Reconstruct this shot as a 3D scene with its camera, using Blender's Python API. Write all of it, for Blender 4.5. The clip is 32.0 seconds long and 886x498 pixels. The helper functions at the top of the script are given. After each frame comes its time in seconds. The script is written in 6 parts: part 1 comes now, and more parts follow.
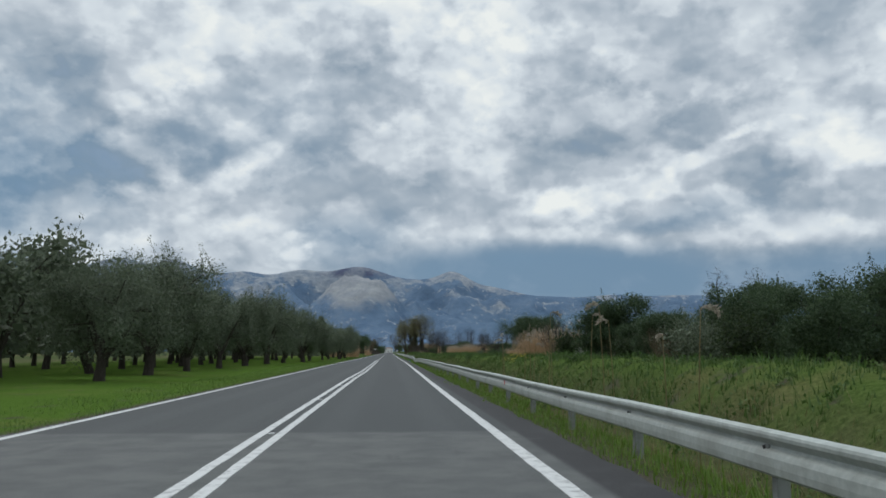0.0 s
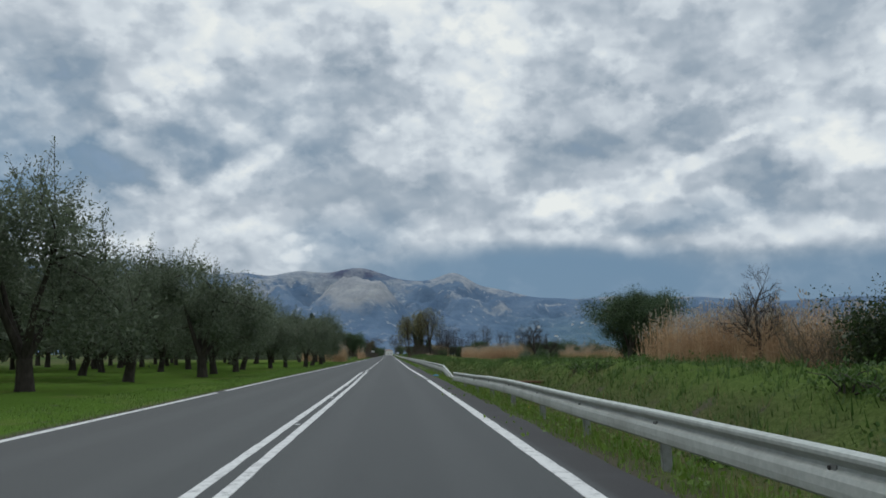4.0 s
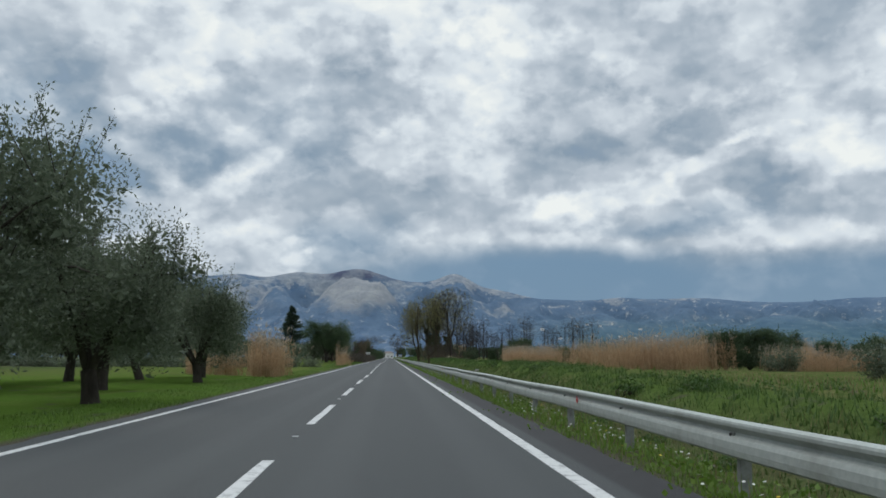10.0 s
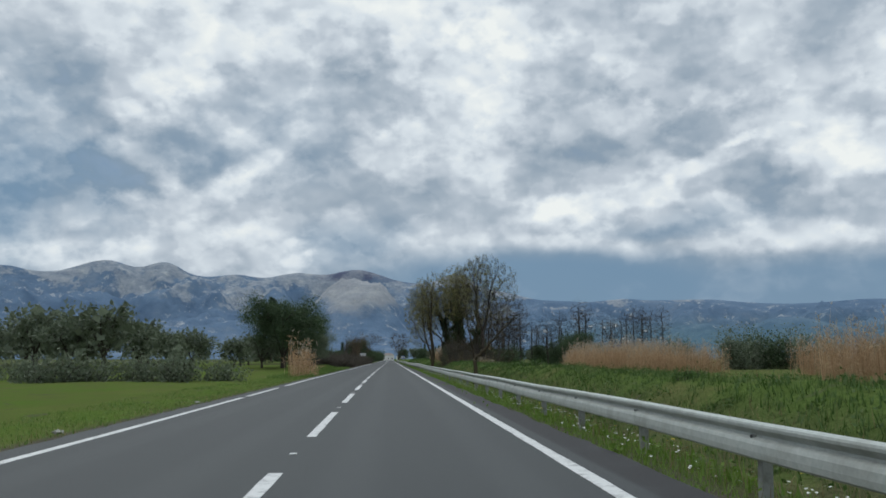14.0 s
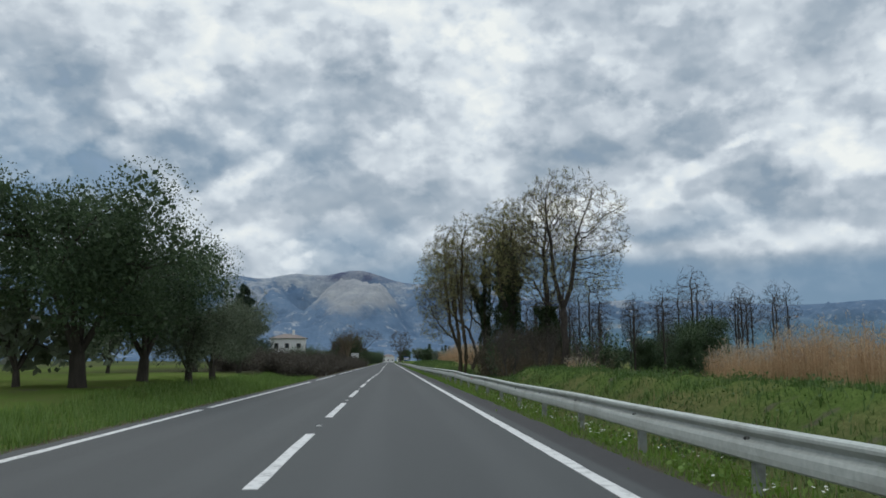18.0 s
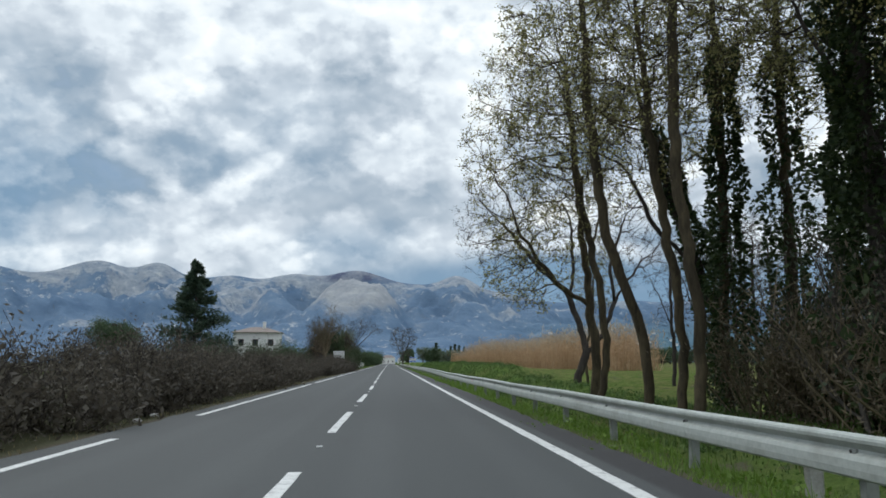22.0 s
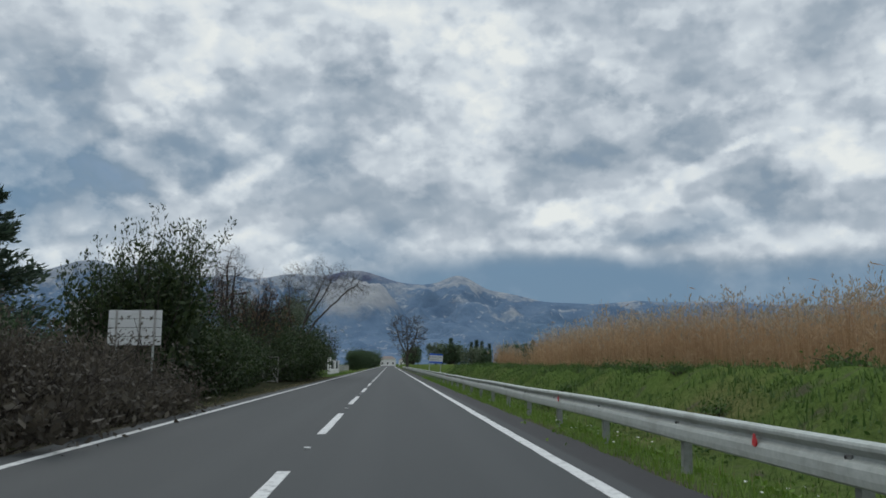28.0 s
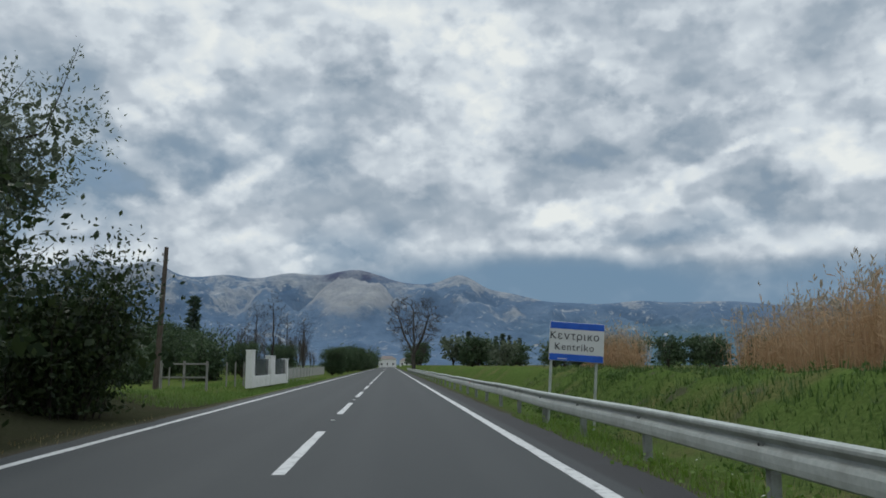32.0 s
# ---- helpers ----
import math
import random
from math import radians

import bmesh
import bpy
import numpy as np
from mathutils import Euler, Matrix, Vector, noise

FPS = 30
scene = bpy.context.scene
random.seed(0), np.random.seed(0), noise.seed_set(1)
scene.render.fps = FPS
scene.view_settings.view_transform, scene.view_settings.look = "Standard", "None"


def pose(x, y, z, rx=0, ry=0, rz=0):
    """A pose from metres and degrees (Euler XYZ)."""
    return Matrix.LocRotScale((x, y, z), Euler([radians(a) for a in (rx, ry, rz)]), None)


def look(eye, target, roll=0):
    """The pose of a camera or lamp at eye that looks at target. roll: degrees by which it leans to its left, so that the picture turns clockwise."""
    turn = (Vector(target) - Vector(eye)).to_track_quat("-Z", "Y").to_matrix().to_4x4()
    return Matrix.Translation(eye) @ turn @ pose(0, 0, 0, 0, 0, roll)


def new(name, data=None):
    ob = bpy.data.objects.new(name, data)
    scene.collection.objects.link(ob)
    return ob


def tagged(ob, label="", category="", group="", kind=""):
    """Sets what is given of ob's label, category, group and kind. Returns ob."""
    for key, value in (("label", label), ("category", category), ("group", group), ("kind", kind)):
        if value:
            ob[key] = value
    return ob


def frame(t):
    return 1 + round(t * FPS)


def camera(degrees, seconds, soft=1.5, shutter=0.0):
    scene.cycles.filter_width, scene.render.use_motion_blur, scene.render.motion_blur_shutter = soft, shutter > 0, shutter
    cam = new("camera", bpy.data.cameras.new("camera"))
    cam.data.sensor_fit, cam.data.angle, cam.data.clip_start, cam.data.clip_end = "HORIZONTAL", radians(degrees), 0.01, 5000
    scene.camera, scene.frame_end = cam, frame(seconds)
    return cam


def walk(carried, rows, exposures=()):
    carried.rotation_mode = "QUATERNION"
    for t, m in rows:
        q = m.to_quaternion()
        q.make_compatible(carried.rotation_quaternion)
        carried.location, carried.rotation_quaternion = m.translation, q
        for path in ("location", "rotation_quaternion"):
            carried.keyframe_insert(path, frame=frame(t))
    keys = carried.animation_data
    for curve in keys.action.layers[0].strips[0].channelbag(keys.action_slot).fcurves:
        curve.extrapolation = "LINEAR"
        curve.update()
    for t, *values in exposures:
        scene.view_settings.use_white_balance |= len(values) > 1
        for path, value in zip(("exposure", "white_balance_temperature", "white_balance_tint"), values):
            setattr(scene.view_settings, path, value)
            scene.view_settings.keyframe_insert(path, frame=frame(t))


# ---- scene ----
cam = camera(58.5, 32.0, soft=1.7)
# seconds, metres to the side, metres along the road, tilt upwards in degrees
ROWS = [
    (0.0, 0.50, 0.00, 7.39),
    (1.0, 0.49, 15.29, 7.44),
    (2.0, 0.49, 30.58, 7.49),
    (3.0, 0.48, 45.83, 7.52),
    (4.0, 0.47, 60.98, 7.56),
    (5.0, 0.44, 75.97, 7.59),
    (6.0, 0.42, 90.76, 7.63),
    (7.0, 0.33, 105.44, 7.66),
    (8.0, 0.28, 120.10, 7.70),
    (9.0, 0.22, 135.01, 7.74),
    (10.0, 0.21, 150.43, 7.76),
    (11.0, 0.20, 165.97, 7.79),
    (12.0, 0.12, 181.22, 7.84),
    (13.0, 0.03, 196.08, 7.88),
    (14.0, -0.02, 210.42, 7.91),
    (15.0, -0.06, 224.41, 7.93),
    (16.0, -0.11, 238.21, 7.96),
    (17.0, -0.12, 252.03, 8.00),
    (18.0, -0.09, 266.10, 8.04),
    (19.0, -0.06, 280.31, 8.08),
    (20.0, -0.13, 294.58, 8.10),
    (21.0, -0.20, 309.04, 8.12),
    (22.0, -0.27, 323.82, 8.14),
    (23.0, -0.24, 338.88, 8.16),
    (24.0, -0.20, 354.21, 8.18),
    (25.0, -0.17, 369.68, 8.20),
    (26.0, -0.13, 385.17, 8.22),
    (27.0, -0.09, 400.65, 8.25),
    (28.0, -0.05, 416.11, 8.27),
    (29.0, -0.03, 431.58, 8.29),
    (30.0, 0.00, 447.10, 8.30),
    (31.0, 0.00, 462.75, 8.32),
    (32.0, 0.00, 478.62, 8.33),
]
walk(cam, [(t, pose(x, y, 1.3, 90 + tilt, 0, -3.81)) for t, x, y, tilt in ROWS], exposures=[(0.0, -0.05), (6.0, -0.1), (9.0, 0.0), (17.0, 0.0), (20.0, 0.06), (21.0, 0.24), (22.2, 0.28), (23.1, 0.04), (25.0, -0.1), (28.0, -0.12), (32.0, -0.1)])

# ---------------------------------------------------------------- light
SUN_AZ, SUN_EL = radians(-28), radians(42)      # the sun stands behind the clouds ahead and to the side
sun = new("sun", bpy.data.lights.new("sun", "SUN"))
sun.data.energy, sun.data.angle, sun.data.color = 0.6, radians(25), (1.0, 0.96, 0.9)
sun.matrix_world = look((1000 * math.sin(SUN_AZ) * math.cos(SUN_EL), 1000 * math.cos(SUN_AZ) * math.cos(SUN_EL), 1000 * math.sin(SUN_EL)), (0, 0, 0))


class Nodes:
    """Short hand for a node tree."""

    def __init__(self, tree):
        self.t = tree
        tree.nodes.clear()

    def add(self, kind):
        return self.t.nodes.new(kind)

    def put(self, n, **inputs):
        for k, v in inputs.items():
            s = n.inputs[int(k[1:])] if k[0] == "i" and k[1:].isdigit() else n.inputs[k.replace("_", " ")]
            if isinstance(v, bpy.types.NodeSocket):
                self.t.links.new(v, s)
            else:
                s.default_value = v
        return n

    def math(self, op, a, b=0.0, c=0.0, clamp=False):
        n = self.add("ShaderNodeMath")
        n.operation, n.use_clamp = op, clamp
        return self.put(n, i0=a, i1=b, i2=c).outputs[0]

    def vec(self, op, a, b=(0, 0, 0)):
        n = self.add("ShaderNodeVectorMath")
        n.operation = op
        if op == "SCALE":
            return self.put(n, i0=a, i3=b).outputs[0]
        self.put(n, i0=a, i1=b)
        return n.outputs[1] if op in ("DOT_PRODUCT", "LENGTH") else n.outputs[0]

    def noise(self, scale, detail=4, rough=0.55, at=None, out=0, dim="3D", warp=0.0):
        n = self.add("ShaderNodeTexNoise")
        n.noise_dimensions = dim
        self.put(n, Scale=scale, Detail=detail, Roughness=rough, Distortion=warp)
        if at is not None:
            self.put(n, Vector=at)
        return n.outputs[out]

    def ramp(self, fac, *stops, ease="LINEAR"):
        n = self.add("ShaderNodeValToRGB")
        n.color_ramp.interpolation = ease
        while len(n.color_ramp.elements) < len(stops):
            n.color_ramp.elements.new(0.5)
        for e, (p, c) in zip(n.color_ramp.elements, stops):
            e.position, e.color = p, (*c, 1) if len(c) == 3 else c
        return self.put(n, Fac=fac).outputs[0]

    def mix(self, fac, a, b, blend="MIX"):
        n = self.add("ShaderNodeMix")
        n.data_type, n.blend_type = "RGBA", blend
        return self.put(n, i0=fac, i6=a if isinstance(a, bpy.types.NodeSocket) else (*a, 1), i7=b if isinstance(b, bpy.types.NodeSocket) else (*b, 1)).outputs[2]

    def mix_value(self, f, a, b):
        return self.math("ADD", a, self.math("MULTIPLY", f, self.math("SUBTRACT", b, a)))

    def span(self, v, a, b, c=0.0, d=1.0, smooth=True):
        n = self.add("ShaderNodeMapRange")
        n.interpolation_type = "SMOOTHSTEP" if smooth else "LINEAR"
        return self.put(n, Value=v, From_Min=a, From_Max=b, To_Min=c, To_Max=d).outputs[0]


def sky_world():
    world = bpy.data.worlds.new("sky")
    scene.world = world
    world.use_nodes = True
    n = Nodes(world.node_tree)
    d = n.vec("NORMALIZE", n.add("ShaderNodeTexCoord").outputs["Generated"])
    up = n.add("ShaderNodeSeparateXYZ")
    n.put(up, Vector=d)
    z = up.outputs[2]
    flat = n.vec("MULTIPLY", d, (1.0, 1.0, 1.35))
    # billows give every mass its ragged edge
    rim = n.math("MULTIPLY", n.math("SUBTRACT", n.noise(14.0, 9, 0.57, flat), 0.5), 3.6)
    stir = n.vec("ADD", n.vec("SCALE", n.vec("SUBTRACT", n.noise(9.0, 2, 0.5, flat, 1), (0.5, 0.5, 0.5)), 0.05), n.vec("SCALE", n.vec("SUBTRACT", n.noise(28.0, 5, 0.6, flat, 1), (0.5, 0.5, 0.5)), 0.022))
    e = n.vec("ADD", d, stir)
    axis = Vector((0.0665, 0.9885, 0.1395)).normalized()
    side = Vector((axis.y, -axis.x, 0)).normalized()
    high = side.cross(axis)

    def mass(x, y, w, h, lean, amount, soft=0.2, ragged=0.7):
        """A cloud mass: its place in degrees right of and above the middle of the way ahead, its half sizes and lean in degrees, how soft and how ragged its edge is."""
        c = (axis + side * math.tan(radians(x)) + high * math.tan(radians(y))).normalized()
        r = c.cross(Vector((0, 0, 1))).normalized()
        u = r.cross(c)
        k, s = math.cos(radians(lean)), math.sin(radians(lean))
        a, b = (r * k + u * s) / math.tan(radians(w)), (u * k - r * s) / math.tan(radians(h))
        p = n.math("SUBTRACT", n.vec("DOT_PRODUCT", e if ragged > 0.15 else d, a), c.dot(a))
        q = n.math("SUBTRACT", n.vec("DOT_PRODUCT", e if ragged > 0.15 else d, b), c.dot(b))
        r2 = n.math("SQRT", n.math("ADD", n.math("MULTIPLY", p, p), n.math("MULTIPLY", q, q)))
        r2 = n.math("MULTIPLY_ADD", rim, ragged, r2)
        r2 = n.math("ADD", r2, n.math("LESS_THAN", n.vec("DOT_PRODUCT", d, c), 0.3))
        return n.span(r2, 1.0 + soft, 1.0 - soft, 0.0, amount)

    total = None
    for m in SKY_MASSES():
        v = mass(*m)
        total = v if total is None else n.math("ADD", total, v)
    billow = n.math("SUBTRACT", n.noise(6.0, 4, 0.5, flat), 0.5)
    # heaps catch the light on their upper sides: the difference of one field at two heights
    relief = None
    for scale, gap_up, amount in ((5.0, 0.07, 0.3), (10.5, 0.036, 0.4), (21.0, 0.019, 0.34), (44.0, 0.01, 0.22)):
        v = n.math("SUBTRACT", n.noise(scale, 1.5, 0.45, flat), n.noise(scale, 1.5, 0.45, n.vec("ADD", flat, (gap_up * 0.3, 0.0, gap_up))))
        v = n.math("MULTIPLY", v, amount)
        relief = v if relief is None else n.math("ADD", relief, v)
    # crisp-edged heaps one before the other
    for scale, shift, amount in ((8.0, (1.3, 0.2, 0.7), 0.09), (15.0, (5.1, 2.2, 0.1), 0.08), (24.0, (2.4, 7.7, 3.0), 0.05)):
        v = n.span(n.noise(scale, 7, 0.5, n.vec("ADD", flat, shift)), 0.45, 0.56, -amount, amount)
        relief = n.math("ADD", relief, v)
    light = n.math("ADD", n.math("MULTIPLY", total, 0.85), n.math("MULTIPLY_ADD", billow, 0.45, relief))
    light = n.math("MULTIPLY_ADD", light, 0.78, 0.68)
    # a calm band of rain along the horizon
    band = n.math("MAXIMUM", mass(9, -2.6, 15, 2.2, -3, 1.0, 0.4, 0.12), mass(25, -2.8, 13, 2.0, 0, 0.85, 0.4, 0.12))
    light = n.mix_value(band, light, n.math("ADD", n.math("MULTIPLY", light, 0.3), 0.05))
    tone = n.ramp(light, (0.0, (0.183, 0.265, 0.36)), (0.25, (0.261, 0.34, 0.425)), (0.45, (0.372, 0.445, 0.52)), (0.62, (0.502, 0.57, 0.64)),
                  (0.80, (0.675, 0.745, 0.80)), (1.0, (0.849, 0.89, 0.88)))
    rain = n.ramp(light, (0.0, (0.092, 0.20, 0.335)), (0.25, (0.174, 0.28, 0.40)), (0.45, (0.289, 0.39, 0.50)), (0.62, (0.425, 0.52, 0.61)), (0.80, (0.656, 0.73, 0.79)), (1.0, (0.820, 0.87, 0.88)))
    blues = None
    for m in ((-31, 5, 7, 6, 0, 1.0, 0.9, 0.5), (9, -2.6, 15, 2.3, -3, 1.0, 0.5, 0.1), (25, -2.8, 13, 2.0, 0, 0.85, 0.5, 0.1), (-15, 7.5, 7, 3, 15, 0.4, 0.9, 0.5), (-6.5, 0, 4, 2, 0, 0.7, 0.9, 0.4), (17, 1.7, 6, 0.8, 0, 0.5, 0.8, 0.3)):
        v = mass(*m)
        blues = v if blues is None else n.math("MAXIMUM", blues, v)
    tone = n.mix(blues, tone, rain)
    sky = n.add("ShaderNodeTexSky")
    sky.sky_type, sky.sun_disc, sky.sun_elevation, sky.sun_rotation = "NISHITA", False, SUN_EL, SUN_AZ
    blue = n.vec("SCALE", sky.outputs[0], 0.1)
    gap = n.span(light, 0.0, 0.3, 0.15, 0.0)
    tone = n.mix(gap, tone, blue)
    # an overcast sky is about three times as bright overhead as near the horizon
    lift = n.span(z, 0.44, 0.95, 1.0, SKY_ZENITH, smooth=True)
    tone = n.vec("SCALE", tone, lift)
    bg = n.put(n.add("ShaderNodeBackground"), Color=tone, Strength=1.0)
    n.put(n.add("ShaderNodeOutputWorld"), Surface=bg.outputs[0])


SKY_ZENITH = 1.9


def SKY_MASSES():
    """Cloud masses ahead: degrees right, degrees up, half width, half height, lean, brighter or darker, softness, raggedness."""
    yield from ((-25.0, 10.0, 11.0, 10.0, 0, -0.08, 0.95, 0.2), (0.5, 13.0, 14.0, 7.0, 0, 0.09, 0.95, 0.2))
    yield from ((-27.7, 6.2, 8.1, 5.7, 0, -0.24, 0.7), (-27.3, 3.7, 5.7, 2.5, 0, -0.12, 0.6), (-26.4, 15.2, 7.7, 4.5, 0, -0.13, 0.8), (-12.3, 9.2, 11.3, 3.2, 18, -0.2),
                (-18.0, 6.4, 4.9, 2.5, 20, -0.13), (-6.7, 13.9, 2.5, 2.2, 50, -0.13), (3.9, 10.2, 1.6, 2.5, 60, -0.14, 0.6), (11.2, 8.4, 7.7, 2.5, 0, -0.2),
                (10.4, 6.9, 6.1, 1.0, 0, -0.12, 0.5, 0.5), (8.2, 11.7, 3.3, 2.5, 0, -0.12), (20.9, 15.2, 11.7, 3.3, 0, -0.14, 0.8), (24.4, 10.4, 8.1, 1.5, 0, -0.13),
                (20.6, 8.2, 3.9, 2.1, 0, -0.13), (21.8, 4.7, 2.5, 2.2, 0, -0.19), (25.8, 4.1, 6.1, 2.0, 0, -0.12), (8.2, 1.4, 2.5, 0.5, 0, -0.2, 0.5, 0.4),
                (16.0, 1.2, 4.1, 0.6, 0, -0.26, 0.5, 0.4), (21.3, 2.2, 5.3, 0.7, 0, -0.14, 0.6, 0.4), (-4.2, 4.3, 9.7, 3.3, 0, -0.07, 0.9), (-2.4, 2.8, 2.9, 1.4, 0, -0.1),
                (-6.7, 0.0, 2.9, 1.6, 0, -0.24, 0.8, 0.5), (-12.3, 0.0, 2.5, 1.2, 0, -0.08), (6.8, 4.1, 2.5, 1.2, 0, -0.1), (3.5, -1.2, 7.3, 1.2, 0, -0.2, 0.7, 0.2),
                (20.2, -1.2, 10.5, 0.9, 0, -0.3, 0.7, 0.3), (-9.1, 4.5, 3.3, 1.6, 0, -0.06))
    yield from ((-13.4, 6.4, 3.1, 0.8, 35, 0.34, 0.5, 0.5), (-16.3, 3.9, 3.1, 1.0, 40, 0.2, 0.6, 0.6), (-17.4, 13.1, 5.7, 2.5, 25, 0.2, 0.6), (-12.6, 16.2, 9.3, 2.5, 0, 0.08, 0.8),
                (0.9, 11.2, 3.9, 3.7, 0, 0.16), (-2.6, 15.6, 6.5, 2.5, 0, 0.08, 0.8), (3.5, 13.7, 2.5, 2.5, 0, 0.1), (-22.1, 7.2, 1.2, 0.7, 0, 0.32, 0.6, 0.5),
                (-22.2, 10.2, 1.2, 0.9, 0, 0.15), (19.1, 6.4, 3.3, 0.7, 25, 0.34, 0.5, 0.4), (27.1, 7.0, 2.7, 1.3, 0, 0.34, 0.6, 0.5), (27.1, 9.3, 3.3, 0.6, 0, 0.2, 0.6, 0.4),
                (-5.1, 8.3, 1.2, 0.5, 0, 0.2, 0.6, 0.4), (8.8, 2.7, 4.5, 0.5, 4, 0.22, 0.6, 0.3), (13.9, 3.7, 4.9, 1.1, 20, 0.12), (11.9, 0.4, 10.5, 0.7, 0, 0.16, 0.6, 0.4),
                (23.7, 0.5, 4.9, 0.7, 0, 0.14, 0.6, 0.4), (-11.5, -0.6, 2.0, 1.0, 0, 0.14), (-9.1, -0.9, 1.8, 0.5, 0, 0.26, 0.5, 0.3), (-21.9, 2.3, 6.1, 1.6, 0, 0.13, 0.8),
                (-27.0, 0.0, 5.7, 0.8, 0, 0.24, 0.6, 0.4), (14.3, 12.1, 4.5, 0.8, -18, 0.22, 0.6, 0.5), (8.8, 16.0, 3.7, 1.6, 0, 0.08), (-0.2, 6.2, 4.5, 1.6, 0, 0.1),
                (18.4, -0.2, 2.5, 0.4, 0, 0.12, 0.5, 0.3))


sky_world()

# ---------------------------------------------------------------- materials
def material(name, build, rough=0.85, spec=0.3, metal=0.0, bump=None):
    """A node material: build(n) gives the colour; bump is (noise scale, strength, metres)."""
    mat = bpy.data.materials.new(name)
    mat.use_nodes = True
    n = Nodes(mat.node_tree)
    colour = build(n)
    b = n.add("ShaderNodeBsdfPrincipled")
    n.put(b, Base_Color=colour if isinstance(colour, bpy.types.NodeSocket) else (*colour, 1), Roughness=rough, Metallic=metal, Specular_IOR_Level=spec)
    if bump:
        at = n.add("ShaderNodeNewGeometry").outputs["Position"]
        k = n.put(n.add("ShaderNodeBump"), Strength=bump[1], Distance=bump[2], Height=n.noise(bump[0], 5, 0.65, at))
        n.put(b, Normal=k.outputs[0])
    n.put(n.add("ShaderNodeOutputMaterial"), Surface=b.outputs[0])
    return mat


def where(n):
    return n.add("ShaderNodeNewGeometry").outputs["Position"]


def island(n):
    return n.add("ShaderNodeNewGeometry").outputs["Random Per Island"]


def whim(n):
    return n.add("ShaderNodeObjectInfo").outputs["Random"]


def leafy(name, a, b, c, rough=0.6, spec=0.25):
    """Leaves: three colours mixed leaf by leaf, clump by clump and tree by tree."""
    def build(n):
        leaf = n.ramp(island(n), (0.0, a), (0.5, b), (1.0, c))
        clump = n.noise(1.1, 3, 0.6, where(n))
        leaf = n.mix(n.span(clump, 0.35, 0.7, 0.0, 0.45), leaf, a)
        return n.mix(n.math("MULTIPLY", whim(n), 0.3), leaf, b)
    mat = material(name, build, rough, spec)
    # thin leaves let some light through
    n = mat.node_tree
    out = next(k for k in n.nodes if k.type == "OUTPUT_MATERIAL")
    gloss = next(k for k in n.nodes if k.type == "BSDF_PRINCIPLED")
    through_leaf, both = n.nodes.new("ShaderNodeBsdfTranslucent"), n.nodes.new("ShaderNodeMixShader")
    n.links.new(gloss.inputs["Base Color"].links[0].from_socket, through_leaf.inputs[0])
    both.inputs[0].default_value = 0.35
    n.links.new(gloss.outputs[0], both.inputs[1])
    n.links.new(through_leaf.outputs[0], both.inputs[2])
    n.links.new(both.outputs[0], out.inputs[0])
    return mat


def bark(name, a, b, scale=6.0):
    def build(n):
        p = n.vec("MULTIPLY", where(n), (1, 1, 0.25))
        return n.mix(n.span(n.noise(0.9, 3, 0.5, where(n)), 0.4, 0.7, 0, 0.5), n.ramp(n.noise(scale, 6, 0.7, p), (0.3, a), (0.7, b)), a)
    return material(name, build, 0.95, 0.1, bump=(scale * 1.6, 0.6, 0.03))


def asphalt_colour(n):
    p = where(n)
    q = n.add("ShaderNodeSeparateXYZ")
    n.put(q, Vector=p)
    grain = n.ramp(n.noise(55, 3, 0.7, p), (0.3, (0.038, 0.041, 0.041)), (0.7, (0.077, 0.083, 0.083)))
    blotch = n.noise(0.35, 5, 0.6, n.vec("MULTIPLY", p, (1.6, 0.25, 1)))
    c = n.mix(n.span(blotch, 0.35, 0.7, 0.0, 0.45), grain, (0.050, 0.054, 0.055))
    # tyres polish two paler strips in each lane; the older patch of road at the start is paler and worn
    wheel = n.math("COSINE", n.math("MULTIPLY", n.math("ADD", q.outputs[0], 0.45), 3.45))
    c = n.mix(n.math("MULTIPLY", n.span(wheel, 0.1, 1.0), 0.16), c, (0.106, 0.111, 0.110))
    old = n.span(q.outputs[1], 13.0, 13.4, 1.0, 0.0)
    c = n.mix(n.math("MULTIPLY", old, n.span(n.noise(1.3, 5, 0.6, p), 0.3, 0.7, 0.25, 0.7)), c, (0.145, 0.147, 0.138))
    # from the tall trees onwards the asphalt is darker
    c = n.mix(n.span(q.outputs[1], 338, 346, 0.0, 0.4), c, (0.042, 0.045, 0.046))
    shoulder = n.math("MULTIPLY", n.span(q.outputs[0], 2.5, 2.62), n.span(n.noise(1.1, 5, 0.6, p), 0.2, 0.5, 0.6, 1.0))
    c = n.mix(shoulder, c, (0.03, 0.029, 0.03))
    oil = n.span(n.noise(2.6, 4, 0.6, n.vec("MULTIPLY", p, (1.0, 0.12, 1))), 0.6, 0.72, 0.0, 0.35)
    return n.mix(oil, c, (0.045, 0.045, 0.047))


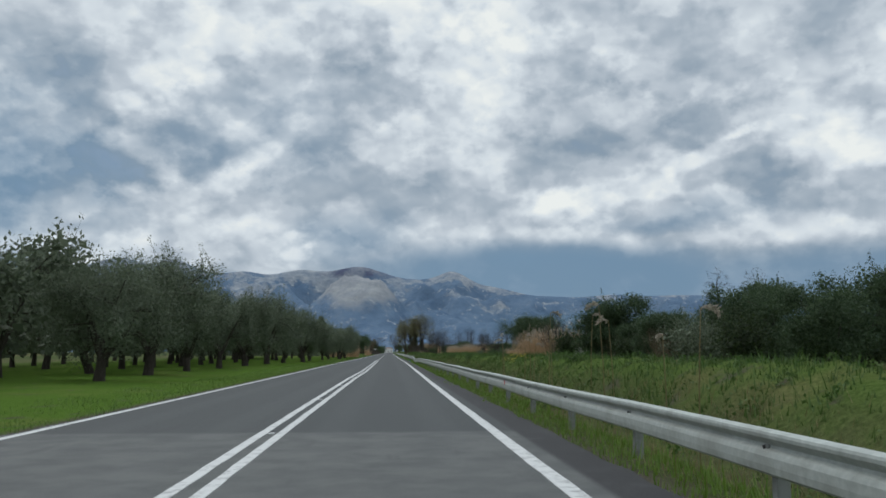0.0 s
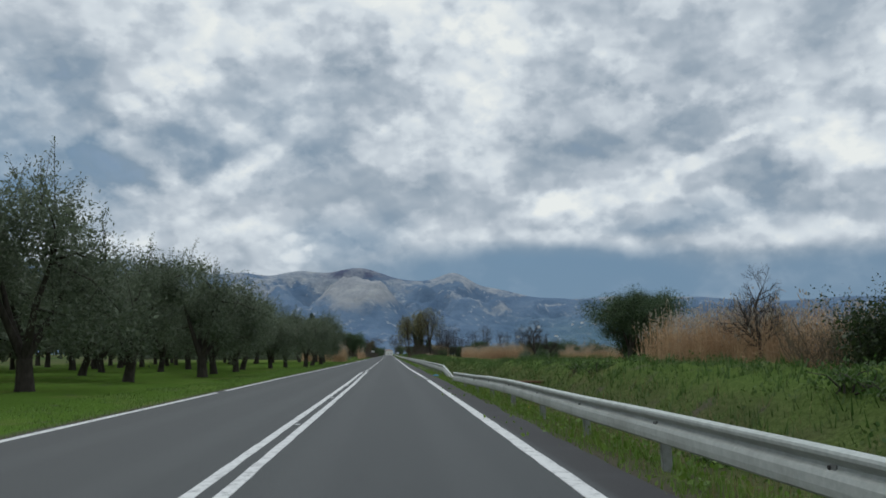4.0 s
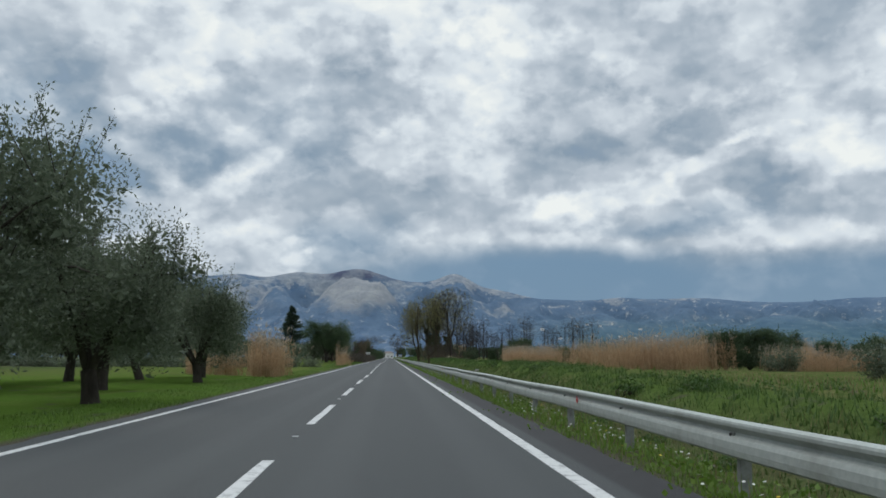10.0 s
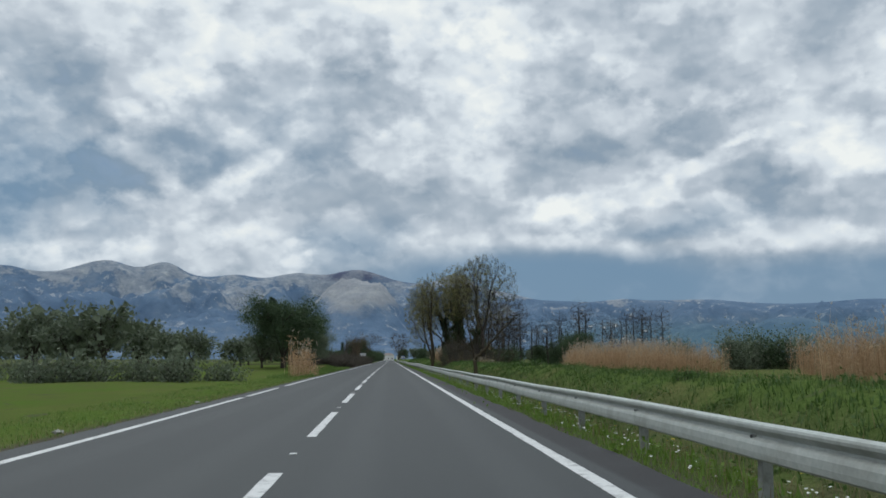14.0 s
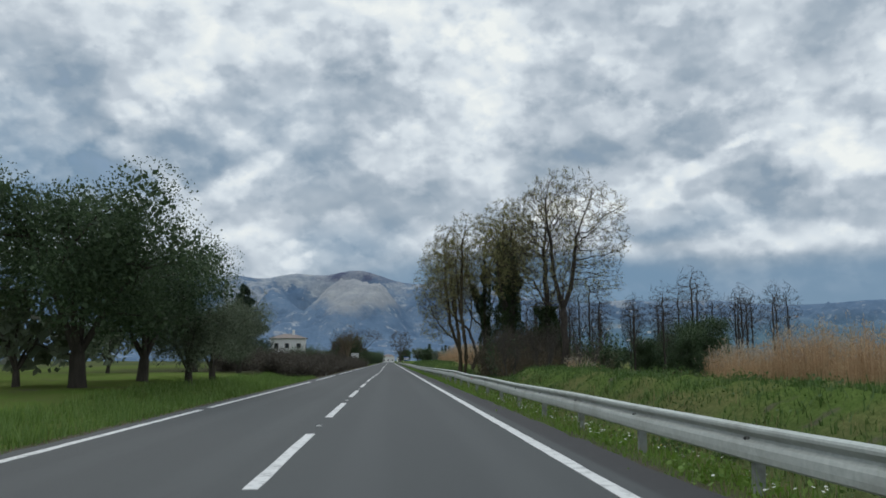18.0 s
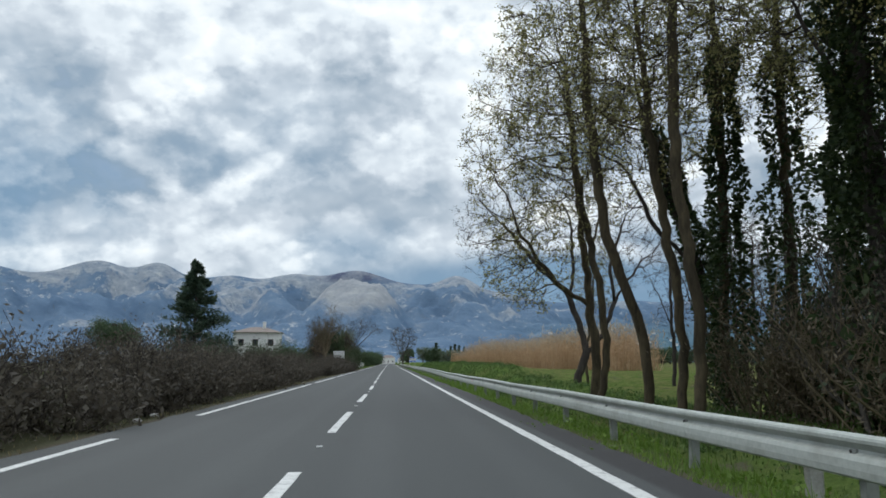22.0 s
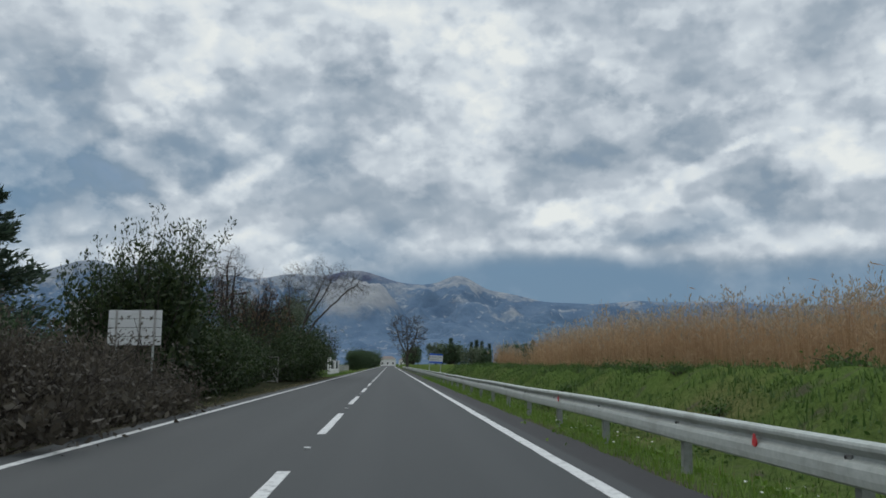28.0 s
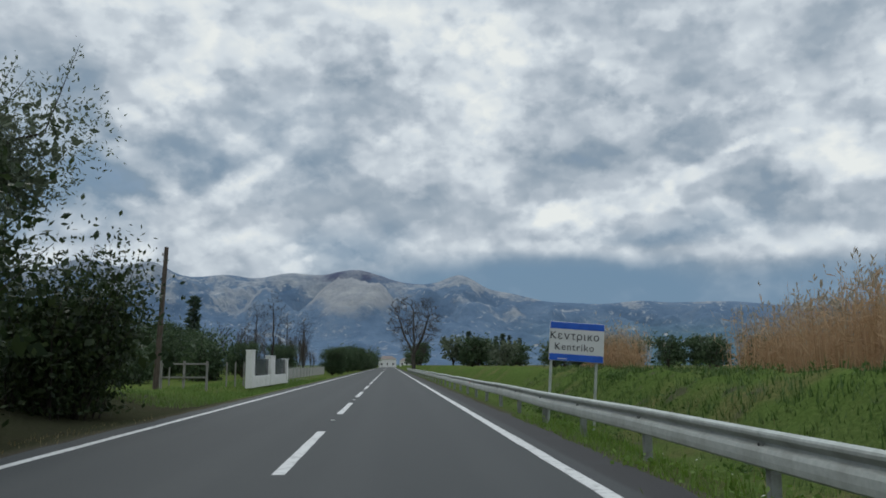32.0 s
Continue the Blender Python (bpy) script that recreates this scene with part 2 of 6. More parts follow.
def soil_colour(n):
    """Grass with earth showing through: lush beside the road, duller further off, strewn dead stalks."""
    p = where(n)
    q = n.add("ShaderNodeSeparateXYZ")
    n.put(q, Vector=p)
    x, y = q.outputs[0], q.outputs[1]
    fine = n.noise(9.0, 6, 0.7, p)
    wide = n.noise(0.22, 4, 0.6, p)
    lush = n.ramp(fine, (0.25, (0.04, 0.066, 0.018)), (0.5, (0.078, 0.122, 0.03)), (0.75, (0.13, 0.175, 0.055)))
    dry = n.ramp(fine, (0.25, (0.07, 0.075, 0.028)), (0.6, (0.16, 0.15, 0.065)), (0.85, (0.24, 0.2, 0.1)))
    c = n.mix(n.span(wide, 0.5, 0.68, 0.0, 0.7), lush, dry)
    left = n.span(x, -5.0, -6.4, 0.0, 1.0)
    c = n.mix(n.math("MULTIPLY", left, 0.3), c, (0.085, 0.19, 0.012))
    fallow = n.math("MULTIPLY", n.math("MULTIPLY", left, n.span(y, 205, 222)), n.span(n.noise(0.35, 5, 0.65, p), 0.3, 0.6, 0.2, 0.75))
    c = n.mix(fallow, c, n.mix(n.span(fine, 0.4, 0.6), dry, (0.085, 0.12, 0.03)))
    far = n.span(n.math("ABSOLUTE", x), 26.0, 60.0)
    c = n.mix(far, c, n.ramp(n.noise(0.05, 5, 0.6, p), (0.35, (0.05, 0.085, 0.03)), (0.65, (0.12, 0.11, 0.06))))
    open_field = n.math("MULTIPLY", n.span(x, 7.5, 11.0), n.span(n.noise(0.45, 5, 0.65, p), 0.35, 0.62, 0.25, 0.85))
    c = n.mix(open_field, c, n.mix(n.span(n.noise(1.7, 4, 0.6, p), 0.45, 0.6), dry, (0.06, 0.085, 0.026)))
    edge = n.math("MULTIPLY", n.span(n.math("ABSOLUTE", n.math("ADD", x, 1.25)), 5.2, 4.4), 1.0)
    earth = n.ramp(n.noise(14, 5, 0.7, p), (0.3, (0.05, 0.043, 0.034)), (0.7, (0.13, 0.115, 0.09)))
    # dead growth in the ditch along the first half
    ditch = n.math("MULTIPLY", n.math("MULTIPLY", n.span(x, 3.0, 3.8), n.span(x, 8.2, 6.2)), n.span(y, 330, 230, 0.3, 1.0))
    c = n.mix(n.math("MULTIPLY", ditch, n.span(n.noise(0.7, 5, 0.65, p), 0.3, 0.6, 0.25, 0.85)), c, n.ramp(fine, (0.3, (0.045, 0.045, 0.025)), (0.7, (0.115, 0.11, 0.06))))
    bare = n.math("MULTIPLY", n.span(n.noise(0.8, 5, 0.65, p), 0.58, 0.68), 0.75)
    c = n.mix(bare, c, earth)
    # bare earth along the hedge, its colour darkened for the shade beneath the brambles
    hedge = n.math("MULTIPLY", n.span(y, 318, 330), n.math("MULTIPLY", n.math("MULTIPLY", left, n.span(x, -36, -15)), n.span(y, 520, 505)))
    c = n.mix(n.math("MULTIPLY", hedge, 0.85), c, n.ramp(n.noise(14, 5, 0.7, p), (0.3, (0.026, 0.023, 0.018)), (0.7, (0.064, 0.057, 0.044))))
    return n.mix(edge, c, earth)


def hazed_mountain_colour(n):
    p = where(n)
    g = n.add("ShaderNodeNewGeometry")
    q = n.add("ShaderNodeSeparateXYZ")
    n.put(q, Vector=p)
    z = q.outputs[2]
    # blue-grey distance haze is mixed into the colours of scrub and rock
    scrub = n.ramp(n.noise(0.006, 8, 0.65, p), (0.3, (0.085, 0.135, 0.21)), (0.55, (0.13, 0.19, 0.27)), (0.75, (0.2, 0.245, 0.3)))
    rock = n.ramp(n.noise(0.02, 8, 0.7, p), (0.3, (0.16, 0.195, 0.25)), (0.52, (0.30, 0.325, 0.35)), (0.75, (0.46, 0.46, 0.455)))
    bare = n.math("ADD", n.noise(0.0035, 8, 0.68, p), n.math("MULTIPLY", n.span(z, 130, 520), 0.16))
    scar = n.span(n.noise(0.023, 7, 0.75, n.vec("MULTIPLY", p, (1, 1, 0.5))), 0.56, 0.65, 0.0, 0.75)
    c = n.mix(n.span(bare, 0.6, 0.67, 0.0, 0.85), scrub, rock)
    c = n.mix(n.math("MULTIPLY", scar, n.span(bare, 0.42, 0.55)), c, (0.42, 0.435, 0.435))
    dome = n.vec("LENGTH", n.vec("MULTIPLY", n.vec("SUBTRACT", p, (-150, 3850, 330)), (0.0042, 0.0016, 0.0085)))
    dome = n.math("ADD", dome, n.math("MULTIPLY", n.math("SUBTRACT", n.noise(0.008, 6, 0.65, p), 0.5), 1.9))
    c = n.mix(n.span(dome, 1.35, 0.7, 0.0, 0.72), c, n.ramp(n.noise(0.016, 7, 0.7, p), (0.3, (0.27, 0.275, 0.285)), (0.7, (0.5, 0.485, 0.455))))
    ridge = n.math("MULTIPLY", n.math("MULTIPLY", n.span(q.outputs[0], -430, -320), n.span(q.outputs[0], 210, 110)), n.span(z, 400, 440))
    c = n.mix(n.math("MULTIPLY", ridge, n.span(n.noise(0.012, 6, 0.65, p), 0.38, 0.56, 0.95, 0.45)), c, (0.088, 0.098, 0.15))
    # low green slopes, turned bluish by the same painted haze
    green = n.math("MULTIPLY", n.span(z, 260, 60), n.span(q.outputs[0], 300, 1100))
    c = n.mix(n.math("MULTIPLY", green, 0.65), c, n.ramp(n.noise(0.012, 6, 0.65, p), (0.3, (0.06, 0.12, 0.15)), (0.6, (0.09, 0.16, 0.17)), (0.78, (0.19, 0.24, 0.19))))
    return c


M = {}
M["asphalt"] = material("asphalt", asphalt_colour, 0.82, 0.35, bump=(90, 0.5, 0.006))
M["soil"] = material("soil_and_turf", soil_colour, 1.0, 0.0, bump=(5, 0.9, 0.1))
M["mountain"] = material("hazed_scrub_and_limestone", hazed_mountain_colour, 1.0, 0.0, bump=(0.02, 0.7, 20))
M["paint"] = material("road_paint", lambda n: n.mix(n.span(n.noise(5, 7, 0.75, where(n)), 0.47, 0.68, 0.0, 0.75), (0.62, 0.62, 0.60), (0.2, 0.2, 0.2)), 0.7, 0.3)
M["zinc"] = material("galvanised_steel", lambda n: n.mix(n.span(n.noise(1.7, 6, 0.65, where(n)), 0.45, 0.7, 0, 0.6), n.ramp(n.noise(14, 5, 0.6, where(n)), (0.3, (0.36, 0.39, 0.365)), (0.7, (0.47, 0.50, 0.465))), (0.26, 0.265, 0.235)), 0.6, 0.4, 0.1)
M["old_zinc"] = material("weathered_steel_post", lambda n: n.mix(n.span(n.noise(6, 5, 0.65, where(n)), 0.4, 0.7, 0, 0.7), (0.25, 0.265, 0.25), (0.13, 0.13, 0.115)), 0.75, 0.3, 0.1)
M["rust"] = material("rusty_steel", lambda n: n.ramp(n.noise(11, 6, 0.7, where(n)), (0.3, (0.055, 0.03, 0.02)), (0.7, (0.19, 0.09, 0.05))), 0.9, 0.2)
M["red"] = material("red_reflector", lambda n: n.ramp(n.noise(30, 3, 0.6, where(n)), (0.3, (0.45, 0.015, 0.02)), (0.7, (0.68, 0.03, 0.035))), 0.35, 0.5)
M["hole"] = material("dark_steel_bolt", lambda n: n.ramp(n.noise(40, 2, 0.5, where(n)), (0.3, (0.02, 0.02, 0.02)), (0.7, (0.07, 0.065, 0.06))), 0.6, 0.4)
M["concrete"] = material("weathered_concrete", lambda n: n.mix(n.span(n.noise(2.2, 6, 0.7, where(n)), 0.45, 0.7, 0, 0.7), n.ramp(n.noise(25, 5, 0.7, where(n)), (0.3, (0.30, 0.29, 0.27)), (0.7, (0.44, 0.43, 0.41))), (0.2, 0.2, 0.17)), 0.92, 0.2, bump=(40, 0.5, 0.01))
M["olive_leaf"] = leafy("olive_leaves", (0.085, 0.108, 0.07), (0.13, 0.16, 0.102), (0.2, 0.235, 0.16))
M["dark_leaf"] = leafy("dark_evergreen_leaves", (0.036, 0.06, 0.032), (0.066, 0.104, 0.05), (0.115, 0.16, 0.08))
M["ivy_leaf"] = leafy("ivy_leaves", (0.016, 0.03, 0.012), (0.035, 0.058, 0.02), (0.07, 0.095, 0.032), 0.5, 0.3)
M["yellow_leaf"] = leafy("sparse_yellow_green_leaves", (0.15, 0.145, 0.055), (0.26, 0.25, 0.095), (0.38, 0.35, 0.16))
M["brown_leaf"] = leafy("withered_brush", (0.05, 0.043, 0.034), (0.09, 0.078, 0.06), (0.15, 0.132, 0.1))
M["thicket"] = leafy("dry_thicket", (0.085, 0.068, 0.046), (0.155, 0.125, 0.088), (0.25, 0.205, 0.145))
M["rust_leaf"] = leafy("russet_buds", (0.09, 0.05, 0.03), (0.16, 0.09, 0.055), (0.22, 0.14, 0.085))
M["needle"] = leafy("conifer_needles", (0.03, 0.05, 0.036), (0.058, 0.088, 0.058), (0.1, 0.135, 0.09))
M["reed"] = leafy("dry_reed", (0.32, 0.20, 0.112), (0.475, 0.32, 0.19), (0.59, 0.445, 0.295), 0.8, 0.15)
M["plume"] = leafy("reed_plumes", (0.26, 0.225, 0.175), (0.38, 0.335, 0.265), (0.50, 0.455, 0.37), 0.9, 0.1)
M["blade"] = leafy("grass_blades", (0.07, 0.13, 0.025), (0.13, 0.215, 0.045), (0.20, 0.28, 0.08), 0.55, 0.3)
M["clover"] = leafy("clover_leaves", (0.036, 0.078, 0.016), (0.064, 0.125, 0.028), (0.105, 0.175, 0.045), 0.55, 0.3)
M["lush"] = leafy("lush_verge_grass", (0.082, 0.155, 0.02), (0.14, 0.238, 0.035), (0.22, 0.315, 0.07), 0.55, 0.3)
M["bank"] = leafy("bank_grass", (0.046, 0.084, 0.022), (0.084, 0.138, 0.036), (0.14, 0.19, 0.062), 0.6, 0.25)
M["straw"] = leafy("dead_grass", (0.13, 0.105, 0.05), (0.24, 0.195, 0.10), (0.36, 0.30, 0.17), 0.8, 0.15)
M["petal"] = material("white_petals", lambda n: n.ramp(island(n), (0.0, (0.6, 0.6, 0.56)), (1.0, (0.8, 0.8, 0.76))), 0.7)
M["yellow"] = material("yellow_petals", lambda n: n.ramp(island(n), (0.0, (0.6, 0.42, 0.02)), (1.0, (0.75, 0.6, 0.08))), 0.7)
M["olive_bark"] = bark("olive_bark", (0.030, 0.026, 0.022), (0.095, 0.082, 0.068))
M["grey_bark"] = bark("grey_bark", (0.045, 0.04, 0.036), (0.13, 0.115, 0.10))
M["lichen_bark"] = bark("lichened_bark", (0.075, 0.062, 0.045), (0.2, 0.16, 0.10))
M["alder_bark"] = bark("alder_bark", (0.034, 0.029, 0.022), (0.125, 0.1, 0.062))
M["twig"] = bark("dark_twigs", (0.03, 0.026, 0.024), (0.085, 0.072, 0.062), 9)
M["white_wall"] = material("whitewashed_wall", lambda n: n.mix(n.span(n.noise(1.8, 6, 0.7, where(n)), 0.5, 0.75, 0, 0.6), n.ramp(n.noise(30, 3, 0.6, where(n)), (0.3, (0.66, 0.65, 0.63)), (0.7, (0.76, 0.76, 0.74))), (0.42, 0.41, 0.38)), 0.9, 0.2)
M["roof"] = material("roof_tiles", lambda n: n.ramp(n.noise(3, 6, 0.7, where(n)), (0.3, (0.17, 0.14, 0.125)), (0.7, (0.30, 0.255, 0.23))), 0.9, 0.2)
M["dark"] = material("dark_window", lambda n: n.ramp(n.noise(6, 3, 0.6, where(n)), (0.3, (0.012, 0.014, 0.018)), (0.7, (0.035, 0.038, 0.045))), 0.25, 0.5)
M["wood"] = material("weathered_wood", lambda n: n.ramp(n.noise(7, 6, 0.7, n.vec("MULTIPLY", where(n), (4, 4, 0.3))), (0.3, (0.055, 0.042, 0.034)), (0.7, (0.13, 0.105, 0.085))), 0.9, 0.2)
M["pale_wood"] = material("bleached_wood", lambda n: n.ramp(n.noise(7, 6, 0.7, n.vec("MULTIPLY", where(n), (4, 4, 0.3))), (0.3, (0.15, 0.145, 0.13)), (0.7, (0.31, 0.3, 0.275))), 0.9, 0.2)
M["sign_white"] = material("sign_white", lambda n: n.mix(n.span(n.noise(3, 5, 0.6, where(n)), 0.5, 0.75, 0, 0.35), (0.62, 0.63, 0.62), (0.48, 0.48, 0.46)), 0.5, 0.4)
M["sign_blue"] = material("sign_blue", lambda n: n.ramp(n.noise(4, 4, 0.6, where(n)), (0.3, (0.012, 0.085, 0.46)), (0.7, (0.02, 0.12, 0.58))), 0.45, 0.4)
M["ink"] = material("sign_lettering", lambda n: n.ramp(n.noise(30, 2, 0.6, where(n)), (0.3, (0.012, 0.014, 0.02)), (0.7, (0.03, 0.032, 0.04))), 0.6)
M["bag"] = material("blue_plastic_bag", lambda n: n.ramp(n.noise(9, 4, 0.6, where(n)), (0.3, (0.02, 0.20, 0.46)), (0.7, (0.10, 0.38, 0.66))), 0.4, 0.5)
M["pane"] = M["dark"]


# ---------------------------------------------------------------- mesh helpers
def mesh(name, verts, faces, mat, smooth=False):
    me = bpy.data.meshes.new(name)
    me.from_pydata(np.asarray(verts).tolist(), [], faces if isinstance(faces, list) else faces.tolist())
    me.materials.append(mat)
    if smooth:
        me.polygons.foreach_set("use_smooth", [True] * len(me.polygons))
    return me


def thing(name, at, label, category, group="", kind="", turn=0.0, size=1.0):
    ob = new(name)
    ob.empty_display_size = 0.2
    ob.matrix_basis = pose(*at, 0, 0, turn) @ Matrix.Scale(size, 4)
    return tagged(ob, label, category, group, kind)


def part(name, data, mat, parent, label="", m=None):
    """One mesh object under a thing or a part; data is a mesh or a bmesh."""
    if isinstance(data, bmesh.types.BMesh):
        me = bpy.data.meshes.new(name)
        data.to_mesh(me)
        data.free()
        me.materials.append(mat)
        data = me
    ob = new(name, data)
    ob.parent = parent
    if m is not None:
        ob.matrix_basis = m
    if label:
        ob["label"] = label
    return ob


def box(sx, sy, sz, bevel=0.01, m=None, bm=None):
    """A box that stands on z = 0, with worn edges."""
    bm = bm or bmesh.new()
    made = bmesh.ops.create_cube(bm, size=1.0, matrix=(m or Matrix()) @ Matrix.Translation((0, 0, sz / 2)) @ Matrix.Diagonal((sx, sy, sz, 1)))
    if bevel:
        edges = list({e for v in made["verts"] for e in v.link_edges})
        bmesh.ops.bevel(bm, geom=edges, offset=bevel, segments=1, affect="EDGES")
    return bm


def rod(r0, r1, h, sides=8, m=None, bm=None):
    bm = bm or bmesh.new()
    bmesh.ops.create_cone(bm, cap_ends=True, segments=sides, radius1=r0, radius2=r1, depth=h, matrix=(m or Matrix()) @ Matrix.Translation((0, 0, h / 2)))
    return bm


class Shape:
    """Gathers tubes and leaves as arrays, and becomes one mesh."""

    def __init__(self):
        self.v, self.f, self.n = [], [], 0

    def tube(self, pts, radii, sides=6):
        pts, radii = np.asarray(pts, float), np.asarray(radii, float)
        k = len(pts)
        way = np.gradient(pts, axis=0)
        way /= np.linalg.norm(way, axis=1, keepdims=True) + 1e-9
        ref = np.array([1.0, 0, 0]) if abs(way[0][0]) < 0.7 else np.array([0, 1.0, 0])
        a = np.cross(way, ref)
        a /= np.linalg.norm(a, axis=1, keepdims=True) + 1e-9
        b = np.cross(way, a)
        ang = np.arange(sides) * 2 * np.pi / sides
        ring = pts[:, None] + radii[:, None, None] * (np.cos(ang)[None, :, None] * a[:, None] + np.sin(ang)[None, :, None] * b[:, None])
        self.v.append(ring.reshape(-1, 3))
        i = np.arange(k - 1)[:, None] * sides
        j = np.arange(sides)[None]
        l = (j + 1) % sides
        self.f.append((np.stack([i + j, i + l, i + sides + l, i + sides + j], -1).reshape(-1, 4) + self.n))
        self.n += k * sides

    def leaves(self, rng, at, long, wide, way=None, spread=1.0):
        """Leaves as pointed quads at the given places; way: the direction they tend to."""
        at = np.asarray(at, float)
        k = len(at)
        if not k:
            return
        d = rng.normal(size=(k, 3)) * spread
        if way is not None:
            d = d + way
        d /= np.linalg.norm(d, axis=1, keepdims=True) + 1e-9
        s = np.cross(d, rng.normal(size=(k, 3)))
        s /= np.linalg.norm(s, axis=1, keepdims=True) + 1e-9
        size = rng.uniform(0.65, 1.35, (k, 1))
        d, s = d * long * size, s * wide * size / 2
        quad = np.stack([at, at + d * 0.45 + s, at + d, at + d * 0.45 - s], 1)
        self.v.append(quad.reshape(-1, 3))
        self.f.append(np.arange(k * 4).reshape(k, 4) + self.n)
        self.n += 4 * k

    def done(self, name, mat, smooth=False):
        return mesh(name, np.concatenate(self.v).round(4), np.concatenate(self.f), mat, smooth)


# ---------------------------------------------------------------- the lie of the land
def step(v, a, b):
    t = np.clip((np.asarray(v, float) - a) / (b - a), 0, 1)
    return t * t * (3 - 2 * t)


def left_line(y):
    return np.interp(y, (60, 105, 132, 150, 225, 262, 291, 320), (-5.3, -5.38, -5.15, -5.0, -4.9, -5.14, -5.1, -4.95))


def centre_line(y):
    return np.interp(y, (22, 40, 53, 98, 112, 145, 193, 218, 245, 265, 318, 345, 363, 400, 425), (-1.37, -1.34, -1.2, -1.24, -1.34, -1.28, -1.36, -1.3, -1.42, -1.5, -1.49, -1.3, -1.18, -1.25, -1.32))


def right_line(y):
    return np.interp(y, (25, 55, 75, 105, 130), (2.22, 2.31, 2.38, 2.4, 2.22))



RAIL = 3.82


def meadow(y):
    """1 where the right side lies open as a level meadow."""
    return step(y, 108, 124) * (1 - step(y, 168, 190))


def bank(y):
    """Height of the bank on the right beside the ditch."""
    return 0.98 - 0.42 * meadow(y) - 0.18 * step(y, 150, 200) + 0.32 * step(y, 320, 390) - 0.95 * step(y, 313, 319) * (1 - step(y, 372, 392))


def land(x, y):
    """Height of the ground."""
    x, y = np.asarray(x, float), np.asarray(y, float)
    b = bank(y)
    right = -0.05 - 0.1 * step(x, 3.1, 4.0) - 0.32 * step(x, 4.0, 5.3) + (b + 0.45) * step(x, 5.6, 8.4) - 0.6 * step(x, 9.3, 13.5) * (1 - meadow(y))
    left = -0.05 - 0.12 * step(-x, 5.5, 7.5) + 0.6 * step(-x, 6.5, 11.0) * step(y, 276, 300) - 0.35 * step(-x, 5.9, 9) * step(y, 505, 520)
    z = np.where(x > -1, right, left)
    rough = np.sin(x * 1.3 + y * 0.37) * np.sin(y * 0.61 - x * 0.5) * 0.045 + np.sin(x * 0.31 + 2 + y * 0.11) * 0.05
    off = step(np.abs(x + 1.3), 5.0, 7.5)
    lump = np.sin(x * 3.1 + np.sin(y * 1.3) * 1.5) * np.sin(y * 1.9 + np.sin(x * 1.7 + 1) * 1.4) + 0.6 * np.sin(x * 5.3 - y * 3.1) * np.sin(y * 4.3 + x)
    rough = rough + 0.11 * lump * step(x, 5.2, 6.5) * (1 - step(x, 11, 14))
    flat = np.where(np.abs(x + 1.3) < 4.4, -0.07, 0)
    return z + rough * off + flat


def build_ground():
    xs = np.concatenate([[-6000, -3000, -1500, -700, -350, -180, -110, -75], np.arange(-60, -16, 2.0), np.arange(-16, -5.6, 0.6), [-5.75, -5.45, -4.9, 0, 2.6, 3.05, 3.3], np.arange(3.6, 16, 0.4), np.arange(16, 60, 2.0),
                         [70, 90, 140, 250, 500, 1000, 2000, 3500, 6000]])
    ys = np.concatenate([[-1500, -500, -200, -100, -50, -25], np.arange(-10, 560, 0.9), np.arange(561, 640, 3), [660, 700, 760, 850, 950, 1100, 1400, 1900, 2600, 3600, 4900]])
    X, Y = np.meshgrid(xs, ys)
    Z = land(X, Y)
    v = np.stack([X, Y, Z], -1).reshape(-1, 3)
    i = np.arange(len(ys) - 1)[:, None] * len(xs)
    j = np.arange(len(xs) - 1)[None]
    f = np.stack([i + j, i + j + 1, i + len(xs) + j + 1, i + len(xs) + j], -1).reshape(-1, 4)
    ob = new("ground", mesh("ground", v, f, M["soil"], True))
    tagged(ob, "grassy verges, ditch and olive orchard floor beside the road", "ground", kind="structure")


def strip(x0, x1, y0, y1, z, thick, ragged=0.0, seed=1, every=1.0, sway=None):
    """A thin slab along the road whose sides may be ragged, and which may sway to the side."""
    rng = np.random.default_rng(seed)
    ys = np.linspace(y0, y1, max(2, int((y1 - y0) / every) + 1))
    a = x0 + rng.normal(size=len(ys)) * ragged
    b = x1 + rng.normal(size=len(ys)) * ragged
    if sway:
        a, b = a + sway(ys), b + sway(ys)
    k = len(ys)
    v = np.concatenate([np.stack([a, ys, np.full(k, z)], -1), np.stack([b, ys, np.full(k, z)], -1), np.stack([a - 0.002, ys, np.full(k, z - thick)], -1), np.stack([b + 0.002, ys, np.full(k, z - thick)], -1)])
    f = []
    for i in range(k - 1):
        f += [(i, k + i, k + i + 1, i + 1), (2 * k + i, i, i + 1, 2 * k + i + 1), (k + i, 3 * k + i, 3 * k + i + 1, k + i + 1)]
    f += [(0, 2 * k, 3 * k, k), (k - 1, 2 * k - 1, 4 * k - 1, 3 * k - 1)]
    return v, f


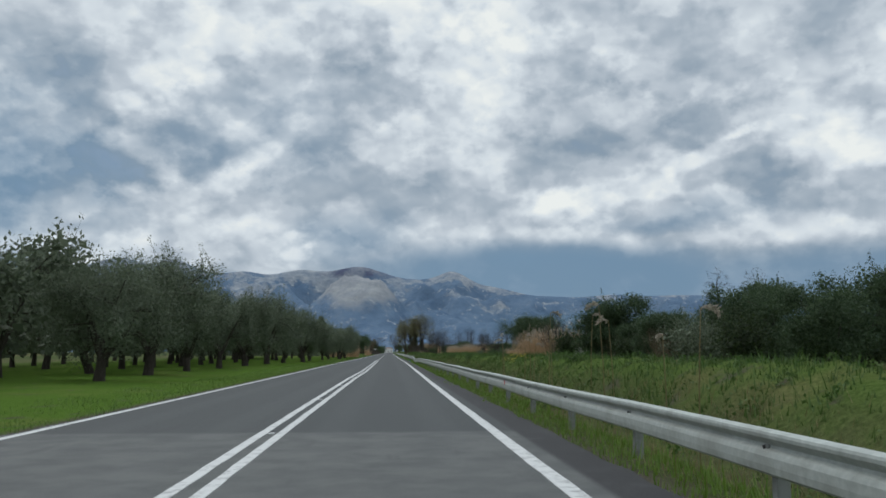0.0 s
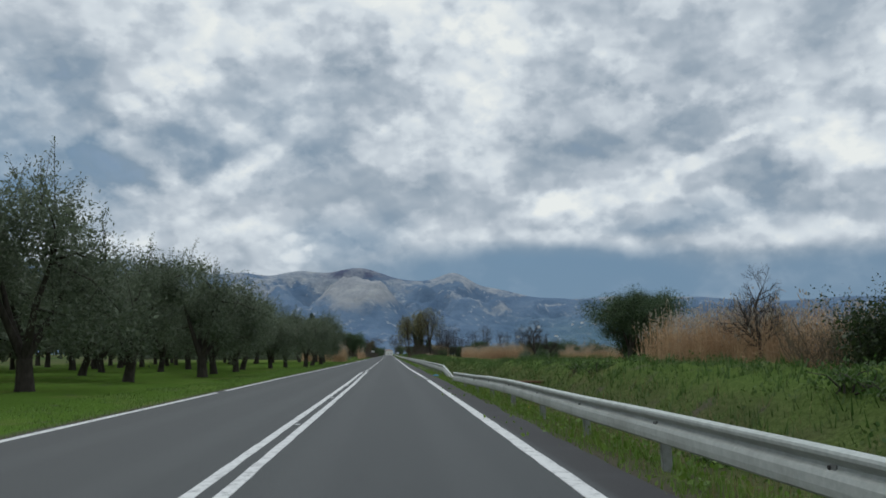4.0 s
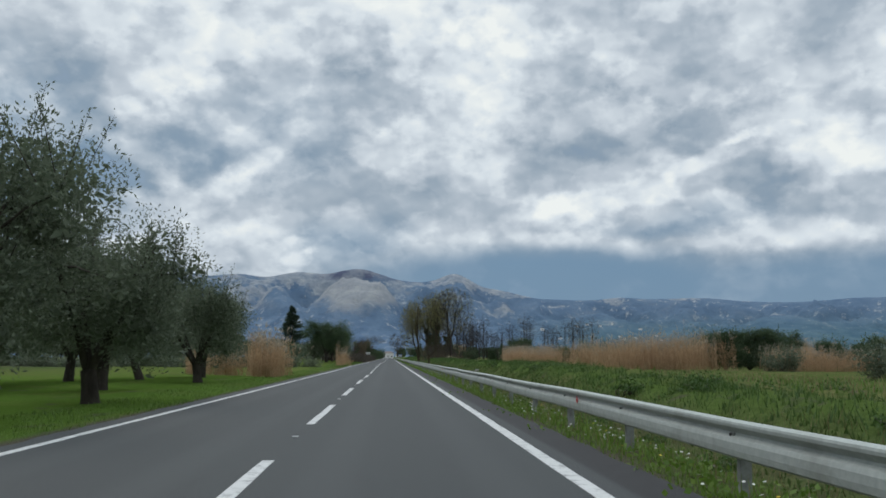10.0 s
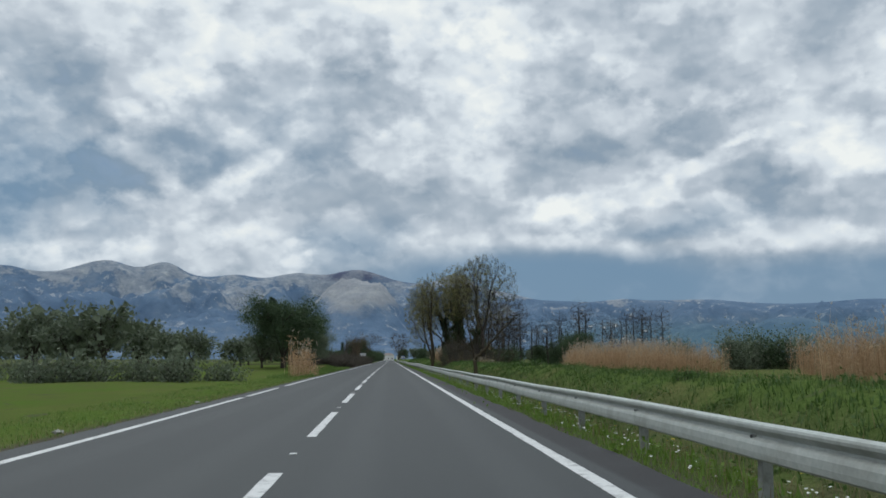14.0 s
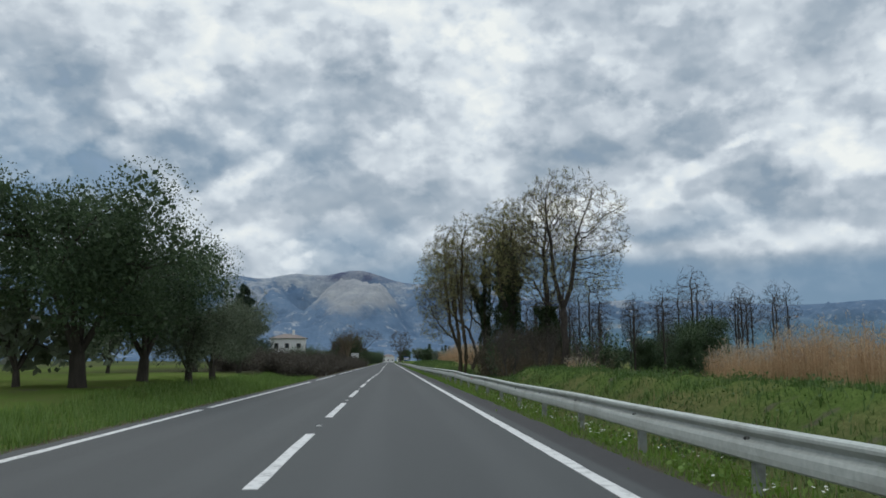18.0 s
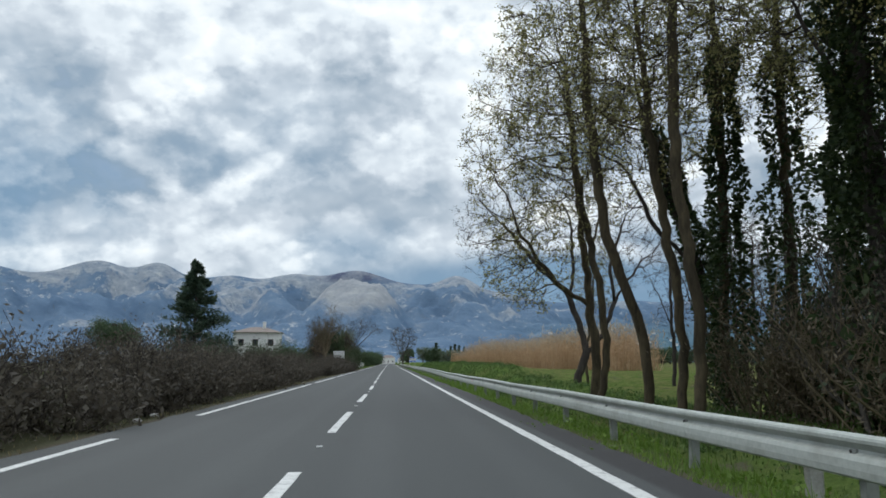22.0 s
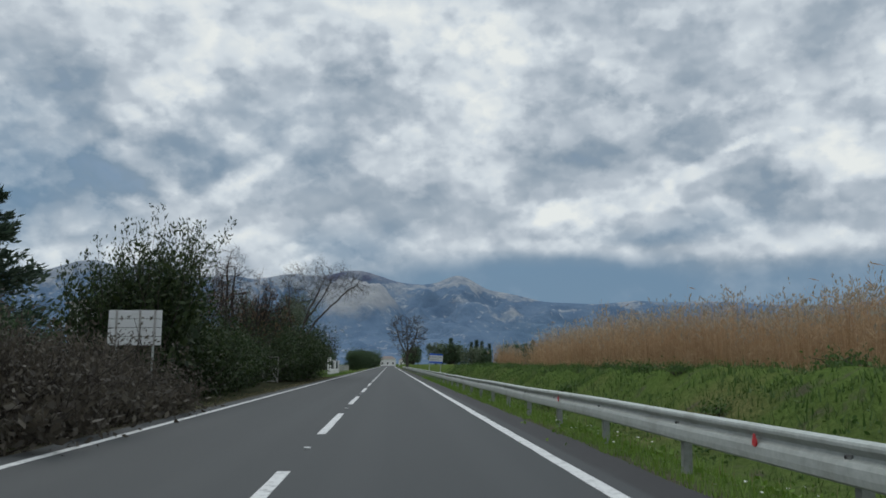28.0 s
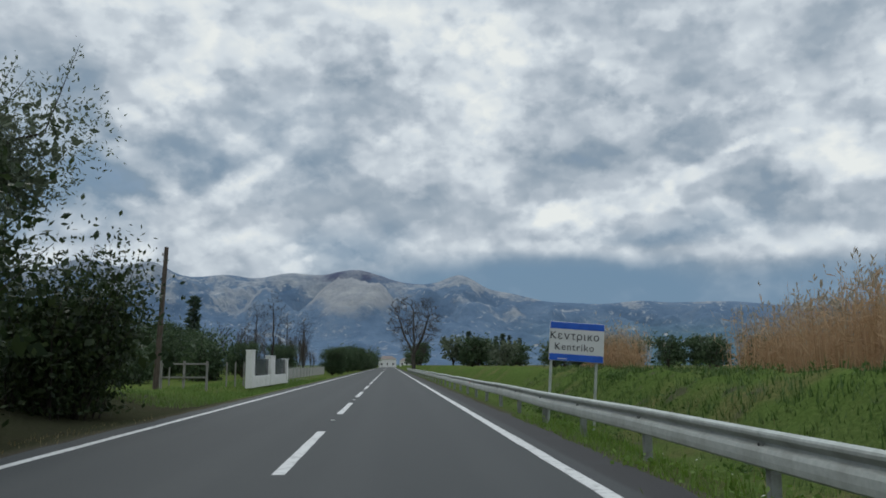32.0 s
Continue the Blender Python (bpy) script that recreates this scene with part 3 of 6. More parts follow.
def build_road():
    road = new("road", mesh("road", *strip(-5.5, 3.12, -120, 960, 0.0, 0.16, 0.035, 3, 0.8), M["asphalt"]))
    tagged(road, "two-lane grey asphalt country road, worn and patched", "road", kind="structure")

    def line(name, sway, y0, y1, w, label="", off=0.0):
        v, f = strip(off - w / 2, off + w / 2, y0, y1, 0.006, 0.01, 0.005, int(abs(y0) * 7) + 5, 0.7, sway)
        part(name, mesh(name, v, f, M["paint"]), None, road, label)
    # right edge line with the broken stretch at the culvert
    line("edge_line", right_line, -60, 101.3, 0.19, "white right edge line")
    line("edge_line", right_line, 102.9, 104.2, 0.19)
    line("edge_line", right_line, 105.6, 950, 0.18)
    # left edge line, worn through in places
    cuts = [(-60, 88.5), (90, 121), (122.2, 146), (147, 159), (160.5, 196), (196.6, 238), (239, 247), (250, 288), (289, 316), (320, 338), (344, 372), (375, 393), (395.3, 406), (408, 560), (561, 950)]
    for a, b in cuts:
        line("edge_line", left_line, a, b, 0.15)
    # double line at first, then dashes
    line("centre_line", centre_line, -60, 118.8, 0.14, "solid white double centre line", -0.155)
    line("centre_line", centre_line, -60, 119.7, 0.14, "", 0.155)
    for k in range(72):
        y = dash_start(k)
        line("lane_dash", centre_line, y, y + DASH, 0.16)
        part("road_stud", box(0.1, 0.1, 0.02, 0.006), M["paint"], road, m=pose(float(centre_line(y)), y - 2.5, 0.0))
    for k in range(12):
        part("road_stud", box(0.1, 0.1, 0.02, 0.006), M["paint"], road, m=pose(float(centre_line(4 + k * 9)), 4 + k * 9, 0.0))


DASH = 6.2


def dash_start(k):
    """The dashes follow every 11.15 m, a little closer in the middle stretch."""
    return 121.15 + 11.15 * k + float(np.interp(k, (0, 3, 5, 8, 10, 13, 16, 19, 21, 24, 28, 31, 34), (0, 0, 1.0, 3.3, 2.0, -2.0, -4.2, -5.6, -4.8, -3.0, -2.0, -2.0, 0.0)))


def w_beam(length):
    """The two-wave profile of a crash barrier, 3 mm thick."""
    prof = [(0.0, 0.0), (0.05, 0.008), (0.072, 0.03), (0.08, 0.09), (0.078, 0.165), (0.062, 0.205), (0.018, 0.235), (0.012, 0.262), (0.06, 0.3), (0.088, 0.325), (0.092, 0.355), (0.084, 0.378), (0.05, 0.39), (0.0, 0.394)]
    k = len(prof)
    v = [(-px, y, pz) for y in (0.0, length) for px, pz in prof] + [(-px + 0.006, y, pz) for y in (0.0, length) for px, pz in prof]
    f = []
    for i in range(k - 1):
        f += [(i, i + 1, k + i + 1, k + i), (2 * k + i, 3 * k + i, 3 * k + i + 1, 2 * k + i + 1), (i, 2 * k + i, 2 * k + i + 1, i + 1), (k + i, k + i + 1, 3 * k + i + 1, 3 * k + i)]
    f += [(0, k, 3 * k, 2 * k), (k - 1, 3 * k - 1, 4 * k - 1, 2 * k - 1)]
    return mesh("beam", v, f, M["zinc"], False)


REFLECTORS = (22.5, 61, 165.4, 204, 252, 303.4, 312.8, 362.7, 424.3, 434, 469, 478.8, 516, 555)


def rail_lift(y):
    """The barrier rises and sinks a little along its length, and hangs low where it ends."""
    return float(np.interp(y, (0, 20, 60, 86, 98.8, 99, 130, 141, 216, 260, 288, 305, 315, 325, 345, 365, 380, 400, 424, 450, 470), (0, -0.02, -0.03, -0.04, -0.2, 0, 0, 0.03, 0.03, 0, -0.01, 0.02, 0.08, 0.06, 0, -0.03, -0.05, 0.03, 0.06, 0.02, 0.02)))


def rail_out(y):
    """How far the barrier stands off its line: its ends bend."""
    return float(np.interp(y, (80, 98.8, 99, 102.6, 110.6), (0, -0.28, 0, 0.08, 0)))


def build_guard_rails():
    beam = w_beam(4.03)
    post = bmesh.new()
    box(0.12, 0.1, 1.02, 0.006, Matrix.Translation((0.08, 0, -0.75)), post)
    box(0.07, 0.08, 0.2, 0.005, Matrix.Translation((-0.005, 0, 0.06)), post)
    post_me = bpy.data.meshes.new("post")
    post.to_mesh(post_me)
    post_me.materials.append(M["old_zinc"])
    bolt = rod(0.022, 0.018, 0.02, 6)
    bolt_me = bpy.data.meshes.new("bolt")
    bolt.to_mesh(bolt_me)
    bolt_me.materials.append(M["hole"])
    refl = rod(0.055, 0.05, 0.012, 14)
    box(0.05, 0.05, 0.012, 0.004, Matrix.Translation((0.06, 0, 0)), refl)
    refl_me = bpy.data.meshes.new("reflector")
    refl.to_mesh(refl_me)
    refl_me.materials.append(M["red"])

    def rail(y0, count, start_ramp, label):
        root = thing("guard_rail", (RAIL, y0, 0), label, "guard rail", "crash barriers beside the road")
        rng = random.Random(int(y0) + 50)
        for i in range(count):
            a, b = i * 4.0, (i + 1) * 4.0
            z0, z1 = (0.24 + rail_lift(y0 + q) - (0.62 * (1 - float(step(q, 0, 8))) if start_ramp else 0) for q in (a, b))
            sag = 0.012 * math.sin(i * 1.7)
            tilt = math.degrees(math.atan2(z1 - z0 + 0.012 * math.sin((i + 1) * 1.7) - sag, 4.0))
            out = rail_out(y0 + a)
            yaw = math.degrees(math.atan2(out - rail_out(y0 + b), 4.0))
            part("beam", beam, None, root, m=pose(0.0 + out, a, z0 + sag, tilt, rng.uniform(-0.35, 0.35), yaw + rng.uniform(-0.06, 0.06)))
            part("post", post_me, None, root, m=pose(0.0 + out + 0.002, a + 0.06, z0 + sag, 0, rng.uniform(-2, 2), rng.uniform(-4, 4)))
            part("bolt", bolt_me, None, root, m=pose(-0.026 + out, a + 0.1, z0 + sag + 0.235, 0, -90, 0))
            for y in REFLECTORS:
                if not a <= y - y0 < b:
                    continue
                part("reflector", refl_me, None, root, "red reflector disc", m=pose(-0.075 + out, y - y0, z0 + sag + 0.21, 0, -90, 0))
        return root
    rail(-53.2, 38, False, "galvanised steel crash barrier with red reflectors, ending at a culvert")
    rail(102.6, 138, True, "galvanised steel crash barrier with red reflectors, ramped down at its start")




# ---------------------------------------------------------------- mountains
def crest(deg):
    """Height of the skyline of the far range, by degrees from the road's direction: a high part to one side, a lower one to the other, and its peaks."""
    h = 292 + 142 / (1 + np.exp((deg - 7.6) / 2.0)) + 40 * np.exp(-((deg + 40) / 14) ** 2)
    for at, wide, more in ((-24.2, 1.4, 22), (-18.6, 2.0, 78), (-14.9, 1.5, 80), (-10.5, 1.5, 30), (-6.3, 1.8, 40), (-2.3, 2.1, 64), (4.6, 1.4, 66), (8.0, 1.6, 22), (12, 2, 18), (16, 2.4, 38), (21, 3.0, 30), (30.4, 2.2, 12), (-30, 3, 30), (-37, 4, 40), (40, 5, 30)):
        h = h + more * np.exp(-((deg - at) / wide) ** 2)
    return h


def build_mountains():
    """A half ring of limestone mountains with spurs, and paler hills before them."""
    az = np.radians(np.linspace(-60, 60, 560))
    rr = np.concatenate([np.linspace(2500, 3300, 22), np.linspace(3320, 4700, 82), np.linspace(4720, 4990, 6)])
    A, R = np.meshgrid(az, rr)
    D = np.degrees(A)
    X, Y = R * np.sin(A), R * np.cos(A)
    rng = np.random.default_rng(4)
    rough = np.zeros_like(R)
    for o in range(7):
        s = 3.0 / (760 / 1.85 ** o)
        layer = np.zeros_like(R)
        for _ in range(4):
            t = rng.uniform(0, 2 * np.pi)
            a, c = X * math.cos(t) + Y * math.sin(t), Y * math.cos(t) - X * math.sin(t)
            layer += 1 - 2 * np.abs(np.sin(a * s + rng.uniform(0, 6) + 1.3 * np.sin(c * s * 0.7 + rng.uniform(0, 6))))
        rough += layer / 4 * 0.62 ** o
    back = 4560
    f = np.clip((R - 2700) / (back - 2700), 0, 1)
    spur = step(f, 0.02, 0.3) * (1 - step(f, 0.86, 1.0))
    H = crest(D) * (f ** 1.5) * (1 + 0.28 * rough * spur) - 90 * step(R, back, 4990)

    def hill(deg, dist, wide, deep, high, flat=2.0):
        g = high * np.exp(-np.abs((D - deg) / wide) ** flat - np.abs((R - dist) / deep) ** 2) * (1 + 0.13 * rough)
        return g
    for h in ((-2.4, 3900, 4.6, 420, 378, 2.4), (-7.6, 4200, 3.0, 420, 395, 2.0), (-11.5, 4250, 2.6, 380, 360, 2.0), (-19, 4150, 4.0, 420, 330, 2.0), (5.5, 4200, 3.2, 420, 335, 2.0), (15, 4000, 6, 500, 190, 2.0), (27, 4000, 7, 500, 200, 2.0)):
        g = hill(*h)
        m = np.maximum(H, g)
        H = m + 12 * np.exp(-np.abs(H - g) / 14) * np.clip(g / 120, 0, 1)
    H = H + 5 * rough * step(H, 20, 140) - 10
    v = np.stack([X, Y, H], -1).reshape(-1, 3)
    n = len(az)
    i = np.arange(len(rr) - 1)[:, None] * n
    j = np.arange(n - 1)[None]
    f = np.stack([i + j, i + j + 1, i + n + j + 1, i + n + j], -1).reshape(-1, 4)
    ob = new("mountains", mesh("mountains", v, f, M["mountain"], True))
    tagged(ob, "distant limestone mountains with pale bare slopes, blue-grey haze in their colour", "mountain", kind="structure")
    return ob


# ---------------------------------------------------------------- plants
def grow(rng, h, r, levels, kids, spread, ratio=0.62, first=0.3, up=0.25, bend=0.12, trunk_lean=(0, 0), stems=1, base_spread=0.3, rounded=None, fan=None, thin=0.009):
    """The limbs of a tree: a list of (level, points, radii)."""
    limbs = []

    def limb(at, way, length, rad, level):
        k = 7 if level == 0 else 5 if level < 2 else 4 if level < 3 and levels > 4 else 3 if level + 1 < levels else 2
        pts, d = [np.array(at, float)], np.array(way, float)
        for _ in range(k - 1):
            d = d + rng.normal(size=3) * bend * (0.5 if level == 0 else 1.0) + np.array([0, 0, up * (0.25 if level == 0 else 0.5)])
            d /= np.linalg.norm(d)
            pts.append(pts[-1] + d * length / (k - 1))
        pts = np.array(pts)
        end = 0.5 if level == 0 else 0.3
        radii = rad * np.linspace(1, end, k)
        limbs.append((level, pts, radii))
        if level + 1 >= levels:
            return
        m = kids[level]
        for i in range(m):
            f = first + (1 - first) * (i + rng.uniform(0.1, 0.9)) / m if level == 0 else 0.2 + 0.8 * (i + rng.uniform(0.1, 0.9)) / m
            q = f * (k - 1)
            j = min(int(q), k - 2)
            p = pts[j] + (pts[j + 1] - pts[j]) * (q - j)
            along = pts[j + 1] - pts[j]
            along /= np.linalg.norm(along)
            turn = rng.normal(size=3)
            turn -= along * turn.dot(along)
            turn /= np.linalg.norm(turn)
            s = (fan if fan and level == 0 else spread) * rng.uniform(0.7, 1.25)
            w = along * math.cos(s) + turn * math.sin(s)
            limb(p, w, length * ratio * rng.uniform(0.7, 1.15) * (1.1 - 0.45 * f if level == 0 else 1.0), max(rad * (1 - (1 - end) * f) * 0.62, thin), level + 1)
        # the leader goes on
        limb(pts[-1], d, length * ratio * 0.8, radii[-1], level + 1)

    for s in range(stems):
        lean = np.array([trunk_lean[0], trunk_lean[1], 1.0])
        if stems > 1:
            a = s * 2 * np.pi / stems + rng.uniform(-0.4, 0.4)
            lean = lean + np.array([math.cos(a), math.sin(a), 0]) * base_spread
        limb((rng.normal() * 0.12 * (stems > 1), rng.normal() * 0.12 * (stems > 1), -0.25), lean / np.linalg.norm(lean), h * 0.55, r, 0)
    # scale to the wanted height
    top = max(p[:, 2].max() for _, p, _ in limbs)
    limbs = [(l, p * [h / top * 0.5 + 0.5, h / top * 0.5 + 0.5, h / top], q) for l, p, q in limbs]
    if rounded:
        # limbs that reach out of the crown's ellipsoid are drawn back towards its skin
        mid, wide, high = rounded
        for l, p, q in limbs:
            r = np.sqrt((p[:, 0] ** 2 + p[:, 1] ** 2) / wide ** 2 + (p[:, 2] - mid) ** 2 / high ** 2)
            k = np.where((r > 1) & (l > 0), (1 + 0.42 * (r - 1)) / np.maximum(r, 1), 1.0)
            p[:, 0] *= k
            p[:, 1] *= k
            p[:, 2] = mid + (p[:, 2] - mid) * k
    return limbs


def wood_mesh(limbs, mat, name="trunk"):
    s = Shape()
    for level, pts, radii in limbs:
        if level == 0:
            pts, radii = np.vstack([pts[0] - [0, 0, 0.25], pts]), np.concatenate([[radii[0] * 1.45], radii])
        s.tube(pts, radii, 8 if level == 0 else 6 if level == 1 else 4 if level == 2 else 3)
    return s.done(name, mat, True)


def tips(limbs, level):
    return np.concatenate([p for l, p, _ in limbs if l >= level])


def colony(rng, stems, blobs, stride=0.42, reach=2.6, thin=0.009, base=0.2, rise=0.12, jitter=0.18, floor=0.0):
    """Limbs that grow from the given stems towards points strewn in the crown: a list of (level, points, radii)."""
    at, mother = [], []
    for stem in stems:
        start = len(at)
        stem, root = (stem[1:], int(np.argmin(np.linalg.norm(np.array(at) - np.array(stem[1]), axis=1)))) if stem[0] is None else (stem, -1)
        p = np.array(stem, float)
        run = np.concatenate([[0], np.cumsum(np.linalg.norm(np.diff(p, axis=0), axis=1))])
        k = max(2, int(run[-1] / stride) + 1)
        q = np.stack([np.interp(np.linspace(0, run[-1], k), run, p[:, c]) for c in range(3)], -1)
        q[1:] += rng.normal(size=(k - 1, 3)) * 0.04
        for i, w in enumerate(q):
            at.append(w)
            mother.append(root if i == 0 else start + i - 1)
    goal = np.concatenate([c + (lambda d: d / np.linalg.norm(d, axis=1, keepdims=True) * rng.uniform(0, 1, (n, 1)) ** 0.36)(rng.normal(size=(n, 3))) * r for c, r, n in blobs])
    goal = goal[goal[:, 2] > floor]
    at = np.array(at)
    near = np.full(len(goal), np.inf)
    which = np.zeros(len(goal), int)
    fresh = np.arange(len(at))
    kids = np.bincount(np.array([m for m in mother if m >= 0]), minlength=len(at)).tolist()
    for _ in range(150):
        d = np.linalg.norm(goal[:, None] - at[fresh][None], axis=2)
        best = d.argmin(1)
        closer = d[np.arange(len(goal)), best] < near
        near = np.where(closer, d[np.arange(len(goal)), best], near)
        which = np.where(closer, fresh[best], which)
        stay = near > stride * 1.15
        goal, near, which = goal[stay], near[stay], which[stay]
        pull = near < reach
        if not pull.any():
            if not len(goal) or reach > 30:
                break
            reach *= 1.5
            fresh = fresh[:1]
            continue
        way = np.zeros((len(at), 3))
        np.add.at(way, which[pull], (goal[pull] - at[which[pull]]) / near[pull][:, None])
        more, froms = [], []
        for i in np.unique(which[pull]):
            if kids[i] > 3:
                near[which == i] = np.inf
                continue
            w = way[i] / (np.linalg.norm(way[i]) + 1e-6) + rng.normal(size=3) * jitter + [0, 0, rise]
            more.append(at[i] + w / np.linalg.norm(w) * stride)
            froms.append(int(i))
            kids[i] += 1
        if not more:
            break
        fresh = np.arange(len(at), len(at) + len(more))
        at = np.vstack([at, more])
        mother += froms
        kids += [0] * len(more)
    # thickness follows the number of twigs that a limb carries
    n = len(at)
    load = np.zeros(n)
    child = [[] for _ in range(n)]
    for i in range(n - 1, -1, -1):
        if not child[i]:
            load[i] = 1
        if mother[i] >= 0:
            load[mother[i]] += load[i]
            child[mother[i]].append(i)
    p = math.log(max(load.max(), 3)) / math.log(base / thin)
    rad = thin * load ** (1 / p)
    limbs, todo = [], [(i, -1) for i in range(n) if mother[i] < 0]
    while todo:
        i, m = todo.pop()
        chain = [i]
        while child[chain[-1]]:
            c = sorted(child[chain[-1]], key=lambda v: -load[v])
            todo += [(v, chain[-1]) for v in c[1:]]
            chain.append(c[0])
        pts, r = at[chain], rad[chain]
        if m >= 0:
            pts, r = np.vstack([at[m], pts]), np.concatenate([[r[0]], r])
        if len(pts) > 1:
            r = r.copy()
            r[-1] *= 0.5
            limbs.append((0 if m < 0 else 1 if r[0] > 0.06 else 2 if r[0] > 0.025 else 3, pts, r))
    return limbs


TREES = {}


def branchy_kind(key, seed, stems, blobs, mat, base=0.2, leaves=0, leaf=None, size=(0.1, 0.07), twigs=4, twig=0.5, **more):
    """A tree whose fine branches fill a crown of its own outline, with few leaves or none."""
    rng = np.random.default_rng(seed)
    limbs = colony(rng, stems, blobs, base=base, **more)
    fine_r = more.get("thin", 0.009)
    fine = np.concatenate([p[-2:] for l, p, _ in limbs if l > 0])
    way = np.concatenate([np.repeat(p[-1:] - p[-2:-1], 2, 0) for l, p, _ in limbs if l > 0])
    way /= np.linalg.norm(way, axis=1, keepdims=True) + 1e-6
    s, stem = Shape(), Shape()
    ends = []
    for level, pts, radii in limbs:
        if level == 0:
            radii = radii.copy()
            radii[0] *= 1.3
        (stem if level < 2 else s).tube(pts, radii, 8 if level == 0 else 6 if level == 1 else 4 if level == 2 else 3)
    for _ in range(twigs):
        w = way + rng.normal(size=way.shape) * 0.55 + [0, 0, 0.15]
        w *= twig * rng.uniform(0.6, 1.3, (len(w), 1)) / np.linalg.norm(w, axis=1, keepdims=True)
        for a, b in zip(fine, fine + w):
            s.tube(np.stack([a, b]), (fine_r, fine_r * 0.5), 3)
        ends.append(fine + w * rng.uniform(0.4, 1.0, (len(w), 1)))
    crown = None
    if leaves:
        c = Shape()
        ends = np.concatenate(ends)
        c.leaves(rng, ends[rng.integers(0, len(ends), leaves)] + rng.normal(size=(leaves, 3)) * 0.08, *size)
        crown = c.done("crown", leaf)
    TREES[key] = (stem.done("trunk", mat, True), crown, s.done("branchwork", mat, True))


def olive_kind(key, seed, h, leaves, trunk_r=0.26, leaf=None, long=0.21, wide=0.088, shoots=36, lobes=5, low=0):
    """An old olive: short thick trunk that forks low, several rounded leafy masses, wispy top shoots."""
    rng = np.random.default_rng(seed)
    limbs = []
    fork = h * 0.11 + 0.3
    lean = rng.normal(size=2) * 0.12
    trunk = np.array([[0, 0, -0.35], [0, 0, 0.15], [lean[0] * 0.5, lean[1] * 0.5, fork * 0.6], [lean[0], lean[1], fork]])
    limbs.append((0, trunk, np.array([trunk_r * 1.5, trunk_r * 1.15, trunk_r, trunk_r * 0.95])))
    masses = []
    k = 4 + int(rng.integers(0, 2))
    for i in range(k):
        a = i * 2 * np.pi / k + rng.uniform(-0.4, 0.4)
        rad = h * rng.uniform(0.17, 0.27)
        top = np.array([math.cos(a) * rad, math.sin(a) * rad, h * rng.uniform(0.52, 0.72)])
        mid = trunk[-1] * 0.55 + top * 0.45 + rng.normal(size=3) * 0.15
        limbs.append((1, np.array([trunk[-1] - [0, 0, 0.08], mid, top]), np.array([trunk_r * 0.62, trunk_r * 0.4, trunk_r * 0.18])))
        for _ in range(lobes):
            c = top + rng.normal(size=3) * [h * 0.13, h * 0.13, h * 0.11] - [0, 0, h * 0.03]
            c[2] = min(max(c[2], h * 0.25), h * 0.8)
            masses.append((c, h * rng.uniform(0.12, 0.185)))
            limbs.append((2, np.array([top * 0.8 + mid * 0.2, (top + c) / 2 + rng.normal(size=3) * 0.1, c]), np.array([trunk_r * 0.2, trunk_r * 0.13, 0.015])))
        c = top * [1.35, 1.35, 0.54] + rng.normal(size=3) * 0.2
        masses.append((c, h * rng.uniform(0.12, 0.17)))
        limbs.append((2, np.array([mid, (mid + c) / 2, c]), np.array([trunk_r * 0.22, trunk_r * 0.14, 0.015])))
    for _ in range(low):
        a = rng.uniform(0, 2 * np.pi)
        c = np.array([math.cos(a) * h * rng.uniform(0.1, 0.42), math.sin(a) * h * rng.uniform(0.1, 0.42), h * rng.uniform(0.12, 0.42)])
        masses.append((c, h * rng.uniform(0.13, 0.18)))
        limbs.append((2, np.array([trunk[1], (trunk[1] + c) / 2 + [0, 0, 0.1], c]), np.array([trunk_r * 0.25, trunk_r * 0.15, 0.015])))
    s = Shape()
    share = leaves // len(masses)
    for c, r in masses:
        d = rng.normal(size=(share, 3))
        d /= np.linalg.norm(d, axis=1, keepdims=True)
        inner = share // 9
        s.leaves(rng, c + rng.normal(size=(inner, 3)) * r * 0.3, long * 2.2, wide * 2.8)
        q = c + d * (r * rng.uniform(0.4, 1.13, (share, 1))) * [1.1, 1.1, 0.9] + rng.normal(size=(share, 3)) * 0.06
        s.leaves(rng, q, long, wide, d * 0.7 + [0, 0, 0.25], 0.7)
    # shoots that stand up from the crown
    for _ in range(shoots):
        c, r = masses[int(rng.integers(0, len(masses)))]
        p0 = c + np.array([rng.normal() * r * 0.25, rng.normal() * r * 0.25, 0.0])
        ln = r * 0.9 + rng.uniform(0.05, 0.13) * h
        d = np.array([rng.normal() * 0.25, rng.normal() * 0.25, 1.0])
        limbs.append((3, np.array([p0, p0 + d * ln * 0.5, p0 + d * ln]), np.array([0.018, 0.012, 0.005])))
        m = max(10, leaves // 420)
        q = p0 + d * ln * rng.uniform(0.1, 1.0, (m, 1)) + rng.normal(size=(m, 3)) * 0.09
        s.leaves(rng, q, long, wide, d * 0.6, 0.6)
    TREES[key] = (wood_mesh(limbs, M["olive_bark"]), s.done("crown", leaf or M["olive_leaf"]))


def bare_kind(key, seed, h, r, kids, spread, mat, levels=5, leaves=0, leaf=None, size=(0.12, 0.08), **more):
    rng = np.random.default_rng(seed)
    limbs = grow(rng, h, r, levels, kids, spread, **more)
    wood = wood_mesh(limbs, mat)
    crown = None
    if leaves:
        s = Shape()
        t = tips(limbs, levels - 1)
        s.leaves(rng, t[rng.integers(0, len(t), leaves)] + rng.normal(size=(leaves, 3)) * 0.1, *size)
        crown = s.done("crown", leaf)
    TREES[key] = (wood, crown)
    return limbs


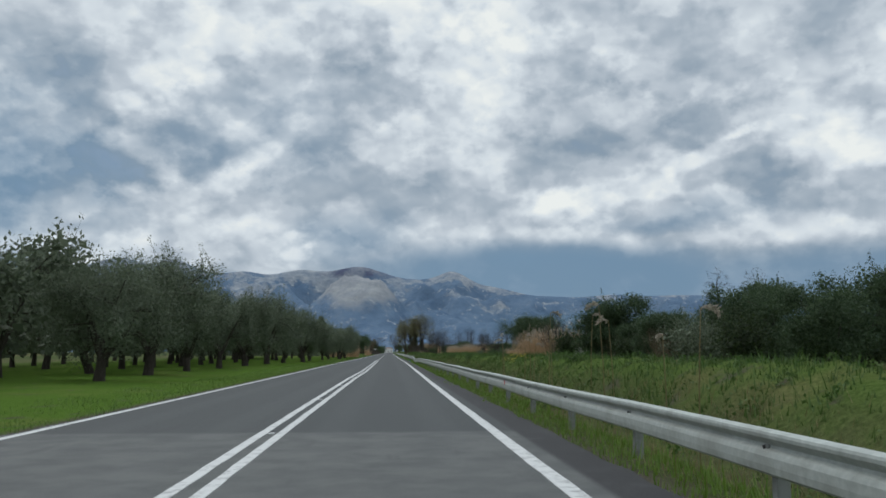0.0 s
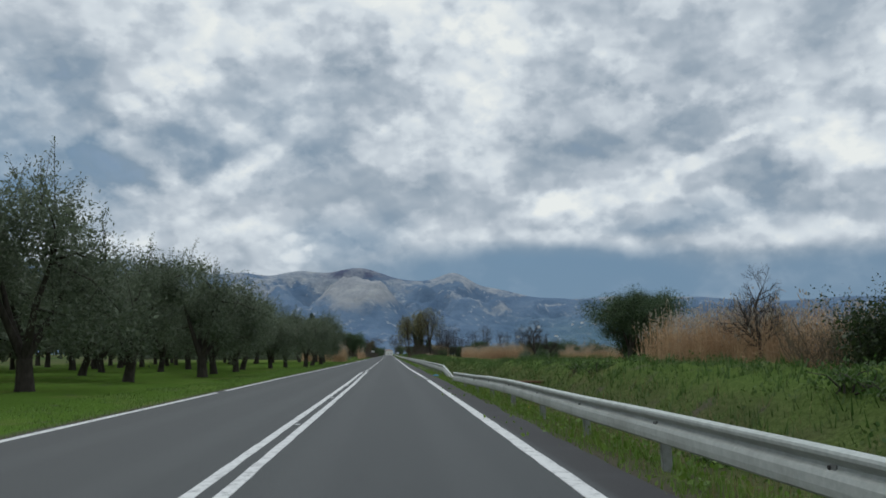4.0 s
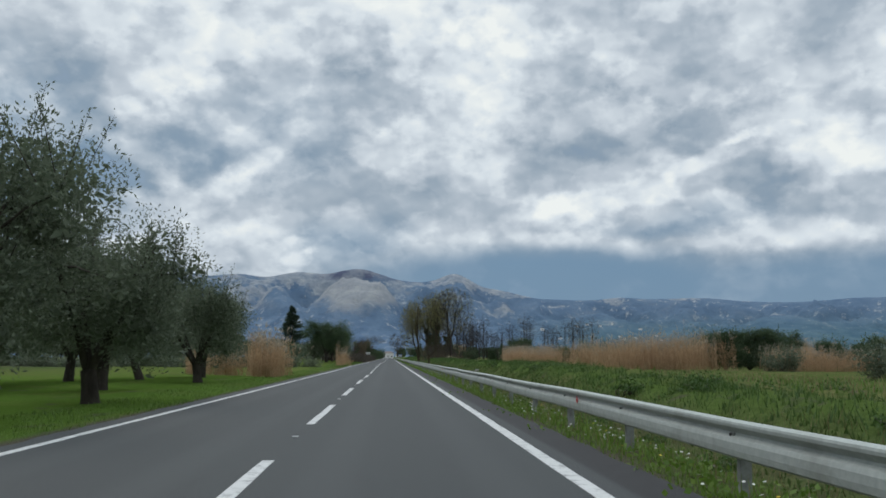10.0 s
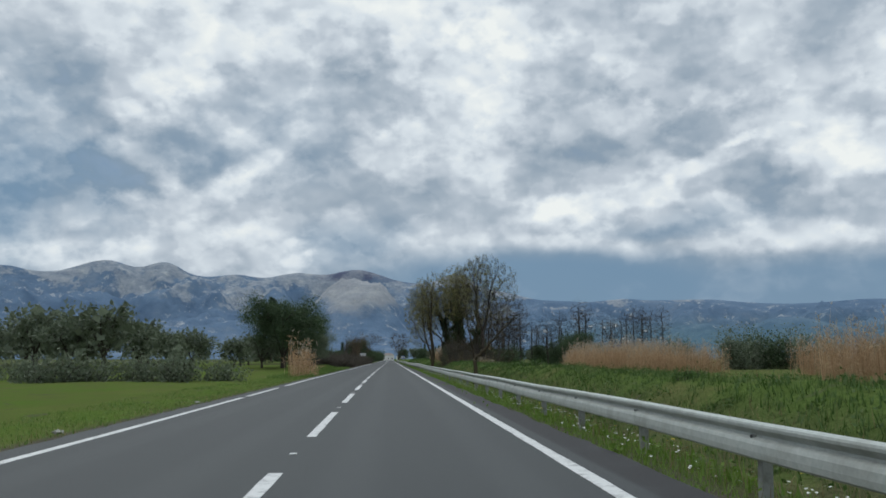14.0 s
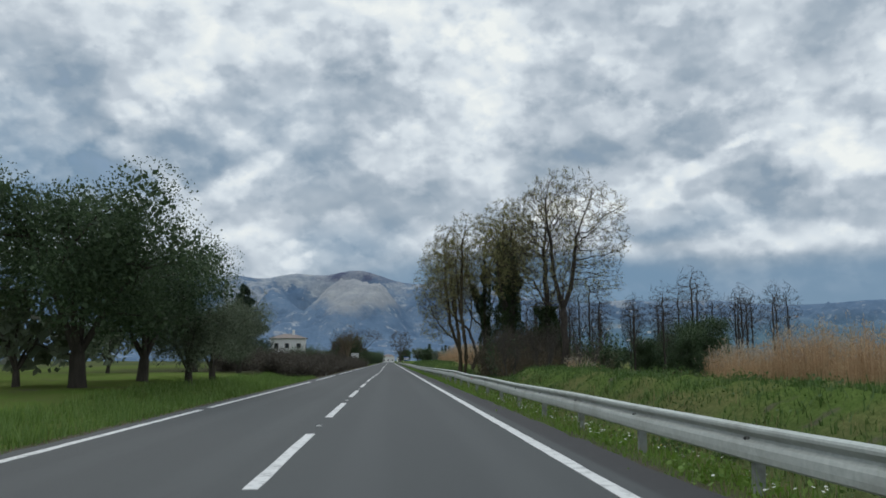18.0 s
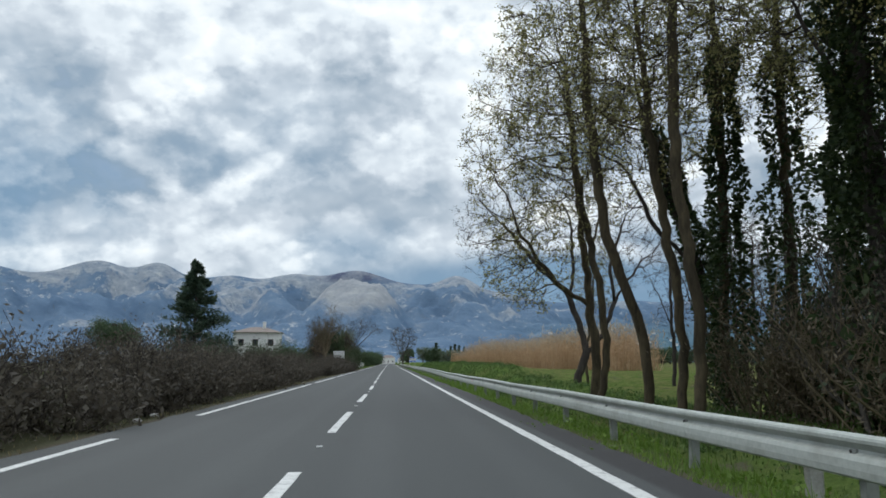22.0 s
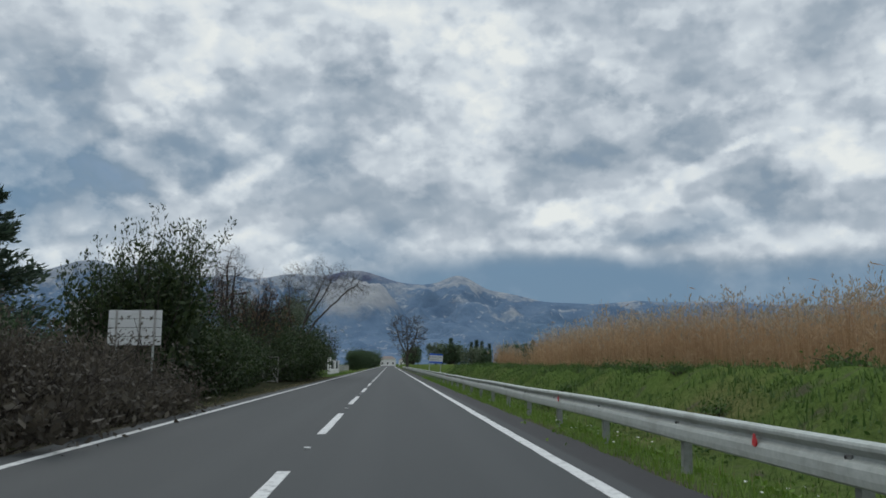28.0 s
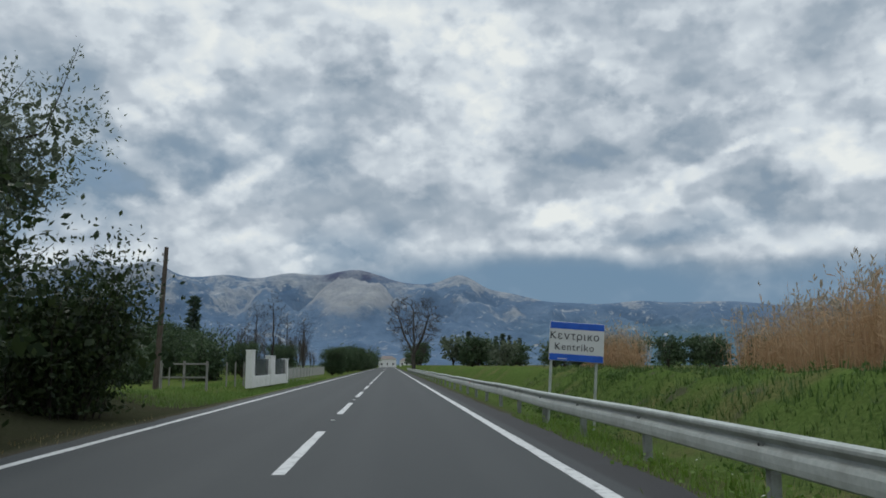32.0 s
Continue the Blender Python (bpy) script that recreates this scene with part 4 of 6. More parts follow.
def shrub_kind(key, seed, h, w, leaves, leaf, long=0.13, wide=0.06, stems=34, spiky=0.0, twig=None, twigs=0, heart=0.75):
    """A thicket: many thin stems from the ground, leaves about their outer two thirds."""
    rng = np.random.default_rng(seed)
    wood, s = Shape(), Shape()
    lobes = [(rng.normal(size=2) * w * 0.22, h * rng.uniform(0.6, 1.0)) for _ in range(7)]
    share = leaves // stems
    for c, hh in lobes:
        k = int(leaves * heart) // 60
        s.leaves(rng, np.array([c[0], c[1], hh * 0.42]) + rng.normal(size=(k, 3)) * [w * 0.1, w * 0.1, hh * 0.17], long * 2.0, wide * 2.6)
    for i in range(stems):
        c, hh = lobes[i % 7]
        p0 = np.array([c[0] * 0.6 + rng.normal() * w * 0.08, c[1] * 0.6 + rng.normal() * w * 0.08, -0.2])
        tip = np.array([c[0] + rng.normal() * w * 0.2, c[1] + rng.normal() * w * 0.2, hh * rng.uniform(0.55, 1.05)])
        mid = (p0 + tip) / 2 + rng.normal(size=3) * 0.12 * w * 0.4
        wood.tube([p0, mid, tip], [0.028, 0.018, 0.005], 3)
        for _ in range(twigs):
            a = p0 + (tip - p0) * rng.uniform(0.3, 0.95)
            wood.tube([a, a + rng.normal(size=3) * 0.35 + [0, 0, 0.35]], [0.01, 0.004], 3)
        f = rng.uniform(0.12, 1.0, (share, 1))
        q = p0 + (tip - p0) * f + rng.normal(size=(share, 3)) * (0.10 * w * (1 - 0.75 * spiky * f))
        q[:, 2] = np.maximum(q[:, 2], 0.02)
        s.leaves(rng, q, long, wide, np.array([0, 0, 0.5 + spiky]), 0.8)
    TREES[key] = (wood.done("brushwood", twig or M["twig"], True), s.done("foliage", leaf))


def conifer_kind(key, seed, h, w, needles):
    rng = np.random.default_rng(seed)
    wood, s = Shape(), Shape()
    wood.tube([[0, 0, -0.4], [0, 0, h * 0.5], [0, 0, h]], [h * 0.018, h * 0.011, 0.02], 8)
    n = 120
    for i in range(n):
        f = (i + rng.uniform()) / n
        z = h * (0.05 + 0.93 * f)
        ln = w * 0.5 * (1 - f) * rng.uniform(0.75, 1.15) + 0.12
        a = rng.uniform(0, 2 * np.pi)
        tip = np.array([math.cos(a) * ln, math.sin(a) * ln, z + ln * 0.12])
        p0 = np.array([0, 0, z])
        wood.tube([p0, (p0 + tip) / 2 - [0, 0, ln * 0.06], tip], [0.05, 0.03, 0.01], 3)
        m = needles // n
        g = rng.uniform(0.15, 1.05, (m, 1))
        q = p0 + (tip - p0) * g + rng.normal(size=(m, 3)) * [0.22, 0.22, 0.16] * (0.4 + ln * 0.25)
        s.leaves(rng, q, 0.5, 0.18, (tip - p0) / ln + [0, 0, 0.3], 0.5)
    TREES[key] = (wood.done("trunk", M["grey_bark"], True), s.done("crown", M["needle"]))


def plant(key, x, y, label, category, name, group="", turn=None, size=1.0, z=None, kind=""):
    wood, crown, *fine = TREES[key]
    rng = random.Random(int(x * 31 + y * 17))
    root = thing(name, (x, y, float(land(x, y)) if z is None else z), label, category, group, kind, rng.uniform(0, 360) if turn is None else turn, size)
    shrub = wood.name.startswith("brushwood")
    part("brushwood" if shrub else "trunk", wood, None, root)
    if crown:
        part("foliage" if shrub else "crown", crown, None, root)
    for data in fine:
        part("branchwork", data, None, root)
    return root


def reed_kind(key, seed, length, depth, h, count, plume=0.5):
    """A stand of dry giant reed."""
    rng = np.random.default_rng(seed)
    s, p = Shape(), Shape()
    for _ in range(count):
        x, y = rng.uniform(-depth / 2, depth / 2), rng.uniform(-length / 2, length / 2)
        wave = 0.8 + 0.12 * math.sin(y * 0.9 + seed) * math.sin(x * 1.3 + 1) + 0.1 * math.sin(y * 2.3 + x)
        hh = h * rng.uniform(0.62, 1.05) * wave
        if rng.uniform() < 0.06:
            hh *= 1.28
        lean = rng.normal(size=2) * 0.07 * hh
        if rng.uniform() < 0.05:
            lean *= 5
            hh *= 0.7
        a, b = np.array([x, y, -0.15]), np.array([x + lean[0], y + lean[1], hh])
        m = (a + b) / 2 - [lean[0] * 0.12, lean[1] * 0.12, 0]
        g = rng.uniform(0, np.pi)
        o = np.array([math.cos(g), math.sin(g), 0]) * 0.021
        s.v.append(np.array([a - o, a + o, m + o * 0.8, m - o * 0.8, b + o * 0.25, b - o * 0.25]))
        s.f.append(np.array([[0, 1, 2, 3], [3, 2, 4, 5]]) + s.n)
        s.n += 6
        n = int(rng.integers(3, 7))
        f = rng.uniform(0.15, 0.97, (n, 1))
        s.leaves(rng, a + (b - a) * f, 0.6, 0.055, np.array([0, 0, 0.35]), 0.7)
        if rng.uniform() < plume:
            f = rng.uniform(0.0, 1.0, (4, 1))
            p.leaves(rng, b + np.array([lean[0] * 0.1, lean[1] * 0.1, 0.5]) * f, 0.26, 0.07, np.array([0.1, 0, 0.9]), 0.4)
    TREES[key] = (s.done("canes", M["reed"]), p.done("plumes", M["plume"]))


def reeds(key, x, y, turn=0.0, size=1.0, label="stand of tall dry golden giant reeds"):
    canes, plumes = TREES[key]
    root = thing("reed_bed", (x, y, float(land(x, y)) - 0.05), label, "reeds", "reed beds", "stuff", turn, size)
    part("canes", canes, None, root)
    part("plumes", plumes, None, root, "feathery dry plumes")

# ---------------------------------------------------------------- setting
build_ground()
build_road()
MOUNTAINS = build_mountains()
bpy.context.view_layer.update()
build_guard_rails()

# ---------------------------------------------------------------- trees and thickets
for i in range(4):
    olive_kind(f"olive{i}", 11 + i, 8.3, 27000, 0.3, long=0.135, wide=0.05, shoots=46, lobes=6)
    olive_kind(f"mid_olive{i}", 11 + i, 8.3, 4200, long=0.28, wide=0.14, shoots=22, lobes=6)
for i in range(2):
    olive_kind(f"far_olive{i}", 31 + i, 8.0, 850, long=0.6, wide=0.35, shoots=8)
shrub_kind("small_olive", 41, 1.9, 3.4, 900, M["olive_leaf"], 0.22, 0.12, 24, heart=0)
olive_kind("evergreen", 51, 9.2, 46000, 0.30, M["dark_leaf"], 0.11, 0.065, shoots=0, lobes=9)
olive_kind("evergreen_low", 52, 8.0, 36000, 0.24, M["dark_leaf"], 0.13, 0.08, shoots=6, lobes=5, low=22)
olive_kind("evergreen_far", 53, 9.0, 1500, 0.28, M["dark_leaf"], 0.5, 0.3, shoots=5, low=16)
bare_kind("bare_round", 61, 6.2, 0.19, (7, 6, 5, 4), 0.75, M["twig"], leaves=250, leaf=M["brown_leaf"], size=(0.06, 0.03), first=0.2, up=0.12, bend=0.2)
bare_kind("bare_lone", 63, 7.2, 0.15, (9, 6, 5, 5), 0.72, M["lichen_bark"], leaves=250, leaf=M["brown_leaf"], size=(0.06, 0.03), first=0.3, up=0.13, bend=0.13, trunk_lean=(0.12, 0))
branchy_kind("bare_tall", 65, [((0, 0, -0.4), (0.1, 0, 3), (-0.1, 0, 6), (0.1, 0, 10.5)), (None, (0, 0, 3.4), (0.9, 0.3, 6.5)), (None, (0, 0, 4.2), (-0.9, -0.2, 7.2))], [((0, 0, 8.4), (2.0, 2.0, 4.2), 520), ((0, 0, 5.0), (1.3, 1.3, 1.6), 80)], M["twig"], 0.15, stride=0.45, thin=0.012, twigs=3, twig=0.6)
branchy_kind("plane", 67, [((0, 0, -0.5), (0.12, 0, 3), (0, 0, 6.2), (-0.7, 0.2, 9.0), (-0.9, 0.2, 12.5)), (None, (0, 0, 6.2), (0.8, -0.2, 8.6), (1.1, -0.2, 12.0)), (None, (0, 0, 6.0), (0.3, 1.2, 8.6))],
             [((0.6, 0, 12.2), (4.9, 4.6, 5.6), 2900), ((2.6, 0, 8.6), (2.6, 2.6, 1.8), 260)], M["twig"], 0.28, 11000, M["yellow_leaf"], (0.085, 0.06), stride=0.4)
branchy_kind("plane_slim", 66, [((0, 0, -0.5), (-0.1, 0, 3), (0.1, 0, 6.4), (-0.2, 0, 12.0)), (None, (0.1, 0, 6.4), (1.0, 0.3, 9.0)), (None, (0.1, 0, 6.6), (-1.2, 0, 9.2))],
             [((-0.4, 0, 12.0), (3.9, 3.9, 5.7), 2200)], M["twig"], 0.25, 9500, M["yellow_leaf"], (0.085, 0.06), stride=0.4)
branchy_kind("alder_broad", 68, [((0, 0, -0.6), (0.1, 0, 2), (-0.2, 0, 5), (-0.6, -0.3, 9), (-0.8, 0, 12.5)), (None, (-0.1, 0, 3.6), (-1.6, -0.4, 4.6), (-3.0, -0.5, 6.6)), (None, (-0.2, 0, 5.0), (0.8, 0.5, 8.0))],
             [((-1.7, 0, 9.6), (3.3, 3.0, 5.7), 1500), ((-2.6, 0, 5.2), (1.9, 1.8, 1.9), 220)], M["alder_bark"], 0.18, 12000, M["yellow_leaf"], (0.085, 0.06), stride=0.38)
branchy_kind("alder_tall", 69, [((0, 0, -0.6), (0.42, 0, 1.8), (0.2, 0, 4.5), (-0.5, 0, 8), (-0.9, 0, 13))], [((-1.0, -0.3, 11), (2.6, 2.6, 4.4), 900)], M["alder_bark"], 0.14, 5500, M["yellow_leaf"], (0.085, 0.06))
branchy_kind("alder_bent", 70, [((0, 0, -0.6), (0.45, 0, 0.9), (0.35, 0, 2.2), (-0.7, 0, 5.3), (-1.1, 0, 9), (-1.3, 0, 13))], [((-1.1, 0, 11.6), (2.4, 2.4, 4.2), 800)], M["alder_bark"], 0.155, 5000, M["yellow_leaf"], (0.085, 0.06))
branchy_kind("alder_straight", 71, [((0, 0, -0.6), (0.35, 0, 1.5), (0.25, 0, 3.2), (-0.1, 0, 6), (0, 0, 13))], [((0.3, 0, 12), (2.4, 2.4, 4.4), 800)], M["alder_bark"], 0.15, 5000, M["yellow_leaf"], (0.085, 0.06))
branchy_kind("alder_leaning", 72, [((0, 0, -0.6), (-0.3, 0, 3), (-1.5, 0, 6.5), (-2.7, 0, 10.5)), (None, (-0.9, 0, 4.8), (-2.2, 0, 5.8), (-3.2, 0, 8))], [((-2.6, 0, 9.6), (2.3, 2.2, 3.4), 650)], M["twig"], 0.19, 2200, M["yellow_leaf"], (0.085, 0.06))
branchy_kind("alder_ivied", 74, [((0, 0, -0.6), (0.1, 0, 4), (-0.1, 0, 9), (0, 0, 14.5)), (None, (0, 0, 6.0), (1.3, 0, 9), (1.6, 0, 12)), (None, (0, 0, 6.8), (-1.4, 0.3, 10))], [((0, 0, 12.2), (3.0, 3.0, 5.0), 1300)], M["twig"], 0.27, 9000, M["yellow_leaf"], (0.1, 0.07))
branchy_kind("alder_fork", 75, [((0, 0, -0.7), (0.1, 0, 0.5), (0.7, 0, 1.9), (0.3, 0, 3.5), (-0.4, 0, 5.4), (-2.4, -0.4, 7.2), (-4.2, -0.5, 9.4)), (None, (0.7, 0, 1.9), (1.7, 0, 3.1), (2.4, 0, 5), (4.0, 0, 7.2)), (None, (-0.2, 0, 5.2), (0.1, 0.3, 7.2), (-0.1, 0.2, 10)), (None, (2.4, 0, 5), (2.2, 0, 7), (3.0, 0, 9.5))],
             [((-4.2, 0, 9.0), (2.9, 2.4, 3.4), 620), ((0, 0, 9.8), (2.1, 2.0, 3.0), 330), ((3.8, 0, 8.9), (2.7, 2.4, 3.2), 520), ((-2.5, 0, 5.3), (1.9, 1.5, 0.9), 130)], M["twig"], 0.24, 900, M["yellow_leaf"], (0.07, 0.05), stride=0.4)
branchy_kind("broken_tree", 78, [((0, 0, -0.5), (0.02, 0, 1.6), (-0.3, 0, 3.0), (-0.52, 0, 4.4), (-0.66, 0, 5.9)), (None, (0, 0, 1.7), (1.0, 0.1, 2.7), (2.5, 0.2, 4.4)), (None, (-0.1, 0, 2.2), (-0.9, 0, 2.7)), (None, (0.9, 0, 2.6), (1.0, 0, 4.4))],
             [((1.0, 0, 4.0), (1.7, 1.7, 1.7), 1100), ((-1.2, 0, 2.9), (0.9, 0.9, 0.75), 150), ((2.5, 0, 4.4), (1.3, 1.3, 1.5), 700), ((1.8, 0, 2.2), (1.3, 1.2, 0.7), 160), ((-0.4, 0, 3.9), (0.5, 0.5, 1.0), 40)], M["alder_bark"], 0.13, stride=0.2, reach=1.4, twigs=4, twig=0.26, thin=0.0055)
branchy_kind("umbrella", 73, [((0, 0, -0.3), (0.5, 0, 3), (1.3, 0.5, 5.6), (2.2, 1.2, 7.6)), (None, (0.4, 0, 2.6), (2.2, 0, 5.0), (4.2, 0, 7.0), (5.4, -0.2, 7.8)), (None, (0.5, 0, 3.0), (-0.2, 0, 5.4), (-0.3, 0.2, 8.0)), (None, (1.0, 0.3, 4.6), (2.6, -1.0, 6.6), (3.4, -1.6, 8.2))],
             [((2.2, 0.6, 8.1), (3.5, 3.0, 1.8), 600), ((0.4, 0, 6.8), (1.6, 1.5, 1.4), 120), ((5.0, 0, 7.6), (1.5, 1.6, 0.9), 150)], M["grey_bark"], 0.15, 500, M["brown_leaf"], (0.06, 0.03), stride=0.36, thin=0.0075, twigs=4, twig=0.7, rise=0.06)
bare_kind("grey_tree", 75, 8.0, 0.12, (9, 6, 5), 0.5, M["grey_bark"], levels=4, leaves=250, size=(0.07, 0.035), leaf=M["brown_leaf"], first=0.2, up=0.3, bend=0.13, stems=3, base_spread=0.3)
bare_kind("grey_far", 76, 8.0, 0.12, (6, 5, 4), 0.5, M["grey_bark"], levels=4, leaves=700, size=(0.16, 0.06), leaf=M["brown_leaf"], first=0.2, up=0.3, bend=0.13, stems=2, base_spread=0.3, thin=0.016)
bare_kind("russet_tree", 77, 6.2, 0.1, (7, 5, 4, 3), 0.6, M["twig"], levels=5, leaves=1800, leaf=M["rust_leaf"], first=0.2, up=0.2, bend=0.13, stems=3, base_spread=0.35, size=(0.11, 0.055))
branchy_kind("big_bare", 79, [((0, 0, -0.5), (0.2, 0, 3), (0, 0, 6), (0.3, 0, 12)), (None, (0.1, 0, 3.6), (-2.2, 0, 7.5), (-3.4, 0, 11)), (None, (0.1, 0, 4.2), (2.2, 0.5, 7.5), (3.4, 0.4, 11)), (None, (0, 0, 5), (0.4, 2, 9))], [((-2.6, 0, 10.2), (3.2, 3.2, 5.2), 380), ((2.6, 0, 11), (3.2, 3.2, 5.6), 400), ((0, 0, 6.5), (3.4, 3.4, 4.2), 240)], M["grey_bark"], 0.4, 1500, M["brown_leaf"], (0.2, 0.1), stride=0.75, reach=4.5, thin=0.03, twigs=4, twig=1.1)
shrub_kind("brush0", 81, 2.5, 3.8, 5600, M["brown_leaf"], 0.12, 0.045, 44, twigs=6, heart=1.6)
shrub_kind("brush1", 82, 2.25, 4.1, 5600, M["brown_leaf"], 0.12, 0.045, 44, twigs=6, heart=1.6)
shrub_kind("tall_brush", 80, 4.8, 5.0, 17000, M["brown_leaf"], 0.11, 0.05, 80, twigs=9, heart=1.2)
shrub_kind("fine0", 98, 4.6, 4.6, 10000, M["ivy_leaf"], 0.15, 0.085, 44)
shrub_kind("fine1", 99, 5.4, 4.4, 10000, M["ivy_leaf"], 0.15, 0.08, 44)
shrub_kind("tangle", 97, 2.9, 3.4, 3000, M["thicket"], 0.1, 0.026, 40, twigs=10, heart=0, twig=M["lichen_bark"])
shrub_kind("bush0", 83, 4.6, 4.6, 3600, M["dark_leaf"], 0.24, 0.13, 40)
shrub_kind("bush1", 84, 5.4, 4.4, 3600, M["dark_leaf"], 0.24, 0.13, 40)
shrub_kind("spiky", 85, 6.6, 4.2, 26000, M["ivy_leaf"], 0.15, 0.06, 110, 1.0)
shrub_kind("olive_bush", 86, 4.2, 5.0, 4200, M["olive_leaf"], 0.2, 0.1, 40)
shrub_kind("weed", 87, 0.34, 1.4, 420, M["clover"], 0.1, 0.05, 14, heart=0)
conifer_kind("spruce", 88, 14.0, 10.8, 14000)
conifer_kind("cypress", 89, 8.0, 1.5, 1500)
reed_kind("reeds0", 91, 12.0, 5.0, 4.8, 650)
reed_kind("reeds1", 92, 12.0, 5.0, 5.2, 650)
reed_kind("reed_clump", 93, 4.2, 2.6, 4.2, 240, 0.5)
reed_kind("reed_thin", 94, 2.8, 1.8, 3.6, 62, 0.3)

GROVE = "olive trees of the roadside orchard"
FRONT = ((-13.6, 40), (-14.6, 51.3), (-15.4, 64), (-14.6, 72), (-14.2, 82.5), (-13.6, 93), (-13.2, 104), (-11.8, 114.5), (-12.7, 122), (-12.3, 128.5), (-13, 135.5), (-11.3, 141), (-10.8, 148.5), (-9.3, 155), (-9.9, 169), (-9.4, 177),
         (-10.6, 196.5), (-12.9, 207.5), (-15.2, 201), (-12.6, 187))
rnd = random.Random(5)
for i, (x, y) in enumerate(FRONT):
    s = rnd.uniform(0.9, 1.08) * (0.88 if y > 150 else 0.76 if y > 112 else 0.96) * {40: 0.84, 51.3: 1.0, 64: 0.84, 72: 0.86, 114.5: 1.36, 122: 1.05}.get(y, 1.0)
    plant(f"olive{i % 4}", x, y, "old olive tree with a short dark trunk and dusty green crown", "olive tree", "olive_tree", GROVE, size=s)
for row in range(4):
    x = -20.5 - row * 7.4
    for k in range(26):
        y = 6 + k * 7.9 + rnd.uniform(-1.6, 1.6)
        if y > 206 - row * 4 or (row > 2 and k % 2):
            continue
        plant(f"mid_olive{(k + row) % 4}" if row == 0 else f"far_olive{(k + row) % 2}", x + rnd.uniform(-1.4, 1.4), y, "olive tree deeper in the orchard, dark trunk and grey-green crown", "olive tree", "olive_tree", GROVE, size=rnd.uniform(0.85, 1.08))
# field edge beyond the orchard
for k in range(34):
    plant("small_olive", -11.0 - k * 1.75 + rnd.uniform(-0.8, 0.8), 262 + rnd.uniform(-3, 4) + k * 0.6, "low young olive bush at the far side of the green field", "olive tree", "olive_bush", "young olives in the field", size=rnd.uniform(0.8, 1.25))
for k in range(44):
    plant(f"far_olive{k % 2}", -15 - (k % 11) * 6.5 - (k // 11) * 2.2 + rnd.uniform(-2, 2), 296 + (k // 11) * 9 + rnd.uniform(-3, 3) + (k % 11) * 1.0, "olive tree behind the green field", "olive tree", "olive_tree", "olives behind the field", size=rnd.uniform(0.72, 0.9) * (0.62 if k % 11 < 2 else 1.0))
plant("evergreen", -11.2, 295.5, "tall dark evergreen oak with a dense crown beside the road", "tree", "oak_tree", turn=20, size=0.9)
plant("evergreen", -10.6, 301.0, "dark evergreen oak with a leaning trunk", "tree", "oak_tree", turn=200, size=0.72)
plant("olive0", -9.2, 303.2, "low leaning olive tree in long grass", "olive tree", "olive_tree", "olives by the hedge", size=0.55)
plant("olive1", -9.3, 308.5, "low olive tree with a crooked trunk in long grass", "olive tree", "olive_tree", "olives by the hedge", size=0.55)
plant("olive2", -10.9, 324.5, "olive tree with an open crown by the hedge", "olive tree", "olive_tree", "olives by the hedge", size=0.6)
plant("olive3", -14.4, 326.0, "olive tree with an open crown by the hedge", "olive tree", "olive_tree", "olives by the hedge", size=0.62)
plant("evergreen", -34, 425, "dark evergreen tree far behind the brown hedge", "tree", "oak_tree", size=0.75)

# left hedge of withered brush
for k in range(30):
    y = 331 + k * 3.6
    low = 0.72 if 376 < y < 412 else 0.9
    if k in (14, 19):
        continue
    plant(f"brush{k % 2}", (-7.2 if y > 404 else -7.45) - rnd.uniform(0, 0.5) - (1.3 if y < 336 else 0), y + rnd.uniform(-0.6, 0.6), "withered brown bramble hedge beside the road", "hedge", "bramble_hedge", "hedge along the road", size=low * rnd.uniform(0.85, 1.1))
for x, y in ((-7.5, 437.6), (-8.0, 435.2), (-7.4, 439.4), (-8.6, 439.0), (-7.3, 431.5), (-7.4, 434.5), (-8.4, 437.5), (-8.6, 440.5), (-9.5, 433), (-9.8, 437)):
    plant("brush1", x, y, "withered brown bramble hedge beside the road", "hedge", "bramble_hedge", "hedge along the road", size=0.86)
for k in range(17):
    plant(f"brush{k % 2}", -11.6 - rnd.uniform(0, 2.5), 333 + k * 5.6 + rnd.uniform(-1, 1), "withered brown bramble thicket behind the hedge", "hedge", "bramble_hedge", "hedge along the road", size=rnd.uniform(0.8, 1.0) * (0.75 if 376 < 333 + k * 5.6 < 412 else 1.0))
for x, y, k, s in ((-30, 452, "bush0", 0.9), (-24, 465, "bush1", 0.9), (-19, 442, "bush0", 0.6), (-15, 425, "bush1", 0.5), (-33, 480, "olive_bush", 1.0), (-14, 462, "bush0", 0.9), (-20, 478, "bush1", 1.0), (-36, 470, "bush0", 0.8), (-35.5, 500, "bush1", 1.1), (-26.5, 499, "bush0", 0.95), (-23.5, 500, "bush1", 1.1), (-30.5, 498, "bush0", 0.55), (-40, 503, "bush1", 1.0), (-44, 480, "bush1", 0.9)):
    plant(k, x, y, "dark green bush among the brambles", "bush", "bush", "bushes near the house", size=s)
plant("bare_round", -27, 430, "small leafless tree behind the hedge", "tree", "bare_tree", size=0.9)
plant("russet_tree", -9.6, 430.5, "russet leafless tree above the hedge", "tree", "russet_tree", "russet trees", size=0.85)
plant("russet_tree", -11.5, 462, "russet leafless tree above dark bushes", "tree", "russet_tree", "russet trees", size=1.15)
plant("russet_tree", -10.0, 470, "russet leafless tree above dark bushes", "tree", "russet_tree", "russet trees", size=1.2)
plant("bare_lone", -8.6, 425.5, "leafless tree with fine rising branches", "tree", "bare_tree", turn=15, size=1.25)
plant("fine1", -9.4, 449.0, "dense dark laurel beside a roadside board", "bush", "laurel_bush", "evergreens along the road", size=1.05)
